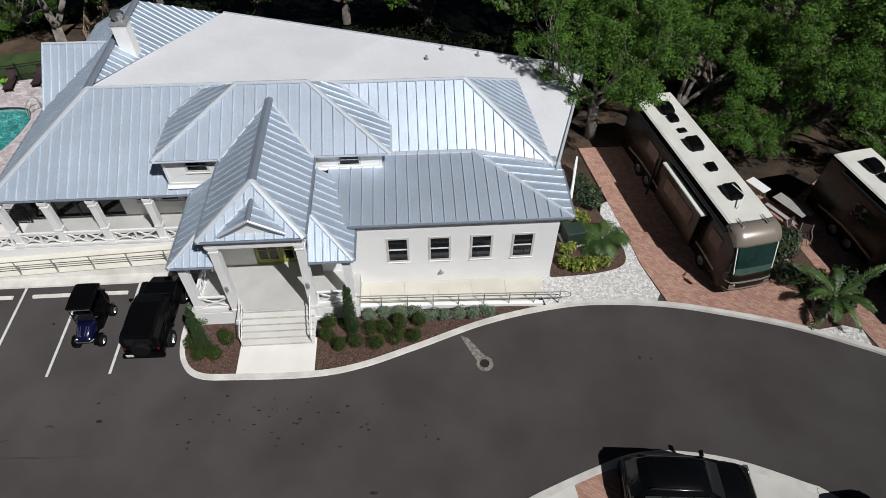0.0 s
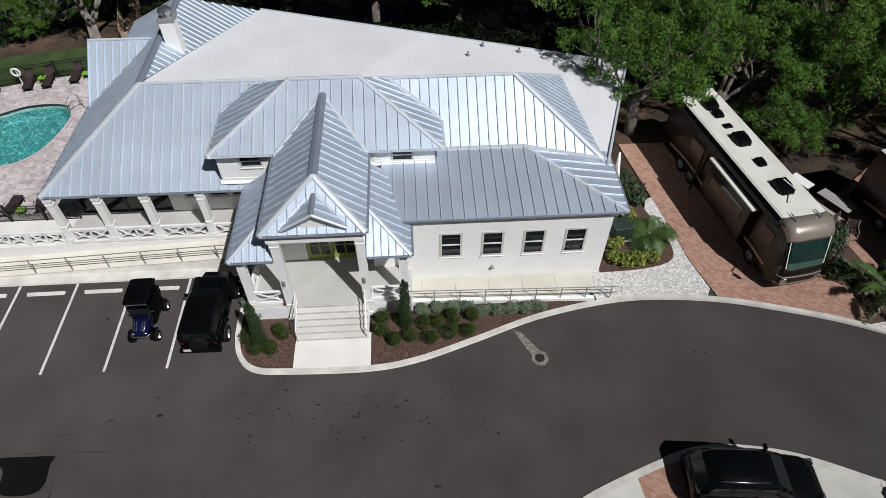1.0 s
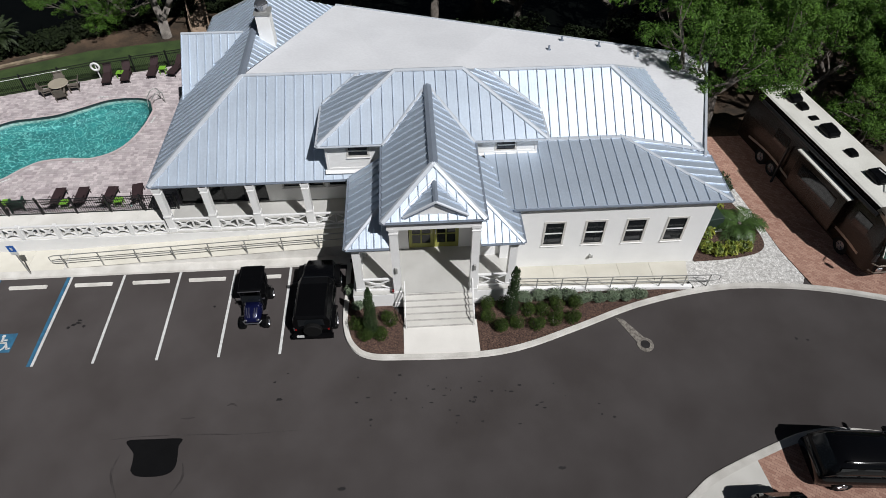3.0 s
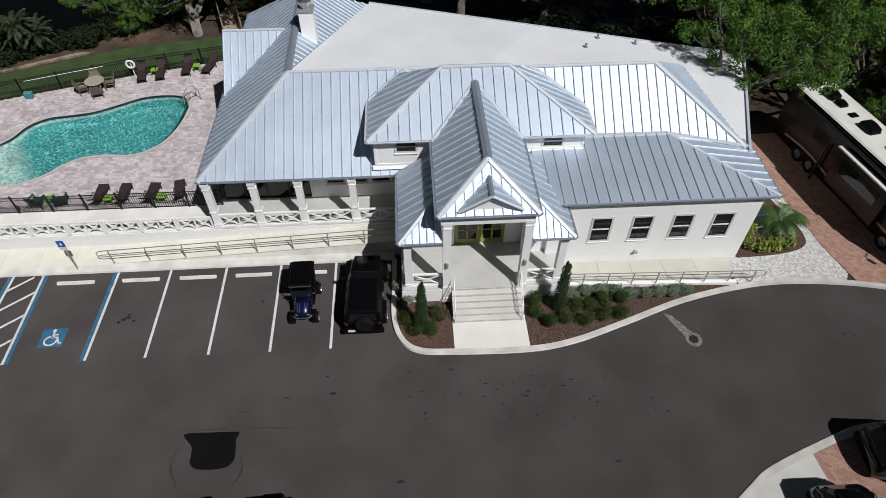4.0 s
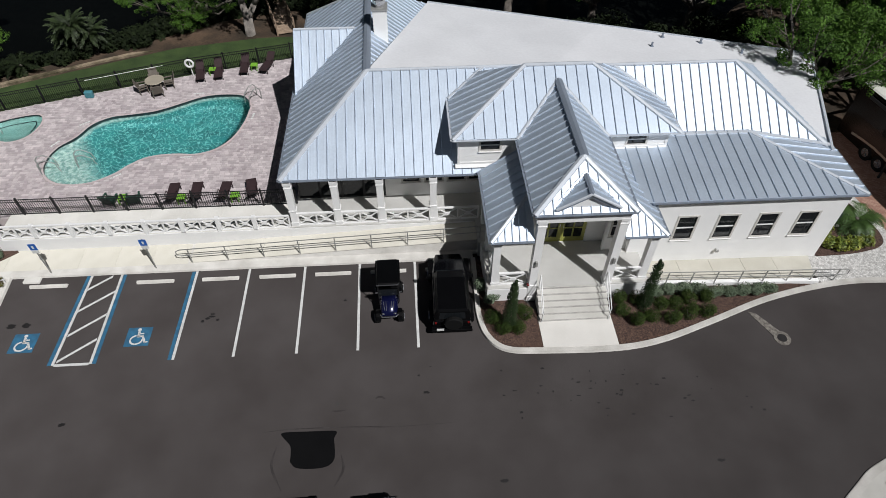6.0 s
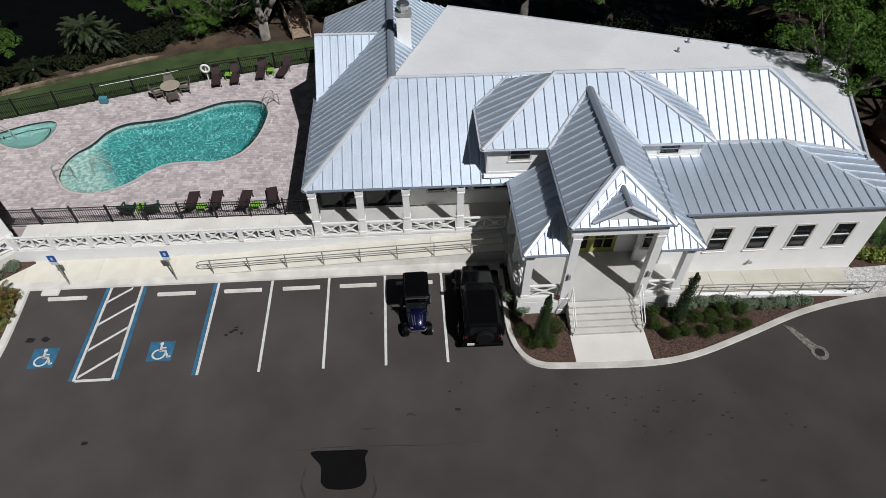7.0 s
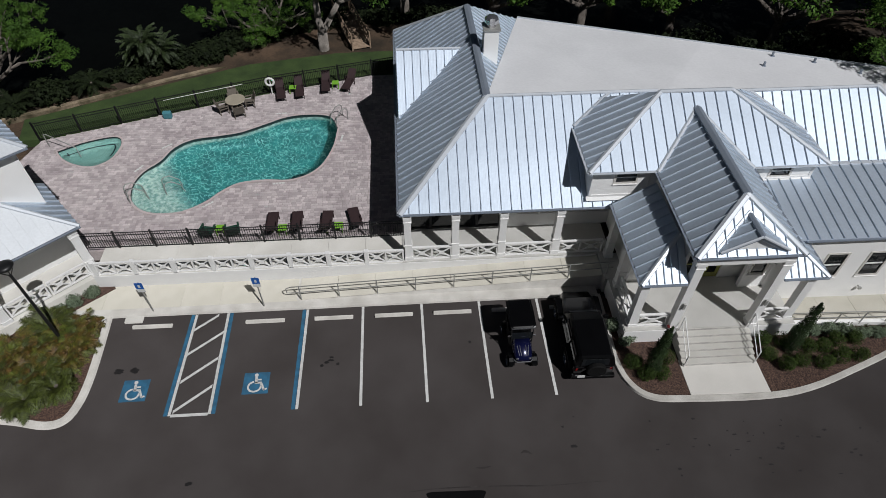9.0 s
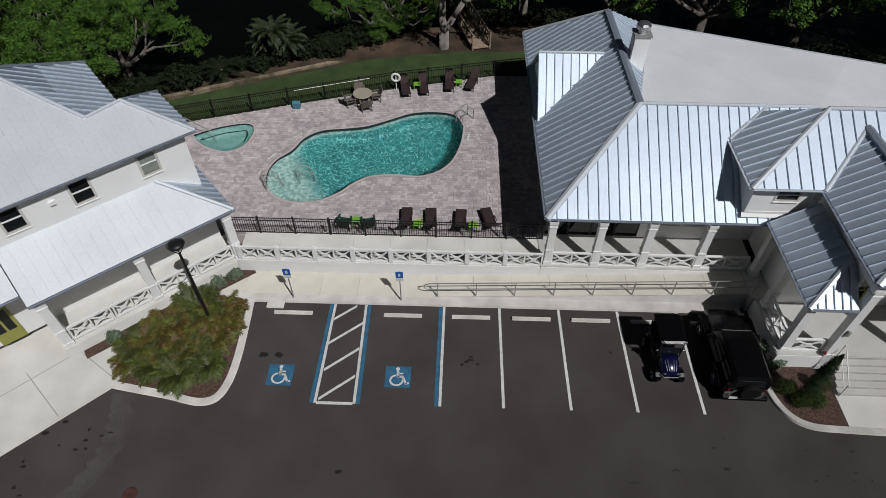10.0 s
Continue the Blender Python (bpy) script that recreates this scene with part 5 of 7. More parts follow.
def basin(name, loop, floor_z, plaster, label, tile_h=0.24):
    t = thing(name, label, "pool")
    bm = bmesh.new()
    face = grow(loop, -0.012)
    rim = [bm.verts.new((x, y, DZ + 0.002)) for x, y in face]
    low = [bm.verts.new((x, y, DZ - tile_h)) for x, y in face]
    for i in range(len(loop)):
        j = (i + 1) % len(loop)
        bm.faces.new((rim[i], rim[j], low[j], low[i]))
    part("waterline_tile", bm, TILE, t, "dark tile band")
    bm = bmesh.new()
    cx, cy = sum(p[0] for p in loop) / len(loop), sum(p[1] for p in loop) / len(loop)
    rings = []
    for k, s in enumerate((1.0, 0.985, 0.93, 0.8, 0.6, 0.4, 0.2)):
        row = []
        for x, y in loop:
            if name == "pool":
                # the pool is long and bent, so its rings shrink towards its spine
                sx = min(max(x, -16.3), -9.5)
                sy = 13.6 + (min(max((sx + 16.3) / 6.8, 0), 1)) * 3.4
            else:
                sx, sy = cx, cy
            px, py = sx + (x - sx) * s, sy + (y - sy) * s
            z = DZ - tile_h if k == 0 else floor_z(px, py) + (0.25 if k == 1 else 0)
            row.append(bm.verts.new((px, py, z)))
        rings.append(row)
    for a, b in zip(rings, rings[1:]):
        for i in range(len(loop)):
            j = (i + 1) % len(loop)
            bm.faces.new((a[i], a[j], b[j], b[i]))
    bm.faces.new(rings[-1])
    bmesh.ops.triangulate(bm, faces=[f for f in bm.faces if len(f.verts) > 4])
    part("shell", bm, plaster, t, "blue green plaster shell", smooth=True)
    bm = bmesh.new()
    vs = [bm.verts.new((x, y, DZ - 0.1)) for x, y in grow(loop, -0.014)]
    es = [bm.edges.new((vs[i], vs[(i + 1) % len(vs)])) for i in range(len(vs))]
    bmesh.ops.triangle_fill(bm, edges=es, use_beauty=True, use_dissolve=False)
    surf = part("water_surface", bm, WATER, t, "clear rippled turquoise water")
    surf.visible_shadow = False
    bm = bmesh.new()
    out = grow(loop, 0.12)
    a = [bm.verts.new((x, y, DZ + 0.008)) for x, y in loop]
    b = [bm.verts.new((x, y, DZ + 0.008)) for x, y in out]
    c = [bm.verts.new((x, y, DZ - 0.022)) for x, y in out]
    d = [bm.verts.new((x, y, DZ - 0.022)) for x, y in loop]
    for i in range(len(loop)):
        j = (i + 1) % len(loop)
        for p, q in ((a, b), (b, c), (c, d), (d, a)):
            bm.faces.new((p[i], p[j], q[j], q[i]))
    part("coping", bm, bpy.data.materials.get("coping stone") or mat("coping stone", (0.47, 0.40, 0.395), 0.9, 0, (0.41, 0.345, 0.345), 2, 20, 0.15, 0.1), t, "rounded pink grey coping")
    return t


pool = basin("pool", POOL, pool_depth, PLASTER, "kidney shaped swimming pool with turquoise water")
SPAIN = grow(SPA, -0.42)
spa = basin("spa", SPA, lambda x, y: DZ - (0.6 if inside((x, y), SPAIN) else 0.34), SPAPL, "small triangular spa pool beside the terrace fence")
bm = bmesh.new()
for (x0, y0), (x1, y1) in zip(SPAIN, SPAIN[1:]):
    if y0 + y1 > 34.0:
        beam(bm, (x0, y0, DZ - 0.32), (x1, y1, DZ - 0.32), 0.06, 0.03)
part("bench_edge", bm, TILE, spa, "dark tile edge of the submerged bench")


def pool_rail(parent, x, y, turn, z=DZ):
    for s in (-0.28, 0.28):
        bm = bmesh.new()
        m = pose(x, y, z, 0, 0, turn)
        pts = [m @ Vector(p) for p in ((0.35, s, 0), (0.35, s, 0.7), (0.2, s, 0.86), (-0.1, s, 0.84), (-0.5, s, 0.45), (-0.6, s, -0.2))]
        chain(bm, pts, 0.03)
        part("grab_rail", bm, STEEL, parent, "bent steel grab rail")


# depth markers set in the coping, their lettering too small to read
for x, y, turn in ((-11.0, 20.35, 4), (-7.1, 17.6, 82), (-10.4, 13.65, 4), (-14.0, 12.15, 38), (-18.5, 15.4, 60), (-17.4, 17.4, 40)):
    bm = bmesh.new()
    for k in range(4):
        box(bm, -0.34 + 0.17 * k, -0.2 + 0.17 * k, -0.06, 0.06, 0.0, 0.012, pose(x, y, DZ + 0.004, 0, 0, turn))
    part("depth_marker", bm, LINE, pool, "small white marker tiles")
pool_rail(pool, -7.25, 19.5, 40)
pool_rail(pool, -18.0, 12.9, 210)
pool_rail(pool, -16.3, 13.7, 205, DZ - 0.3)
bm = bmesh.new()
chain(bm, [(-24.3, 17.75, DZ), (-24.3, 17.75, DZ + 0.86), (-24.1, 17.68, DZ + 0.92), (-22.5, 17.02, DZ + 0.5), (-22.35, 16.96, DZ + 0.4), (-22.3, 16.92, DZ - 0.33)], 0.03)
part("grab_rail", bm, STEEL, spa, "bent steel grab rail")


def fence(a, b, z0, z1, h, label, bays):
    """A black picket fence; every picket is a piece of its own."""
    t = thing("fence", label, "fence", at=None)
    a, b = Vector((*a, z0)), Vector((*b, z1))
    d = b - a
    up = Vector((0, 0, 1))
    bm = bmesh.new()
    box(bm, -0.011, 0.011, -0.011, 0.011, 0.05, h)
    picket = mesh_of(bm, "picket", BLACK)
    bm = bmesh.new()
    box(bm, -0.04, 0.04, -0.04, 0.04, -0.1, h + 0.08)
    post = mesh_of(bm, "post", BLACK)
    for f0, f1 in ((0, 1),):
        for q in (0.1, h - 0.2, h - 0.03):
            bm = bmesh.new()
            beam(bm, a + up * q, b + up * q, 0.032, 0.035)
            part("fence_rail", bm, BLACK, t)
    for i in range(bays + 1):
        o = new("post", post)
        o.parent, o.location = t, a + d * (i / bays)
    n = int(d.length / 0.115)
    for i in range(n):
        o = new("picket", picket)
        o.parent, o.location = t, a + d * ((i + 0.5) / n)
    return t


fence((-19.3, 8.85), (-3.4, 8.85), 0.93, 0.93, 1.1, "black metal picket fence along the raised walk", 9)
fence((-25.2, 18.55), (-12.0, 22.95), 0.5, 0.5, 1.2, "black metal picket fence behind the terrace", 6)
fence((-12.0, 22.95), (-3.2, 25.1), 0.5, 0.5, 1.2, "black metal picket fence behind the loungers", 4)
sheet("lawn", [(-26.5, 18.6), (-25.0, 18.7), (-17, 21.3), (-12, 22.9), (-5.5, 24.7), (-1.8, 24.9), (-1.8, 28.0), (-8, 27.8), (-14, 26.6), (-20, 24.0), (-27, 20.8)], 0.46, GRASS, "mown green grass strip behind the fence", "lawn", 0.5)


# furniture
def lounger(name="sun_lounger"):
    t = thing(name, "dark brown sling sun lounger with raised back", "sun lounger", "sun loungers by the pool")
    bm = bmesh.new()
    for s in (-0.265, 0.265):
        chain(bm, [(s, 0.0, 0.34), (s, 1.25, 0.34)], 0.025, 6)
    beam(bm, (-0.265, 0, 0.34), (0.265, 0, 0.34), 0.04, 0.04)
    part("frame", bm, WICKER, t)
    bm = bmesh.new()
    box(bm, -0.245, 0.245, 0.02, 1.24, 0.35, 0.38)
    part("seat", bm, WICKER, t)
    bm = bmesh.new()
    m = pose(0, 1.24, 0.36, 38, 0, 0)
    box(bm, -0.265, 0.265, 0, 0.7, -0.02, 0.03, m)
    part("backrest", bm, WICKER, t)
    for x in (-0.265, 0.265):
        for y in (0.15, 1.15):
            bm = bmesh.new()
            beam(bm, (x, y, 0), (x, y, 0.34), 0.04, 0.04)
            part("leg", bm, WICKER, t)
        bm = bmesh.new()
        chain(bm, [(x, 0.8, 0.34), (x, 0.85, 0.56), (x, 1.25, 0.56)], 0.02, 6)
        part("armrest", bm, WICKER, t)
    return t


SPOTS = [(-10.3, 9.3, 2), (-9.05, 9.3, 3), (-7.45, 9.25, -2), (-6.2, 9.4, 14)]
base_lounger = lounger()
base_lounger.matrix_basis = pose(-10.3, 10.95, DZ, 0, 0, 182)
for x, y, r in SPOTS[1:]:
    copy_thing(base_lounger, pose(x, y + 1.65, DZ, 0, 0, 180 + r))
for x, y, r in ((-11.1, 21.55, 10), (-9.95, 21.75, 8), (-8.35, 22.25, 2), (-7.1, 22.4, -16)):
    copy_thing(base_lounger, pose(x, y, DZ, 0, 0, r))


def side_table(x, y):
    t = thing("side_table", "small lime green plastic side table", "table", "lime side tables", at=pose(x, y, DZ))
    bm = bmesh.new()
    box(bm, -0.22, 0.22, -0.22, 0.22, 0.38, 0.42, bevel=0.01)
    part("tabletop", bm, LIME, t)
    for sx in (-0.18, 0.18):
        for sy in (-0.18, 0.18):
            bm = bmesh.new()
            beam(bm, (sx, sy, 0), (sx, sy, 0.38), 0.04, 0.04)
            part("leg", bm, LIME, t)


for x, y in ((-9.7, 9.75), (-6.85, 9.75), (-12.85, 9.9), (-10.5, 22.7), (-7.75, 23.1)):
    side_table(x, y)


def adirondack(x, y, turn, material, name, label, group):
    t = thing(name, label, "chair", group, at=pose(x, y, DZ, 0, 0, turn))
    bm = bmesh.new()
    box(bm, -0.28, 0.28, -0.28, 0.28, -0.02, 0.02, pose(0, 0, 0.36, -8, 0, 0))
    part("seat", bm, material, t)
    bm = bmesh.new()
    box(bm, -0.28, 0.28, -0.02, 0.02, 0, 0.62, pose(0, 0.27, 0.34, -18, 0, 0))
    part("backrest", bm, material, t)
    for s in (-0.31, 0.31):
        bm = bmesh.new()
        box(bm, s - 0.05, s + 0.05, -0.3, 0.35, 0.56, 0.59)
        part("armrest", bm, material, t)
        for y0 in (-0.26, 0.26):
            bm = bmesh.new()
            beam(bm, (s, y0, 0), (s, y0, 0.56), 0.05, 0.05)
            part("leg", bm, material, t)


DKGREEN = mat("dark green plastic", (0.02, 0.06, 0.04), 0.5, 0, None, 2, 30, 0.02, 0.1)
adirondack(-13.45, 9.75, 170, DKGREEN, "garden_chair", "dark green plastic garden chair by the fence", "green garden chairs")
adirondack(-12.2, 9.75, 195, DKGREEN, "garden_chair", "dark green plastic garden chair by the fence", "green garden chairs")
TAUPE = mat("taupe sling cloth", (0.17, 0.145, 0.12), 0.7, 0, None, 3, 40, 0.05, 0.15)
table = thing("patio_table", "round beige patio table on the terrace", "table", at=pose(-13.85, 21.0, DZ))
bm = bmesh.new()
tube(bm, (0, 0, 0.70), (0, 0, 0.74), 0.62, 0.6, 24)
part("tabletop", bm, BEIGE, table)
bm = bmesh.new()
tube(bm, (0, 0, 0.05), (0, 0, 0.7), 0.05, 0.05, 8)
tube(bm, (0, 0, 0.0), (0, 0, 0.05), 0.3, 0.25, 14)
part("pedestal", bm, BEIGE, table)
for q in (20, 110, 200, 290):
    adirondack(-13.85 + 0.8 * math.sin(radians(-q)), 21.0 + 0.8 * math.cos(radians(-q)), q, TAUPE, "patio_chair", "taupe metal patio chair at the round table", "chairs round the patio table")
ring = thing("life_ring", "white life ring on a post by the fence", "life ring", at=pose(-11.85, 22.6, DZ))
bm = bmesh.new()
beam(bm, (0, 0, 0), (0, 0, 1.2), 0.06, 0.06)
part("post", bm, PAINT, ring)
bm = bmesh.new()
N = 24
loops = []
for i in range(N):
    q = 2 * math.pi * i / N
    c = Vector((math.cos(q) * 0.26, -0.09, 0.95 + math.sin(q) * 0.26))
    rad = Vector((math.cos(q), 0, math.sin(q)))
    loops.append([bm.verts.new(c + rad * 0.075 * math.cos(a) + Vector((0, 0.06 * math.sin(a), 0))) for a in [2 * math.pi * k / 8 for k in range(8)]])
for i in range(N):
    for k in range(8):
        bm.faces.new((loops[i][k], loops[(i + 1) % N][k], loops[(i + 1) % N][(k + 1) % 8], loops[i][(k + 1) % 8]))
part("ring", bm, PAINT, ring, "white foam ring", smooth=True)
bm = bmesh.new()
tube(bm, (-18.1, 20.7, DZ + 1.0), (-13.5, 22.2, DZ + 1.05), 0.017, 0.017, 6)
solid("rescue_pole", bm, PAINT, "long white rescue pole hung on the fence", "pole")
bm = bmesh.new()
box(bm, -0.25, 0.25, -0.15, 0.15, 0, 0.45, pose(-18.0, 20.3, DZ), 0.05)
solid("float_box", bm, mat("pale blue plastic", (0.10, 0.32, 0.38), 0.5), "pale blue plastic box by the fence", "box")


# ---- vehicles ----
def section(y, half, z0, z1, top, n=0.12):
    """A rounded cross-section at y: half width below, half width at the top."""
    return [(-half, y, z0), (-half - 0.02, y, (z0 + z1) / 2), (-top, y, z1 - n), (-top + n, y, z1), (top - n, y, z1), (top, y, z1 - n), (half + 0.02, y, (z0 + z1) / 2), (half, y, z0)]


def wheel(parent, x, y, r, w, rim=CHROME):
    bm = bmesh.new()
    s = 1 if x > 0 else -1
    n = 20
    rows = []
    for dx, rr in ((-w / 2, r * 0.62), (-w / 2, r * 0.93), (-w / 2 + 0.03, r), (w / 2 - 0.03, r), (w / 2, r * 0.93), (w / 2, r * 0.62)):
        rows.append([(x + dx, y + rr * math.cos(q), r + rr * math.sin(q)) for q in [2 * math.pi * i / n for i in range(n)]])
    loft(bm, rows)
    t = part("wheel", bm, TYRE, parent, "black tyre", smooth=False)
    bm = bmesh.new()
    tube(bm, (x + s * (w / 2 - 0.05), y, r), (x + s * (w / 2 + 0.006), y, r), r * 0.6, r * 0.52, 14)
    part("rim", bm, rim, t, "bright rim")
    for k in range(5):
        q = 2 * math.pi * k / 5
        bm = bmesh.new()
        beam(bm, (x + s * (w / 2 + 0.012), y, r), (x + s * (w / 2 + 0.012), y + r * 0.5 * math.cos(q), r + r * 0.5 * math.sin(q)), 0.05, 0.03)
        part("spoke", bm, rim, t)


def jeep():
    t = thing("offroad_car", "black boxy offroad car with a rear spare wheel", "car", at=pose(4.3, 0.62, 0, 0, 0, -1.0) @ Matrix.Diagonal((1.08, 1.0, 1.0, 1)))
    bm = bmesh.new()
    loft(bm, [section(y, h, 0.5, z, tp, 0.06) for y, h, z, tp in ((0.0, 0.76, 1.0, 0.74), (0.1, 0.79, 1.08, 0.77), (2.75, 0.79, 1.1, 0.76), (3.7, 0.70, 1.06, 0.66), (4.1, 0.62, 0.98, 0.58), (4.15, 0.6, 0.9, 0.56))])
    part("body", bm, CARBLK, t, "glossy black body")
    bm = bmesh.new()
    loft(bm, [section(y, h, 1.06, z, tp, 0.09) for y, h, z, tp in ((0.02, 0.74, 1.70, 0.66), (0.1, 0.75, 1.8, 0.67), (1.9, 0.75, 1.84, 0.67), (2.35, 0.74, 1.76, 0.64), (2.8, 0.72, 1.14, 0.70))])
    part("hardtop", bm, MATBLK, t, "matt black hard top")
    bm = bmesh.new()
    prism(bm, [(-0.58, 2.43, 1.69), (0.58, 2.43, 1.69), (0.64, 2.79, 1.2), (-0.64, 2.79, 1.2)][::-1], 0.03)
    part("windscreen", bm, GLASS, t)
    bm = bmesh.new()
    prism(bm, [(-0.55, -0.002, 1.2), (0.55, -0.002, 1.2), (0.52, 0.012, 1.62), (-0.52, 0.012, 1.62)], 0.02)
    part("rear_window", bm, GLASS, t)
    for s in (-1, 1):
        for y0, y1 in ((0.25, 1.1), (1.2, 2.2)):
            bm = bmesh.new()
            prism(bm, [(s * 0.765, y0, 1.2), (s * 0.765, y1, 1.2), (s * 0.715, y1 - 0.05, 1.6), (s * 0.715, y0 + 0.05, 1.6)], 0.02)
            part("side_window", bm, GLASS, t)
        for y in (0.85, 3.35):
            bm = bmesh.new()
            loft(bm, [[(s * 0.7, y + a * 0.62, z) for a, z in ((-1, 0.72), (-0.72, 1.0), (0.72, 1.0), (1, 0.72), (0.8, 0.7), (0.6, 0.9), (-0.6, 0.9), (-0.8, 0.7))], [(s * 0.93, y + a * 0.62, z) for a, z in ((-1, 0.68), (-0.72, 0.96), (0.72, 0.96), (1, 0.68), (0.8, 0.66), (0.6, 0.87), (-0.6, 0.87), (-0.8, 0.66))]])
            part("wheel_arch", bm, MATBLK, t, "flared black wheel arch")
            wheel(t, s * 0.8, y, 0.4, 0.27)
        bm = bmesh.new()
        box(bm, -0.1, 0.1, -0.06, 0.06, -0.08, 0.1, pose(s * 0.93, 2.45, 1.25), 0.02)
        part("mirror", bm, MATBLK, t)
        bm = bmesh.new()
        box(bm, -0.04, 0.04, -0.02, 0.02, -0.06, 0.06, pose(s * 0.68, 0.0, 0.92))
        part("tail_light", bm, mat("red lamp lens", (0.25, 0.01, 0.01), 0.2), t)
    bm = bmesh.new()
    rows = [[(0.05 + r * math.cos(q), yy, 1.05 + r * math.sin(q)) for q in [2 * math.pi * i / 18 for i in range(18)]] for yy, r in ((-0.02, 0.2), (-0.02, 0.36), (-0.06, 0.39), (-0.2, 0.39), (-0.24, 0.36), (-0.24, 0.14))]
    loft(bm, rows)
    part("spare_wheel", bm, TYRE, t)
    bm = bmesh.new()
    box(bm, -0.85, 0.85, -0.2, 0.02, 0.45, 0.62, None, 0.03)
    part("bumper", bm, MATBLK, t)
    bm = bmesh.new()
    box(bm, -0.15, 0.15, -0.012, 0.012, -0.07, 0.07, pose(-0.5, -0.21, 0.68))
    part("number_plate", bm, LINE, t, "small white plate")


def cart(at, colour, label):
    """A lifted golf cart; its nose points to -y of the pose."""
    t = thing("golf_cart", label, "golf cart", at=at)
    bm = bmesh.new()
    loft(bm, [section(y, h, z0, z, tp, 0.05) for y, h, z0, z, tp in ((0.8, 0.38, 0.5, 1.06, 0.36), (0.95, 0.46, 0.44, 1.06, 0.42), (1.02, 0.47, 0.42, 0.62, 0.46), (1.62, 0.47, 0.42, 0.6, 0.46), (1.68, 0.48, 0.42, 0.82, 0.46), (2.6, 0.47, 0.44, 0.84, 0.44), (2.72, 0.42, 0.5, 0.74, 0.38))])
    part("body", bm, MATBLK, t, "black cart body")
    bm = bmesh.new()
    loft(bm, [section(y, h, z0, z, tp, 0.06) for y, h, z0, z, tp in ((0.02, 0.24, 0.66, 0.78, 0.18), (0.1, 0.34, 0.6, 0.9, 0.27), (0.5, 0.4, 0.6, 1.04, 0.33), (0.85, 0.43, 0.66, 1.13, 0.37))])
    part("cowl", bm, colour, t, "glossy blue front cowl", smooth=True)
    for x in (-0.24, -0.13, 0.13, 0.24):
        bm = bmesh.new()
        loft(bm, [[(x * f - 0.018, y, z), (x * f + 0.018, y, z), (x * f + 0.012, y, z + 0.02), (x * f - 0.012, y, z + 0.02)] for f, y, z in ((0.75, 0.12, 0.9), (0.9, 0.32, 0.985), (1, 0.55, 1.06))])
        part("cowl_stripe", bm, CHROME, t, "chrome strip on the cowl")
    bm = bmesh.new()
    chain(bm, [(-0.42, 0.12, 0.66), (-0.3, -0.02, 0.64), (0.3, -0.02, 0.64), (0.42, 0.12, 0.66)], 0.028, 8)
    part("bumper", bm, CHROME, t, "chrome front bar")
    bm = bmesh.new()
    loft(bm, [section(y, h, z - 0.07, z, h - 0.05, 0.03) for y, h, z in ((0.84, 0.46, 1.93), (0.92, 0.54, 1.97), (1.8, 0.56, 1.99), (2.72, 0.54, 1.97), (2.8, 0.48, 1.93))])
    part("roof", bm, MATBLK, t, "black canopy roof")
    bm = bmesh.new()
    beam(bm, (-0.5, 0.83, 1.9), (0.5, 0.83, 1.9), 0.035, 0.035)
    part("light_bar", bm, CHROME, t, "bright front light bar")
    for x in (-0.47, 0.47):
        for y0, y1 in ((0.84, 0.92), (2.55, 2.66)):
            bm = bmesh.new()
            tube(bm, (x * 0.95, y0, 0.9), (x, y1, 1.93), 0.022, 0.022, 6)
            part("roof_post", bm, BLACK, t)
    for y in (1.62, 2.32):
        bm = bmesh.new()
        box(bm, -0.47, 0.47, y, y + 0.44, 0.82, 0.94, None, 0.03)
        part("seat", bm, MATBLK, t)
        bm = bmesh.new()
        box(bm, -0.47, 0.47, -0.05, 0.05, 0, 0.42, pose(0, y + 0.42, 0.92, -12, 0, 0), 0.03)
        part("backrest", bm, MATBLK, t)
    bm = bmesh.new()
    prism(bm, [(-0.44, 0.86, 1.12), (0.44, 0.86, 1.12), (0.46, 0.92, 1.5), (-0.46, 0.92, 1.5)], 0.012)
    part("windscreen", bm, GLASS, t)
    bm = bmesh.new()
    tube(bm, (-0.22, 0.95, 1.02), (-0.22, 1.12, 1.2), 0.02, 0.02, 6)
    tube(bm, (-0.22, 1.11, 1.19), (-0.22, 1.13, 1.215), 0.17, 0.17, 14)
    part("steering_wheel", bm, BLACK, t)
    bm = bmesh.new()
    chain(bm, [(-0.42, 2.86, 0.9), (-0.42, 2.92, 1.3), (0.42, 2.92, 1.3), (0.42, 2.86, 0.9)], 0.02, 6)
    part("rear_rail", bm, BLACK, t)
    for s in (-1, 1):
        for y in (0.3, 2.02):
            wheel(t, s * 0.54, y, 0.27, 0.25)
            bm = bmesh.new()
            loft(bm, [[(s * a, y + 0.36 * math.cos(q), 0.3 + 0.36 * math.sin(q)) for q in [radians(20 + 28 * i) for i in range(6)]] + [(s * a, y + 0.33 * math.cos(q), 0.3 + 0.33 * math.sin(q)) for q in [radians(160 - 28 * i) for i in range(6)]] for a in (0.38, 0.6)])
            part("fender", bm, MATBLK, t)
        bm = bmesh.new()
        ellipsoid(bm, (s * 0.27, 0.07, 0.78), (0.075, 0.05, 0.05), 10, 6)
        part("headlight", bm, CHROME, t)
        bm = bmesh.new()
        box(bm, -0.06, 0.06, -0.02, 0.02, -0.04, 0.04, pose(s * 0.55, 0.9, 1.3), 0.01)
        part("mirror", bm, CHROME, t)
        bm = bmesh.new()
        box(bm, -0.05, 0.05, -0.02, 0.02, -0.05, 0.05, pose(s * 0.36, 2.74, 0.72), 0.01)
        part("tail_light", bm, bpy.data.materials["red lamp lens"], t)
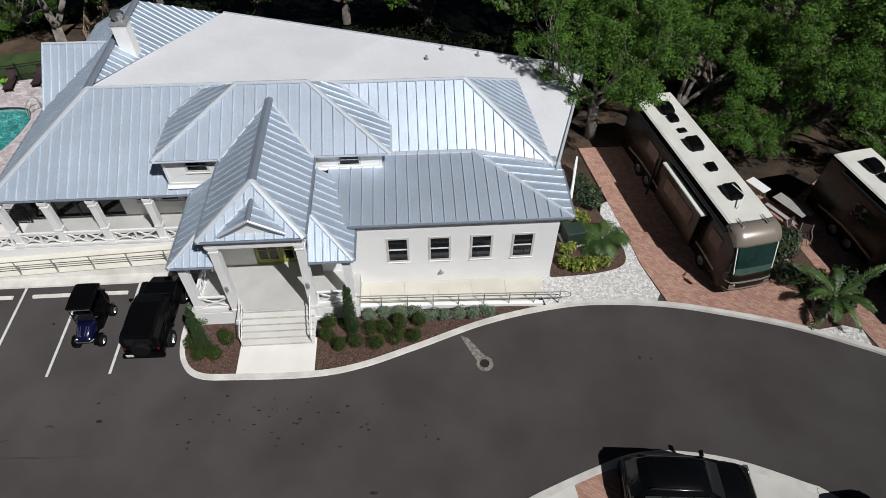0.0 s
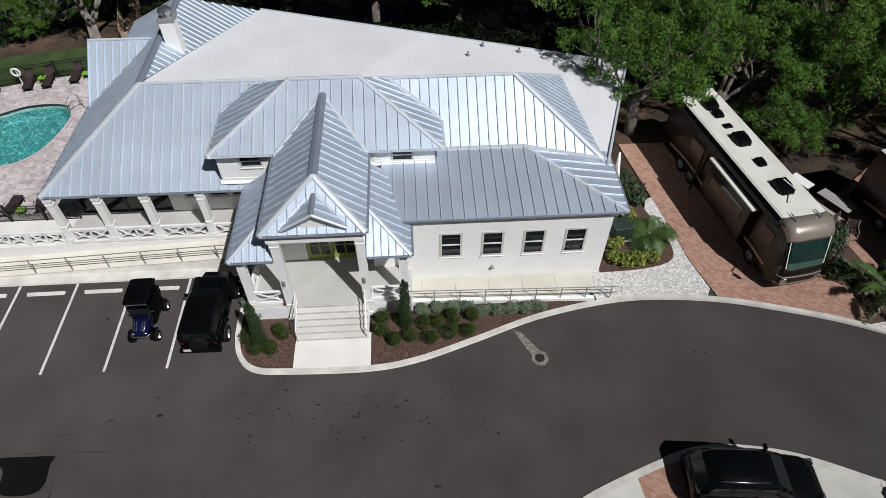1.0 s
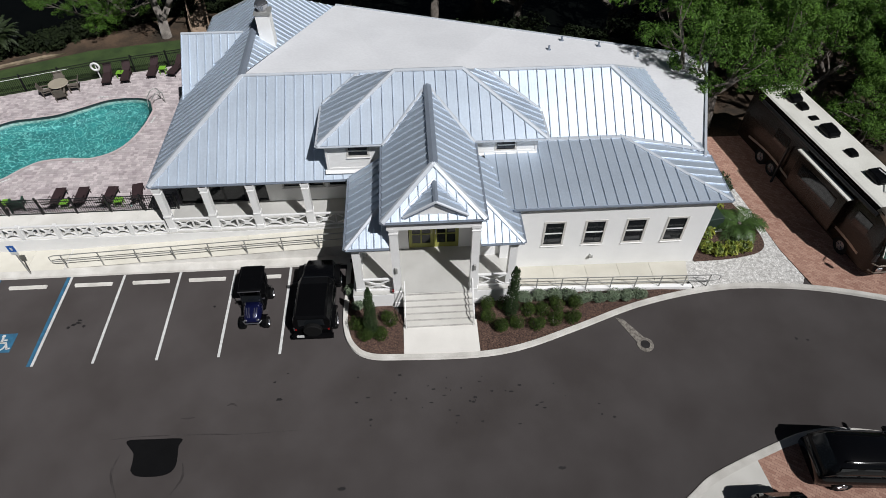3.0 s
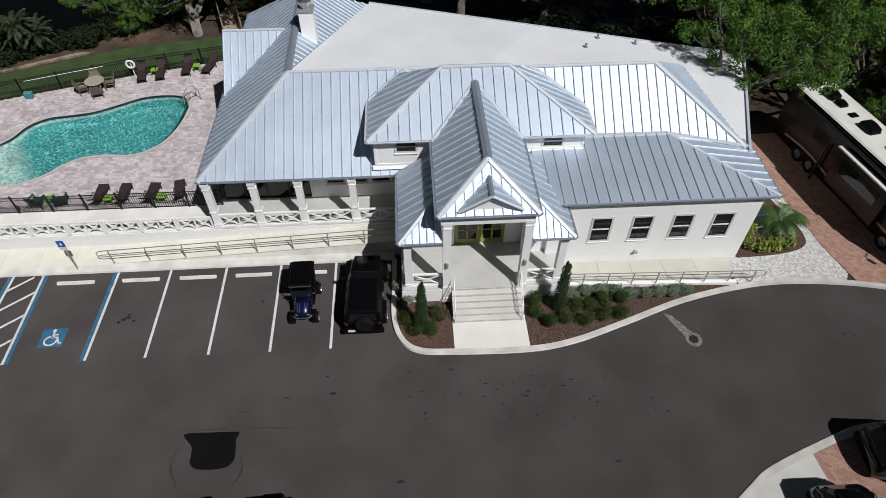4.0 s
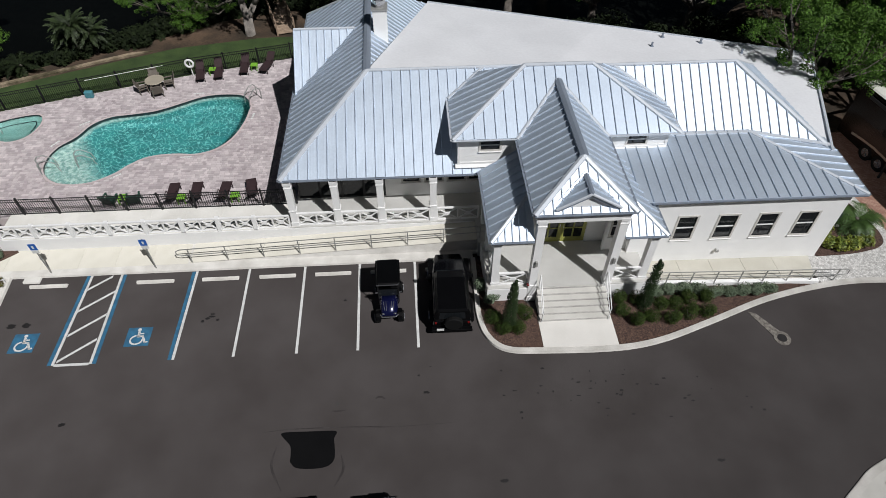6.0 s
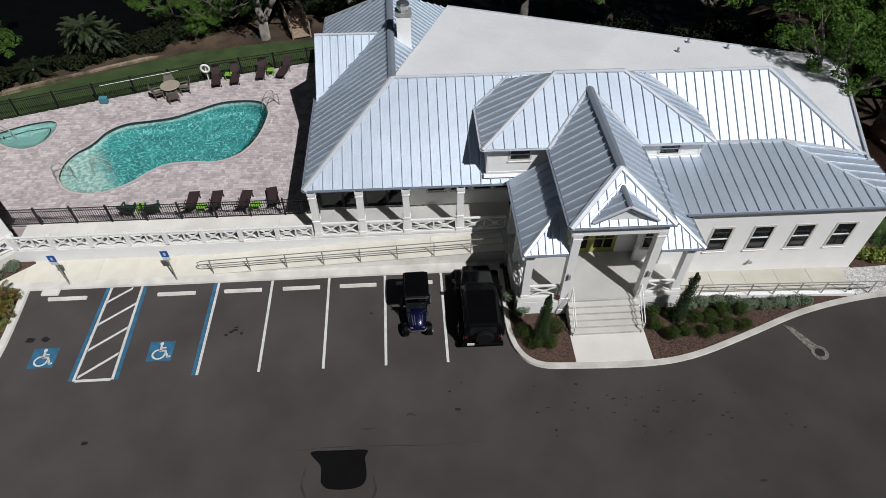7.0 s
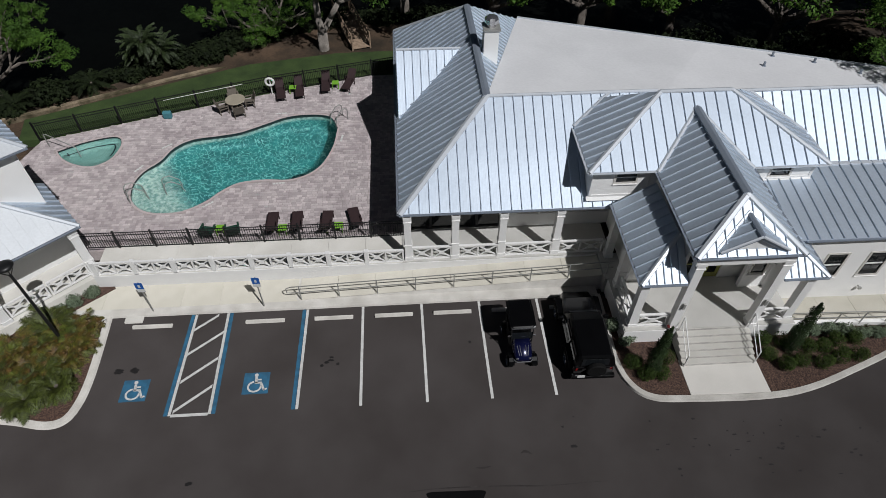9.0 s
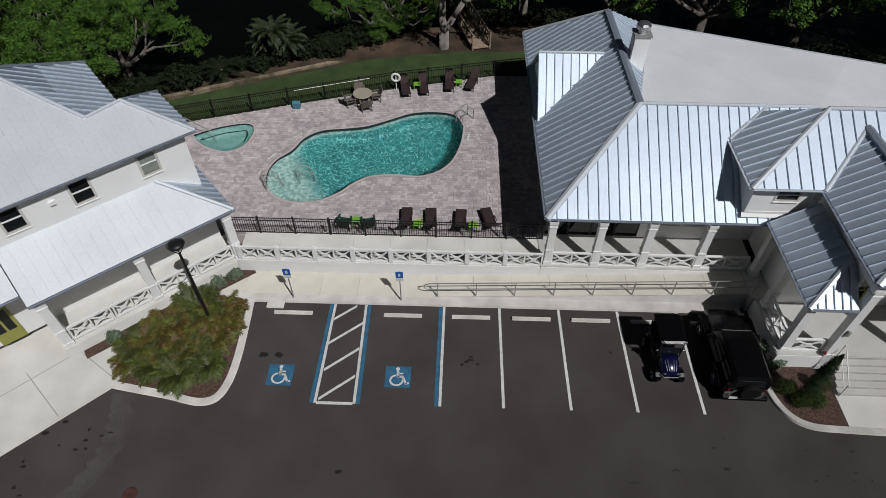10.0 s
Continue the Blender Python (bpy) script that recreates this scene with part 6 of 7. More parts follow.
    # a short cart: draw in all behind the dashboard but the axles
    for ch in t.children:
        if not ch.name.startswith(("wheel", "fender")):
            for v in ch.data.vertices:
                if v.co.y > 0.85:
                    v.co.y = 0.85 + (v.co.y - 0.85) * 0.78
    return t


def suv(at, paint, label, group=""):
    """A large estate car; its nose points to -y of the pose."""
    t = thing("car", label, "car", group, at=at)
    bm = bmesh.new()
    loft(bm, [section(y, h, 0.35, z, tp, 0.1) for y, h, z, tp in ((0.0, 0.72, 0.72, 0.6), (0.12, 0.86, 0.86, 0.76), (0.6, 0.94, 1.0, 0.84), (1.45, 0.96, 1.1, 0.88), (3.9, 0.97, 1.12, 0.9), (4.75, 0.94, 1.08, 0.86), (4.95, 0.86, 0.95, 0.78))])
    part("body", bm, paint, t, "glossy painted body", smooth=True)
    bm = bmesh.new()
    loft(bm, [section(y, h, 1.0, z, tp, 0.12) for y, h, z, tp in ((1.3, 0.84, 1.1, 0.8), (2.05, 0.86, 1.66, 0.68), (2.5, 0.87, 1.76, 0.7), (4.0, 0.87, 1.78, 0.7), (4.5, 0.86, 1.7, 0.68), (4.88, 0.84, 1.1, 0.8))])
    part("cabin", bm, paint, t, smooth=True)
    bm = bmesh.new()
    prism(bm, [(-0.7, 1.37, 1.16), (0.7, 1.37, 1.16), (0.6, 2.02, 1.645), (-0.6, 2.02, 1.645)], 0.02)
    part("windscreen", bm, GLASS, t)
    bm = bmesh.new()
    prism(bm, [(0.66, 4.86, 1.2), (-0.66, 4.86, 1.2), (-0.58, 4.56, 1.62), (0.58, 4.56, 1.62)], 0.02)
    part("rear_window", bm, GLASS, t)
    for s in (-1, 1):
        for y0, y1 in ((1.95, 2.75), (2.85, 3.65), (3.75, 4.5)):
            bm = bmesh.new()
            prism(bm, [(s * 0.875, y0, 1.16), (s * 0.875, y1, 1.16), (s * 0.77, y1 - 0.06, 1.58), (s * 0.77, y0 + 0.12, 1.58)], 0.02)
            part("side_window", bm, GLASS, t)
        bm = bmesh.new()
        chain(bm, [(s * 0.62, 2.4, 1.76), (s * 0.62, 2.5, 1.84), (s * 0.62, 4.2, 1.86), (s * 0.62, 4.3, 1.78)], 0.022, 6)
        part("roof_rail", bm, BLACK, t)
        bm = bmesh.new()
        box(bm, -0.12, 0.12, -0.07, 0.07, -0.08, 0.08, pose(s * 1.06, 1.85, 1.16), 0.03)
        part("mirror", bm, paint, t)
        bm = bmesh.new()
        box(bm, -0.16, 0.16, -0.1, 0.1, -0.06, 0.06, pose(s * 0.66, 0.12, 0.76), 0.03)
        part("headlight", bm, CHROME, t)
        for y in (0.95, 3.95):
            wheel(t, s * 0.86, y, 0.37, 0.25)
    return t


WHITECAR = mat("white car paint", (0.72, 0.72, 0.72), 0.25, 0, None, 2, 30, 0, 0.03)
jeep()
cart(pose(1.46, 1.32, 0, 0, 0, 0.5), BLUECAR, "blue golf cart with a black canopy roof")
suv(pose(-1.8, -6.92, 0, 0, 0, 180), WHITECAR, "white estate car parked at the lot's near side")
cart(pose(1.3, -6.95, 0, 0, 0, 182), BLUECAR, "black golf cart with dark blue trim")
suv(pose(28.9, -6.95, 0.056, 0, 0, 85), CARBLK, "glossy black estate car parked on the pad", "parked cars")
suv(pose(33.3, -12.7, 0.05, 0, 0, 3), CARBLK, "glossy black estate car parked on the pavement", "parked cars")
suv(pose(21.9, -12.75, 0.05, 0, 0, -1), CARBLK, "glossy black estate car parked on the pavement", "parked cars")
sheet("brick_pad", [(22.3, -6.1), (24.9, -5.42), (26.5, -5.4), (29.0, -5.95), (29.5, -9), (22.6, -9)], 0.056, BRICK, "red clay paver pad under the black car", "pavement", 0.1)


def motorhome(at, length, label, full=True):
    t = thing("motorhome", label, "motorhome", "motorhomes", at=at)
    H, W = 3.22, 1.22
    bm = bmesh.new()
    rows = []
    for y, hw, z0, z1 in ((-0.72, 0.95, 0.42, 1.2), (-0.62, 1.1, 0.36, 1.72), (-0.3, 1.19, 0.34, 2.5), (0.0, W, 0.33, 2.92), (0.35, W, 0.33, H), (length, W, 0.33, H), (length + 0.08, W - 0.06, 0.4, H - 0.1)):
        rows.append(section(y, hw, z0, z1, hw - 0.03, 0.14))
    loft(bm, rows)
    body = part("body", bm, BRONZE, t, "dark bronze coach body")
    bm = bmesh.new()
    loft(bm, [[(-W + 0.06, y, z), (-W + 0.16, y, z + 0.05), (0, y, z + 0.075), (W - 0.16, y, z + 0.05), (W - 0.06, y, z)] for y, z in ((0.55, H - 0.05), (length, H - 0.05))])
    part("roof", bm, CREAM, t, "cream white roof skin")
    bm = bmesh.new()
    rows = []
    for y, z, d, k in ((-0.36, 2.66, 0.06, 0.02), (-0.34, 2.78, 0.14, 0.0), (-0.26, 2.96, 0.22, 0.0), (-0.08, 3.14, 0.3, 0.0), (0.2, 3.23, 0.32, 0.0), (0.62, 3.25, 0.24, 0.0)):
        rows.append([(-W - 0.01 + k, y + 0.16, z - d), (-W + 0.08 + k, y + 0.08, z - 0.02), (-0.7, y, z), (0.7, y, z), (W - 0.08 - k, y + 0.08, z - 0.02), (W + 0.01 - k, y + 0.16, z - d)])
    loft(bm, rows)
    part("front_cap", bm, GOLD, t, "rounded champagne front cap", smooth=True)
    TINT = bpy.data.materials.get("green tinted glass") or mat("green tinted glass", (0.012, 0.035, 0.03), 0.08)
    DASHREF = bpy.data.materials.get("painted dash reflection") or mat("painted dash reflection", (0.06, 0.12, 0.095), 0.3)
    bm = bmesh.new()
    loft(bm, [[(-1.13, y + 0.24, z), (-0.95, y + 0.03, z), (-0.5, y, z), (0.5, y, z), (0.95, y + 0.03, z), (1.13, y + 0.24, z), (0.9, y + 0.3, z), (-0.9, y + 0.3, z)] for y, z in ((-0.72, 1.72), (-0.60, 2.1), (-0.36, 2.66))])
    part("windscreen", bm, TINT, t, "dark green tinted windscreen")
    # pale green band imitates the dash reflected low in the windscreen
    bm = bmesh.new()
    loft(bm, [[(-1.13, y + 0.24, z), (-0.95, y + 0.03, z), (-0.5, y, z), (0.5, y, z), (0.95, y + 0.03, z), (1.13, y + 0.24, z), (0.9, y + 0.3, z), (-0.9, y + 0.3, z)] for y, z in ((-0.8, 1.42), (-0.725, 1.715))])
    part("dash_panel", bm, DASHREF, t, "pale green band painted as the dash reflection")
    bm = bmesh.new()
    loft(bm, [[(-1.2, y + 0.3, z), (-1.02, y + 0.06, z), (-0.5, y, z), (0.5, y, z), (1.02, y + 0.06, z), (1.2, y + 0.3, z), (0.9, y + 0.4, z), (-0.9, y + 0.4, z)] for y, z in ((-0.78, 0.4), (-0.9, 0.5), (-0.93, 0.8), (-0.88, 1.1), (-0.82, 1.41))])
    part("nose", bm, BRONZE, t, "dark bronze rounded nose", smooth=True)
    for sx in (-1, 1):
        bm = bmesh.new()
        beam(bm, (sx * 1.0, -0.73, 1.45), (sx * 1.06, -0.28, 2.64), 0.05, 0.03)
        part("windscreen_pillar", bm, CREAM, t, "pale windscreen surround")
    for z, h in ((0.6, 0.06), (1.0, 0.05)):
        bm = bmesh.new()
        loft(bm, [[(-1.22, -0.6, q), (-1.04, -0.87, q), (-0.5, -0.945, q), (0.5, -0.945, q), (1.04, -0.87, q), (1.22, -0.6, q), (0.9, -0.5, q), (-0.9, -0.5, q)] for q in (z, z + h)])
        part("stripe", bm, GOLD, t, "champagne stripe")
    for s in (-1, 1):
        bm = bmesh.new()
        loft(bm, [[(s * (W + 0.012), 0.3 + 0.9 * k, 0.75 + 0.12 * math.sin(k * 0.9) + 0.12 * j) for j in (0, 1)] + [(s * (W - 0.05), 0.3 + 0.9 * k, 0.75 + 0.12 * math.sin(k * 0.9) + 0.12 * j) for j in (1, 0)] for k in range(int(length / 0.9))])
        part("stripe", bm, GOLD, t, "champagne swoosh")
        for y0, y1 in ((0.5, 1.5), (2.2, 3.6), (4.3, 5.6), (7.2, 8.4)):
            bm = bmesh.new()
            box(bm, s * (W + 0.004) - 0.02, s * (W + 0.004) + 0.02, y0, y1, 1.7, 2.4, None, 0.01)
            part("side_window", bm, GLASS, t)
        for y in (1.3, 7.6, 8.7):
            wheel(t, s * (W - 0.14), y, 0.5, 0.3)
        bm = bmesh.new()
        chain(bm, [(s * 1.1, -0.45, 1.9), (s * 1.42, -0.72, 1.95), (s * 1.5, -0.75, 1.7)], 0.025, 6)
        box(bm, -0.09, 0.09, -0.05, 0.05, -0.2, 0.2, pose(s * 1.5, -0.76, 1.55), 0.02)
        part("mirror", bm, BLACK, t)
        bm = bmesh.new()
        box(bm, -0.14, 0.14, -0.05, 0.05, -0.09, 0.09, pose(s * 0.9, -0.88, 0.82), 0.02)
        part("headlight", bm, CHROME, t)
    # slide-out with its awning cover
    bm = bmesh.new()
    box(bm, -W - 0.42, -W, 2.1, 5.9, 0.75, 2.62, None, 0.03)
    so = part("slide_out", bm, BRONZE, t, "dark bronze slide-out room")
    bm = bmesh.new()
    box(bm, -W - 0.44, -W - 0.42, 2.6, 5.4, 1.6, 2.3)
    part("side_window", bm, GLASS, so)
    bm = bmesh.new()
    box(bm, -W - 0.46, -W - 0.12, 2.0, 6.1, 2.62, 2.68)
    part("slide_cover", bm, CREAM, so, "white slide-out cover")
    bm = bmesh.new()
    tube(bm, (-W - 0.08, 0.6, 2.9), (-W - 0.08, length - 1.0, 2.9), 0.09, 0.09, 10)
    part("awning_roll", bm, BLACK, t)
    for y, w, l, h in ((2.55, 0.38, 0.5, 0.28), (4.5, 0.24, 0.3, 0.16), (6.35, 0.38, 0.5, 0.28), (7.65, 0.25, 0.2, 0.06), (8.7, 0.26, 0.3, 0.18), (9.6, 0.36, 0.48, 0.28)):
        bm = bmesh.new()
        loft(bm, [section(y + dy, w * f, H, H + 0.02 + h * g, w * f * 0.92, 0.03) for dy, f, g in ((-l, 0.75, 0.35), (-l * 0.8, 0.95, 0.8), (0, 1, 1), (l * 0.85, 0.98, 0.95), (l, 0.85, 0.6))])
        part("roof_unit", bm, MATBLK, t, "black roof air unit")
    bm = bmesh.new()
    chain(bm, [(-0.3, 1.5, H + 0.05), (-0.3, 1.5, H + 0.16), (0.25, 2.0, H + 0.3), (-0.05, 2.7, H + 0.42)], 0.025, 6)
    part("antenna", bm, PAINT, t)
    for x in (-0.7, 0.55):
        bm = bmesh.new()
        tube(bm, (x, 0.3, H + 0.08), (x, 0.85, H + 0.1), 0.05, 0.02, 8)
        box(bm, x - 0.1, x + 0.1, 0.5, 0.6, H, H + 0.08)
        part("air_horn", bm, CHROME, t)
    # a full-height coach on wheels of ordinary size
    for ch in t.children:
        if not ch.name.startswith("wheel"):
            for ob in (ch, *ch.children):
                for v in ob.data.vertices:
                    v.co.z *= 1.16
    return t


motorhome(pose(32.36, 3.44, 0.05, 0, 0, 8.9), 11.2, "dark bronze motorhome with a cream white roof on brick pavers")
motorhome(pose(41.6, -2.0, 0.03, 0, 0, 10.3), 11.0, "dark motorhome with a cream white roof under trees")
bm = bmesh.new()
beam(bm, (29.9, 10.1, 0), (29.9, 10.1, 2.6), 0.1, 0.1)
solid("post", bm, BLACK, "black service post beside the motorhome", "post")


def picnic(x, y, turn, label):
    t = thing("picnic_table", label, "table", "picnic tables", at=pose(x, y, 0.05, 0, 0, turn))
    GREYW = bpy.data.materials.get("weathered board") or mat("weathered board", (0.45, 0.43, 0.40), 0.9, 0, None, 2, 20, 0.2, 0.15)
    for i in range(4):
        bm = bmesh.new()
        box(bm, -0.95, 0.95, -0.36 + 0.185 * i, -0.19 + 0.185 * i, 0.72, 0.76)
        part("board", bm, GREYW, t)
    for s in (-1, 1):
        bm = bmesh.new()
        box(bm, -0.95, 0.95, s * 0.72 - 0.13, s * 0.72 + 0.13, 0.42, 0.46)
        part("bench", bm, GREYW, t)
        bm = bmesh.new()
        chain(bm, [(s * 0.65, -0.7, 0), (s * 0.65, -0.25, 0.72), (s * 0.65, 0.25, 0.72), (s * 0.65, 0.7, 0)], 0.03, 6)
        chain(bm, [(s * 0.65, -0.75, 0.42), (s * 0.65, 0.75, 0.42)], 0.03, 6)
        part("leg", bm, BLACK, t)


picnic(37.2, 8.0, 118, "grey weathered picnic table beside the motorhome")
folding = thing("folding_table", "small white folding table beside the motorhome", "table", at=pose(36.1, 9.75, 0.05, 0, 0, 28))
bm = bmesh.new()
box(bm, -0.32, 0.32, -0.62, 0.62, 0.68, 0.72, None, 0.01)
part("tabletop", bm, PAINT, folding)
for sx in (-0.26, 0.26):
    for sy in (-0.5, 0.5):
        bm = bmesh.new()
        tube(bm, (sx, sy, 0), (sx * 0.9, sy * 0.9, 0.68), 0.018, 0.018, 6)
        part("leg", bm, STEEL, folding)


def hoop_chair(x, y, turn):
    """A tubular camp chair with a bent frame."""
    t = thing("camp_chair", "brown tubular camp chair on the brick pavers", "chair", "camp chairs", at=pose(x, y, 0.06, 0, 0, turn))
    bm = bmesh.new()
    box(bm, -0.24, 0.24, -0.24, 0.22, 0.38, 0.41, None, 0.01)
    part("seat", bm, WICKER, t)
    bm = bmesh.new()
    box(bm, -0.24, 0.24, -0.015, 0.015, 0, 0.5, pose(0, 0.24, 0.42, -14, 0, 0), 0.01)
    part("backrest", bm, WICKER, t)
    for s in (-0.28, 0.28):
        bm = bmesh.new()
        chain(bm, [(s, 0.3, 0), (s, -0.3, 0.0), (s, -0.36, 0.3), (s, -0.28, 0.6), (s, 0.2, 0.62), (s, 0.36, 0.95)], 0.018, 6)
        part("side_frame", bm, BEIGE, t)


hoop_chair(36.7, 6.5, 30)
hoop_chair(37.15, 6.0, -20)


# ---- plants ----
def leaf_mesh(name, clumps, leaf, per, material, seed, spread=0.6):
    """Loose leaves scattered over the shells of many clumps: (x, y, z, rx, ry, rz)."""
    rng = np.random.default_rng(seed)
    verts, faces = [], []
    for cx, cy, cz, rx, ry, rz in clumps:
        n = int(per)
        d = rng.normal(size=(n, 3))
        d /= np.linalg.norm(d, axis=1)[:, None]
        rad = rng.uniform(0.68, 1.06, n)[:, None]
        p = np.array((cx, cy, cz)) + d * rad * np.array((rx, ry, rz))
        nrm = d + rng.normal(size=(n, 3)) * spread + np.array((0, 0, 0.5))
        nrm /= np.linalg.norm(nrm, axis=1)[:, None]
        a = np.cross(nrm, rng.normal(size=(n, 3)))
        a /= np.linalg.norm(a, axis=1)[:, None]
        b = np.cross(nrm, a)
        s = leaf * rng.uniform(0.6, 1.3, n)[:, None]
        k = np.stack([p - a * s, p + b * s * 0.45, p + a * s, p - b * s * 0.45], 1).reshape(-1, 3)
        base = sum(len(v) for v in verts)
        verts.append(k)
        faces.append(np.arange(base, base + 4 * n).reshape(-1, 4))
    me = bpy.data.meshes.new(name)
    me.from_pydata(np.concatenate(verts).tolist(), [], np.concatenate(faces).tolist())
    me.materials.append(material)
    return me


def limb(bm, p, d, length, r, depth, rng, tips):
    """A branch that forks."""
    n = 4
    for i in range(n):
        d = (d + Vector((rng.uniform(-1, 1), rng.uniform(-1, 1), rng.uniform(-0.6, 0.7))) * 0.22).normalized()
        q = p + d * length / n
        tube(bm, p, q, r * (1 - 0.5 * i / n), r * (1 - 0.5 * (i + 1) / n), 7)
        p = q
        if depth > 0 and i >= 1:
            e = (d + Vector((rng.uniform(-1, 1), rng.uniform(-1, 1), rng.uniform(-0.2, 0.6))) * 0.9).normalized()
            limb(bm, p, e, length * 0.62, r * 0.42, depth - 1, rng, tips)
    tips.append(p)


def oak_meshes(seed, height, spread, leaf, per):
    rng = random.Random(seed)
    bm = bmesh.new()
    tips = []
    fork = Vector((rng.uniform(-0.3, 0.3), rng.uniform(-0.3, 0.3), height * 0.3))
    tube(bm, (0, 0, -0.6), fork, 0.42, 0.32, 10)
    for i in range(6):
        q = 2 * math.pi * i / 6 + rng.uniform(-0.4, 0.4)
        limb(bm, fork, Vector((math.cos(q), math.sin(q), rng.uniform(0.35, 1.0))).normalized(), spread * rng.uniform(0.75, 1.1), 0.2, 2, rng, tips)
    wood = mesh_of(bm, "trunk", BARK, True)
    # foliage gathers in separate masses round some of the tips, with dark gaps between them
    centres = []
    for p in sorted(tips, key=lambda p: -p.z + rng.uniform(-1.2, 1.2)):
        if all((p - c).length > 1.3 for c in centres):
            centres.append(p)
    clumps = []
    for c in centres[:38]:
        big = rng.uniform(0.8, 1.25)
        for _ in range(rng.randint(8, 12)):
            r = rng.uniform(0.28, 0.55) * big
            clumps.append((c.x + rng.gauss(0, 0.5) * big, c.y + rng.gauss(0, 0.5) * big, c.z + rng.gauss(0, 0.32) * big, r, r, r * 0.8))
    return wood, leaf_mesh("crown", clumps, leaf, per, LEAF, seed, 0.4)


OAKS = [oak_meshes(s, h, w, 0.08, 105) for s, h, w in ((1, 8.0, 4.6), (2, 7.0, 4.2), (3, 8.6, 5.0))]
FAR_OAKS = [oak_meshes(s, h, w, 0.14, 34) for s, h, w in ((4, 8.0, 4.6), (5, 8.4, 4.8))]


def oak(x, y, z, meshes, turn, scale, label="live oak with a spreading dark green crown"):
    t = thing("oak_tree", label, "tree", "oaks round the clubhouse", at=pose(x, y, z, 0, 0, turn) @ Matrix.Scale(scale, 4))
    for name, me in zip(("trunk", "crown"), meshes):
        o = new(name, me)
        o.parent = t
    return t


# oaks at x 48.5 and 52.5 stand out of view, added to shade the motorhome
for i, (x, y, s) in enumerate(((28.0, 15.7, 0.95), (37.0, 13.4, 0.5), (33.0, 15.9, 0.75), (48.5, -1.5, 0.8), (52.5, 4.0, 0.9), (35.6, 17.2, 0.85), (39.3, 13.6, 0.8), (44.8, 11.6, 0.85), (50.5, 12.5, 0.9), (32.0, 21.5, 0.95), (34.5, 21.5, 1.0), (40.5, 18.5, 1.0), (47.0, 17.5, 1.1), (54, 18, 1.1), (31.5, 26.0, 1.1), (38.0, 26.5, 1.1), (45.5, 26.0, 1.1), (53, 27, 1.2), (61, 24, 1.2),
                               (25.5, 30.0, 1.0), (18.5, 33.0, 1.0), (11.5, 35.0, 1.0), (4.5, 35.5, 1.0), (-3.0, 33.5, 1.0), (-35.5, 23.5, 0.85), (-35.0, 19.5, 0.9), (-37, 26, 1.0), (-43, 20, 1.0), (-32.2, 27.2, 0.9), (30, 37, 1.2), (42, 36, 1.2), (54, 37, 1.2), (16, 42, 1.2), (-8, 42, 1.2))):
    oak(x, y, ground_z(x, y), OAKS[i % 3] if y < 23 or x < -28 else FAR_OAKS[i % 2], 47 * i, s)

for i, (x, y, k) in enumerate(((-12.6, 30.6, 0.5), (-14.6, 32.2, 0.55))):
    oak(x, y, ground_z(x, y), OAKS[i + 1], 80 * i + 20, k, "low live oak hanging over the river bank")
# the pale leaning oak by the river
bm = bmesh.new()
tips = []
rng = random.Random(9)
tube(bm, (-8.95, 28.5, -0.5), (-8.9, 28.7, 1.6), 0.42, 0.34, 10)
limb(bm, Vector((-8.9, 28.7, 1.5)), Vector((-0.1, 0.1, 1)).normalized(), 5, 0.28, 1, rng, tips)
limb(bm, Vector((-8.9, 28.7, 1.5)), Vector((0.6, 0.1, 1)).normalized(), 5, 0.24, 1, rng, tips)
old = thing("oak_tree", "old pale barked oak forking above the river bank", "tree", "oaks round the clubhouse")
part("trunk", bm, mat("pale bark", (0.30, 0.27, 0.24), 1, 0, (0.18, 0.16, 0.14), 2, 18, 0.8, 0.3), old, smooth=True)
o = new("crown", leaf_mesh("crown", [(p.x, p.y, p.z, 1.2, 1.2, 0.8) for p in tips], 0.16, 160, LEAF, 5))
o.parent = old


def shrub(name, x, y, z, rx, ry, rz, material, label, category, group, seed, leaf=0.06, n=7, per=75):
    rng = random.Random(seed)
    clumps = [(rng.uniform(-0.5, 0.5) * rx, rng.uniform(-0.5, 0.5) * ry, rz * rng.uniform(0.7, 1.2), rx * 0.6, ry * 0.6, rz * 0.65) for _ in range(n)]
    clumps.append((0, 0, rz * 0.85, rx * 0.85, ry * 0.85, rz * 0.8))
    t = thing(name, label, category, group, at=pose(x, y, z))
    o = new("leaves", leaf_mesh(name, clumps, leaf, per, material, seed))
    o.parent = t
    bm = bmesh.new()
    for i in range(4):
        q = i * 1.6 + seed
        tube(bm, (0, 0, -0.05), (rx * 0.4 * math.cos(q), ry * 0.4 * math.sin(q), rz), 0.025, 0.012, 5)
    part("stem", bm, BARK, t)
    return t


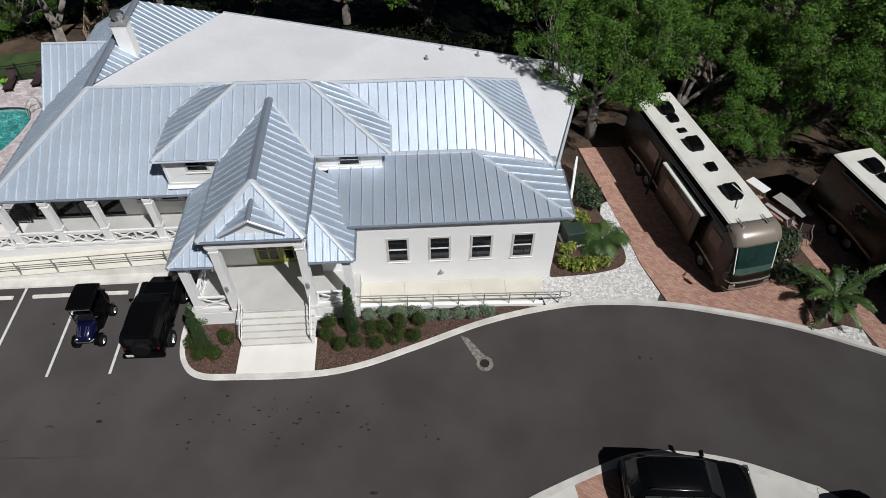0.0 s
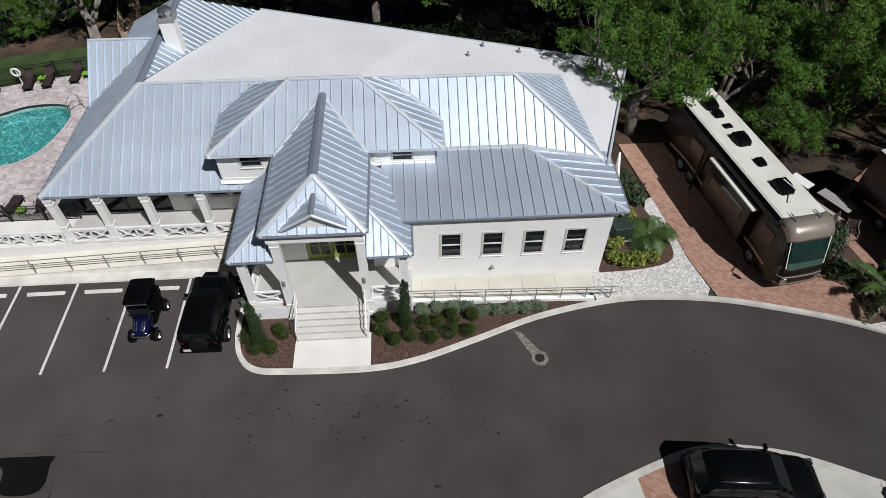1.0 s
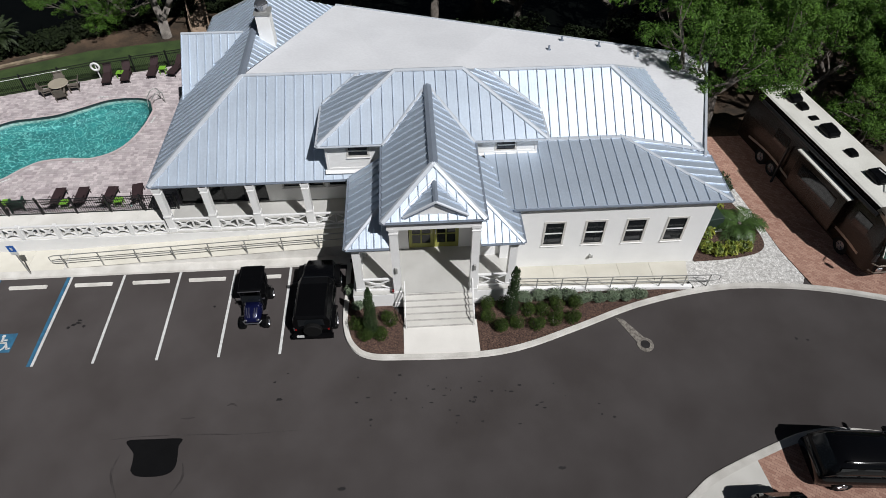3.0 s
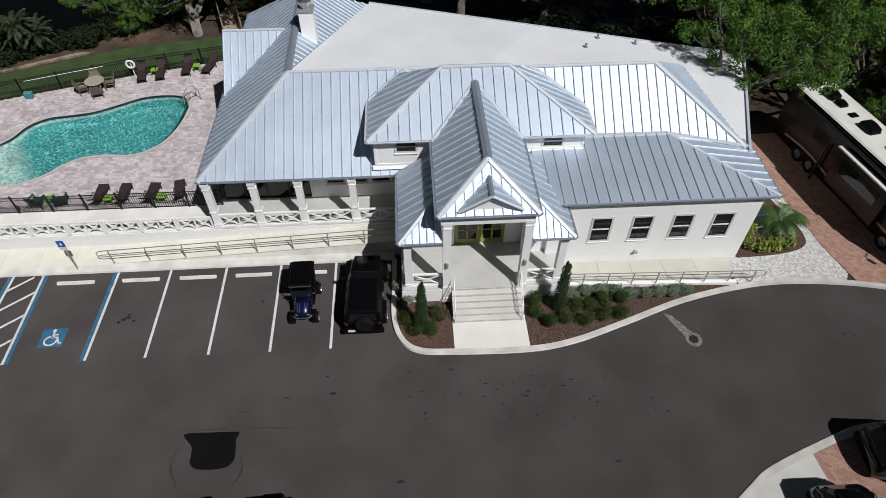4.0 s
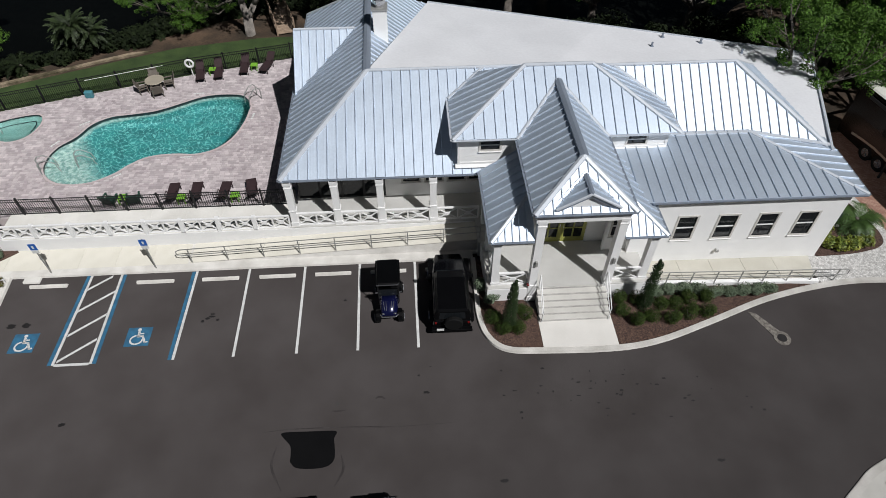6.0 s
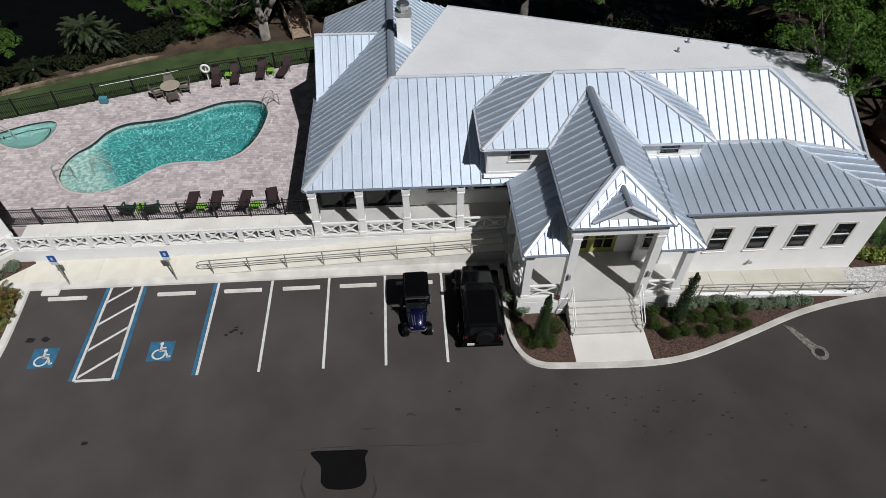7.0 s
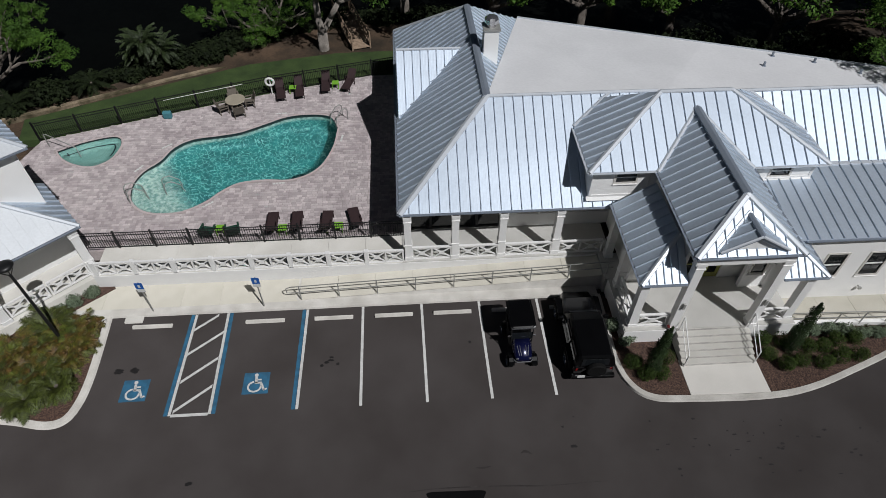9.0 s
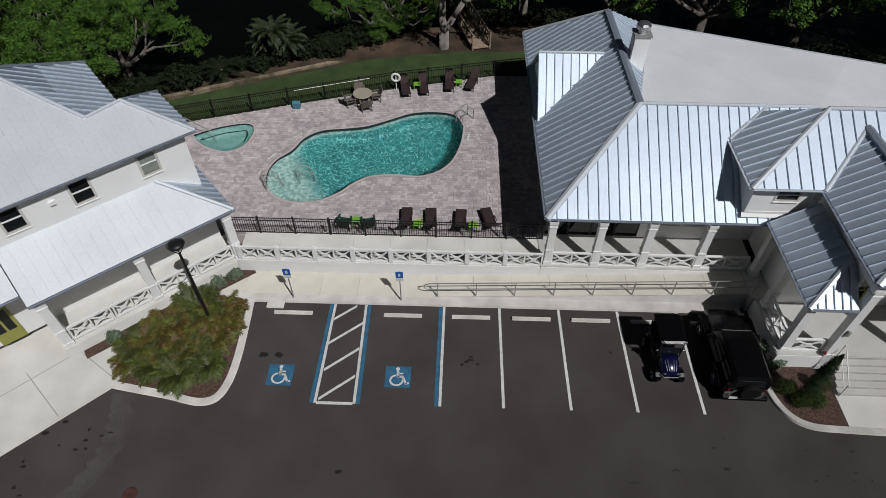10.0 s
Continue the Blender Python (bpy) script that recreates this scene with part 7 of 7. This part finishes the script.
for i, (x, y) in enumerate(((12.35, 1.2), (12.9, 0.68), (13.66, 0.8), (14.5, 0.65), (15.42, 0.85), (16.25, 0.95), (14.26, 1.45), (14.95, 1.45), (15.71, 1.7), (16.58, 1.8), (6.18, 1.15), (6.62, 0.55), (7.34, 0.5), (7.78, 1.3), (12.4, 2.0), (13.2, 1.9))):
    shrub("boxwood", x, y, 0.1, 0.42, 0.42, 0.44, BOXWD, "rounded clipped green shrub in bark mulch", "shrub", "clipped shrubs", 100 + i, 0.034, 1, 800)
for i, (x, y) in enumerate(((14.3, 2.3), (15.0, 2.35), (15.7, 2.35), (16.4, 2.3), (17.1, 2.1), (17.8, 2.05), (18.5, 2.1), (19.2, 2.1), (19.8, 2.15), (5.95, 3.2), (6.3, 2.4), (-18.4, 6.5), (-19.0, 6.0), (-19.6, 5.5), (-20.2, 5.0), (-22.8, 2.7))):
    shrub("sage_shrub", x, y, 0.1, 0.42, 0.36, 0.34, SAGE, "silver green loose shrub against the white wall", "shrub", "silver shrubs", 200 + i, 0.05, 8, 130)
for i, (x, y) in enumerate(((24.15, 4.9), (24.6, 4.65), (25.3, 4.75), (24.4, 5.8), (25.6, 8.0), (25.1, 8.3), (25.9, 4.8))):
    shrub("croton", x, y, 0.12, 0.45, 0.4, 0.42, YELLOW, "yellow leaved croton in mulch by the wall", "shrub", "yellow shrubs", 300 + i, 0.09)
for i, (x, y, r) in enumerate(((26.3, 9.5, 0.8), (26.0, 10.8, 0.7), (35.0, 3.5, 0.8), (35.3, 4.8, 0.9), (36.4, 6.0, 0.7), (38.0, 2.8, 0.8), (37.2, 1.6, 0.5), (24.6, 7.6, 0.5))):
    shrub("bush", x, y, 0.05, r, r, r * 0.75, LEAFD, "dark green leafy bush beside the pavers", "shrub", "dark bushes", 400 + i, 0.1, 9, 110)


CYP = mat("grey green cypress needles", (0.030, 0.052, 0.018), 0.9, 0, (0.018, 0.033, 0.011), 2, 6, 0, 0.2, island=0.4, spec=0.2)


def cypress(x, y, h):
    rng = random.Random(int(x * 10))
    t = thing("cypress", "narrow dark green cypress in the mulch bed", "tree", "cypresses by the steps", at=pose(x, y, 0.1))
    clumps = []
    for i in range(16):
        f = i / 15
        r = 0.31 * (1 - f) ** 0.5 + 0.07 if f > 0.12 else 0.28
        clumps.append((rng.gauss(0, 0.03), rng.gauss(0, 0.03), 0.15 + f * (h - 0.2), r, r, h / 14))
    o = new("leaves", leaf_mesh("cypress", clumps, 0.034, 460, CYP, int(x * 7), 0.4))
    o.parent = t
    bm = bmesh.new()
    tube(bm, (0, 0, -0.1), (0, 0, h * 0.9), 0.05, 0.01, 6)
    part("trunk", bm, BARK, t)


cypress(13.45, 1.55, 3.3)
cypress(6.95, 0.75, 3.3)


def frond(verts, faces, root, yaw, length, rise, droop, width, rng):
    """A bent midrib with rows of leaflets."""
    c, s = math.cos(yaw), math.sin(yaw)
    k = 11
    pts = []
    for i in range(k + 1):
        f = i / k
        r = length * f * (1 - 0.12 * f)
        pts.append(Vector((root[0] + c * r, root[1] + s * r, root[2] + rise * f - droop * f * f)))
    side = Vector((-s, c, 0))
    for i in range(1, k):
        f = i / k
        w = width * math.sin(math.pi * (0.12 + 0.86 * f)) * rng.uniform(0.8, 1.15)
        d = (pts[i + 1] - pts[i]).normalized()
        for sg in (-1, 1):
            for h in (0.0, 0.33, 0.66):
                base = pts[i].lerp(pts[i + 1], h)
                tip = base + side * sg * w + d * w * 0.7 + Vector((0, 0, -0.18 * w + rng.uniform(-0.04, 0.06)))
                b = d * length * 0.011
                n = len(verts)
                mid = (base + tip) / 2 + Vector((0, 0, 0.03))
                verts += [base - b, mid - b * 1.1, tip, mid + b * 1.1, base + b]
                faces.append((n, n + 1, n + 2, n + 3, n + 4))
    for i in range(k):
        n = len(verts)
        verts += [pts[i] - side * 0.015, pts[i + 1] - side * 0.01, pts[i + 1] + side * 0.01, pts[i] + side * 0.015]
        faces.append((n, n + 1, n + 2, n + 3))


def palm(x, y, z, trunk, n, length, material, label, seed, group, lift=0.7, width=0.3):
    rng = random.Random(seed)
    t = thing("palm", label, "palm", group, at=pose(x, y, z))
    verts, faces = [], []
    for i in range(n):
        yaw = i * 2.4 + rng.uniform(-0.3, 0.3)
        f = i / n
        frond(verts, faces, (0, 0, trunk), yaw, length * rng.uniform(0.8, 1.1), length * lift * (1.2 - f), length * rng.uniform(0.5, 0.9), width * length, rng)
    me = bpy.data.meshes.new("fronds")
    me.from_pydata([tuple(v) for v in verts], [], faces)
    me.materials.append(material)
    o = new("fronds", me)
    o.parent = t
    bm = bmesh.new()
    tube(bm, (0, 0, -0.1), (0, 0, trunk + 0.1), 0.14, 0.09, 8)
    part("trunk", bm, BARK, t)


palm(26.3, 6.3, 0.1, 0.5, 20, 1.6, FROND, "feathery green palm beside the end wall", 1, "green palms")
palm(36.35, 1.6, 0.05, 0.9, 13, 2.3, FROND, "green feather palm at the pad's edge", 2, "green palms", 0.95, 0.14)
palm(36.1, 2.7, 0.05, 0.5, 11, 1.5, FROND, "green feather palm at the pad's edge", 3, "green palms", 0.9, 0.15)
rnd = random.Random(31)
for i, (x, y) in enumerate(((-18.2, 1.4), (-18.3, 2.6), (-18.5, 3.9), (-19.3, 0.9), (-19.5, 2.1), (-19.8, 3.4), (-20.5, 1.3), (-20.9, 2.4), (-21.6, 1.5), (-19.2, 4.2), (-20.4, 3.3), (-18.1, 4.3), (-18.9, 1.8), (-19.0, 3.1), (-20.2, 1.9), (-21.3, 2.3), (-20.9, 3.0), (-18.0, 3.4), (-19.7, 4.4))):
    palm(x, y, 0.1, 0.35, 40, rnd.uniform(1.0, 1.35), COONTIE if i % 3 else OLIVE, "olive green low palm in the corner bed", 50 + i, "low palms in the bed", 0.95, 0.24)
SABAL = mat("grey green fan palm leaves", (0.042, 0.064, 0.02), 0.6, 0, (0.02, 0.033, 0.01), 1, 5, 0, 0.25, island=0.4)
for i, (x, y, h) in enumerate(((-20.6, 26.3, 2.3), (-21.4, 27.0, 1.6), (-19.8, 26.9, 1.5))):
    palm(x, y, ground_z(x, y), h, 54, 1.6, SABAL, "grey green sabal palm on the river bank", 70 + i, "sabal palms on the bank", 1.05, 0.13)
# bank plants carry the tree shade in their leaf colour
for i in range(16):
    x = -32 + 1.35 * i
    y = bank(x) + rnd.uniform(1.2, 4.0)
    palm(x, y, ground_z(x, y), 0.5, 26, rnd.uniform(1.2, 1.7), LEAFB, "palmetto on the river bank with shade in its leaf colour", 80 + i, "palmettos on the bank", 0.85, 0.17)
for i in range(84):
    x = -33 + 0.41 * i + rnd.uniform(-0.4, 0.4)
    y = bank(x) + rnd.uniform(1.0 if x < -12 else 2.0, 5.5)
    r = rnd.uniform(0.6, 1.3)
    shrub("bank_shrub", x, y, ground_z(x, y) - 0.1, r, r, r * 0.7, LEAFB, "leafy bank shrub with shade in its leaf colour", "shrub", "shrubs on the bank", 500 + i, 0.15, 9, 70)
# near-black shrubs added over sunlit soil that ought to lie dark
for i in range(26):
    x = 2.0 + 1.05 * i + rnd.uniform(-0.5, 0.5)
    y = 27.2 - 0.16 * (x - 2) + rnd.uniform(0.0, 4.0)
    r = rnd.uniform(1.0, 1.8)
    shrub("bank_shrub", x, y, ground_z(x, y) - 0.1, r, r, r * 0.8, LEAFB, "leafy bank shrub with shade in its leaf colour", "shrub", "shrubs on the bank", 700 + i, 0.15, 9, 70)
sheet("dirt_path", [(p[0], p[1]) for p in smooth_line([(-29, 20.5), (-26, 21.7), (-22, 23.5), (-19, 25.0), (-15.5, 26.4)])] + [(-17, 26.2), (-19, 25.3), (-22, 23.9), (-25, 22.55), (-29, 20.75)], 0.47, mat("sandy soil", (0.26, 0.205, 0.14), 1, 0, (0.06, 0.05, 0.025), 1.1, 12, 0.4, 0.35), "bare sandy strip along the river bank", "ground", 0.8)

# wooden boardwalk to the water
dock = thing("boardwalk", "brown wooden boardwalk with crossed rails at the river", "boardwalk", at=pose(-6.2, 28.4, 0.5, 0, 0, 17))
WOOD = mat("weathered deck wood", (0.34, 0.25, 0.18), 0.9, 0, (0.22, 0.16, 0.11), 3, 20, 0.3, 0.2)
for i in range(30):
    bm = bmesh.new()
    box(bm, -0.68, 0.68, 0.2 * i, 0.2 * i + 0.18, -0.04, 0)
    part("plank", bm, WOOD, dock)
for s in (-0.66, 0.66):
    for z in (0.12, 1.0):
        bm = bmesh.new()
        beam(bm, (s, 0, z), (s, 6.0, z), 0.06, 0.09)
        part("dock_rail", bm, WOOD, dock)
    for k in range(5):
        bm = bmesh.new()
        beam(bm, (s, 1.48 * k + 0.04, -2.6), (s, 1.48 * k + 0.04, 1.08), 0.1, 0.1)
        part("post", bm, WOOD, dock)
    for k in range(4):
        for z0, z1 in ((0.15, 0.96), (0.96, 0.15)):
            bm = bmesh.new()
            beam(bm, (s, 1.48 * k + 0.08, z0), (s, 1.48 * k + 1.48, z1), 0.05, 0.07)
            part("cross_bar", bm, WOOD, dock)

# utility box and screen by the end wall
util = thing("utility_box", "dark green utility box in the mulch bed", "utility box", at=pose(24.85, 6.7, 0.12, 0, 0, 8))
bm = bmesh.new()
box(bm, -0.5, 0.5, -0.45, 0.45, 0.08, 0.95, None, 0.04)
part("cabinet", bm, mat("dark green enamel", (0.03, 0.05, 0.04), 0.5), util)
bm = bmesh.new()
box(bm, -0.6, 0.6, -0.55, 0.55, 0, 0.08)
part("plinth", bm, CONCRETE, util)
bm = bmesh.new()
prism(bm, [(25.0, 8.7, 1.3), (25.12, 8.7, 1.3), (26.2, 12.2, 1.3), (26.08, 12.2, 1.3)], 1.3, Vector((0, 0, -1.3)))
solid("screen_wall", bm, STUCCO, "low white screen wall beside the house", "wall", kind="structure")
bm = bmesh.new()
tube(bm, (17.75, 4.18, 1.0), (17.75, 4.3, 1.0), 0.04, 0.04, 8)
box(bm, 17.7, 17.85, 4.12, 4.2, 0.9, 1.02)
part("hose_tap", bm, STEEL, house)
bm = bmesh.new()
tube(bm, (7.96, 2.29, 1.25), (7.96, 2.4, 1.25), 0.06, 0.06, 16)
part("round_sign", bm, mat("red sign enamel", (0.22, 0.03, 0.03), 0.4), house, "small red round sign")

# ---- terrace pavers ----
rnd = random.Random(12)
NEARP = []
REST = []
POUT, SOUT = grow(POOL, 0.16), grow(SPA, 0.16)
y = 9.05
row = 0
while y < 24.4:
    h = (0.17, 0.23, 0.17)[row % 3]
    x = -26.0 - rnd.uniform(0, 0.3)
    while x < -2.1:
        w = rnd.choice((0.17, 0.23, 0.30))
        cx, cy = x + w / 2, y + h / 2
        if all(inside(p, DECK) for p in ((x, y), (x + w, y + h))) and not inside((cx, cy), POUT) and not inside((cx, cy), SOUT):
            (NEARP if y < 9.9 and -17 < x < -6 else REST).append((cx, cy, w, h))
        x += w
    y += h
    row += 1
extra = NEARP[300:]
NEARP = NEARP[:300]
REST += extra
sizes = {}
for cx, cy, w, h in NEARP:
    if (w, h) not in sizes:
        bm = bmesh.new()
        loft(bm, [[(sx * (w / 2 - 0.008 - i), sy * (h / 2 - 0.008 - i), z) for sx, sy in ((-1, -1), (1, -1), (1, 1), (-1, 1))] for i, z in ((0, -0.03), (0, 0.008), (0.008, 0.016))])
        sizes[w, h] = mesh_of(bm, "paver", PAVER1)
    o = new("paver", sizes[w, h])
    o.parent, o.location = terrace, (cx, cy, DZ - 0.016 + rnd.uniform(-0.002, 0.002))
verts, faces = [], []
for cx, cy, w, h in REST:
    z = DZ + rnd.uniform(-0.003, 0.002)
    n = len(verts)
    a, b = w / 2 - 0.008, h / 2 - 0.008
    for i, zz in ((0, z - 0.02), (0.008, z)):
        verts += [(cx + sx * (a - i), cy + sy * (b - i), zz) for sx, sy in ((-1, -1), (1, -1), (1, 1), (-1, 1))]
    faces += [(n + 4, n + 5, n + 6, n + 7)] + [(n + k, n + (k + 1) % 4, n + 4 + (k + 1) % 4, n + 4 + k) for k in range(4)]
me = bpy.data.meshes.new("pavers")
me.from_pydata(verts, [], faces)
me.materials.append(PAVER)
o = new("pavers", me)
tagged(o, "pink and grey tumbled pavers of the pool terrace", "pavement", kind="stuff")
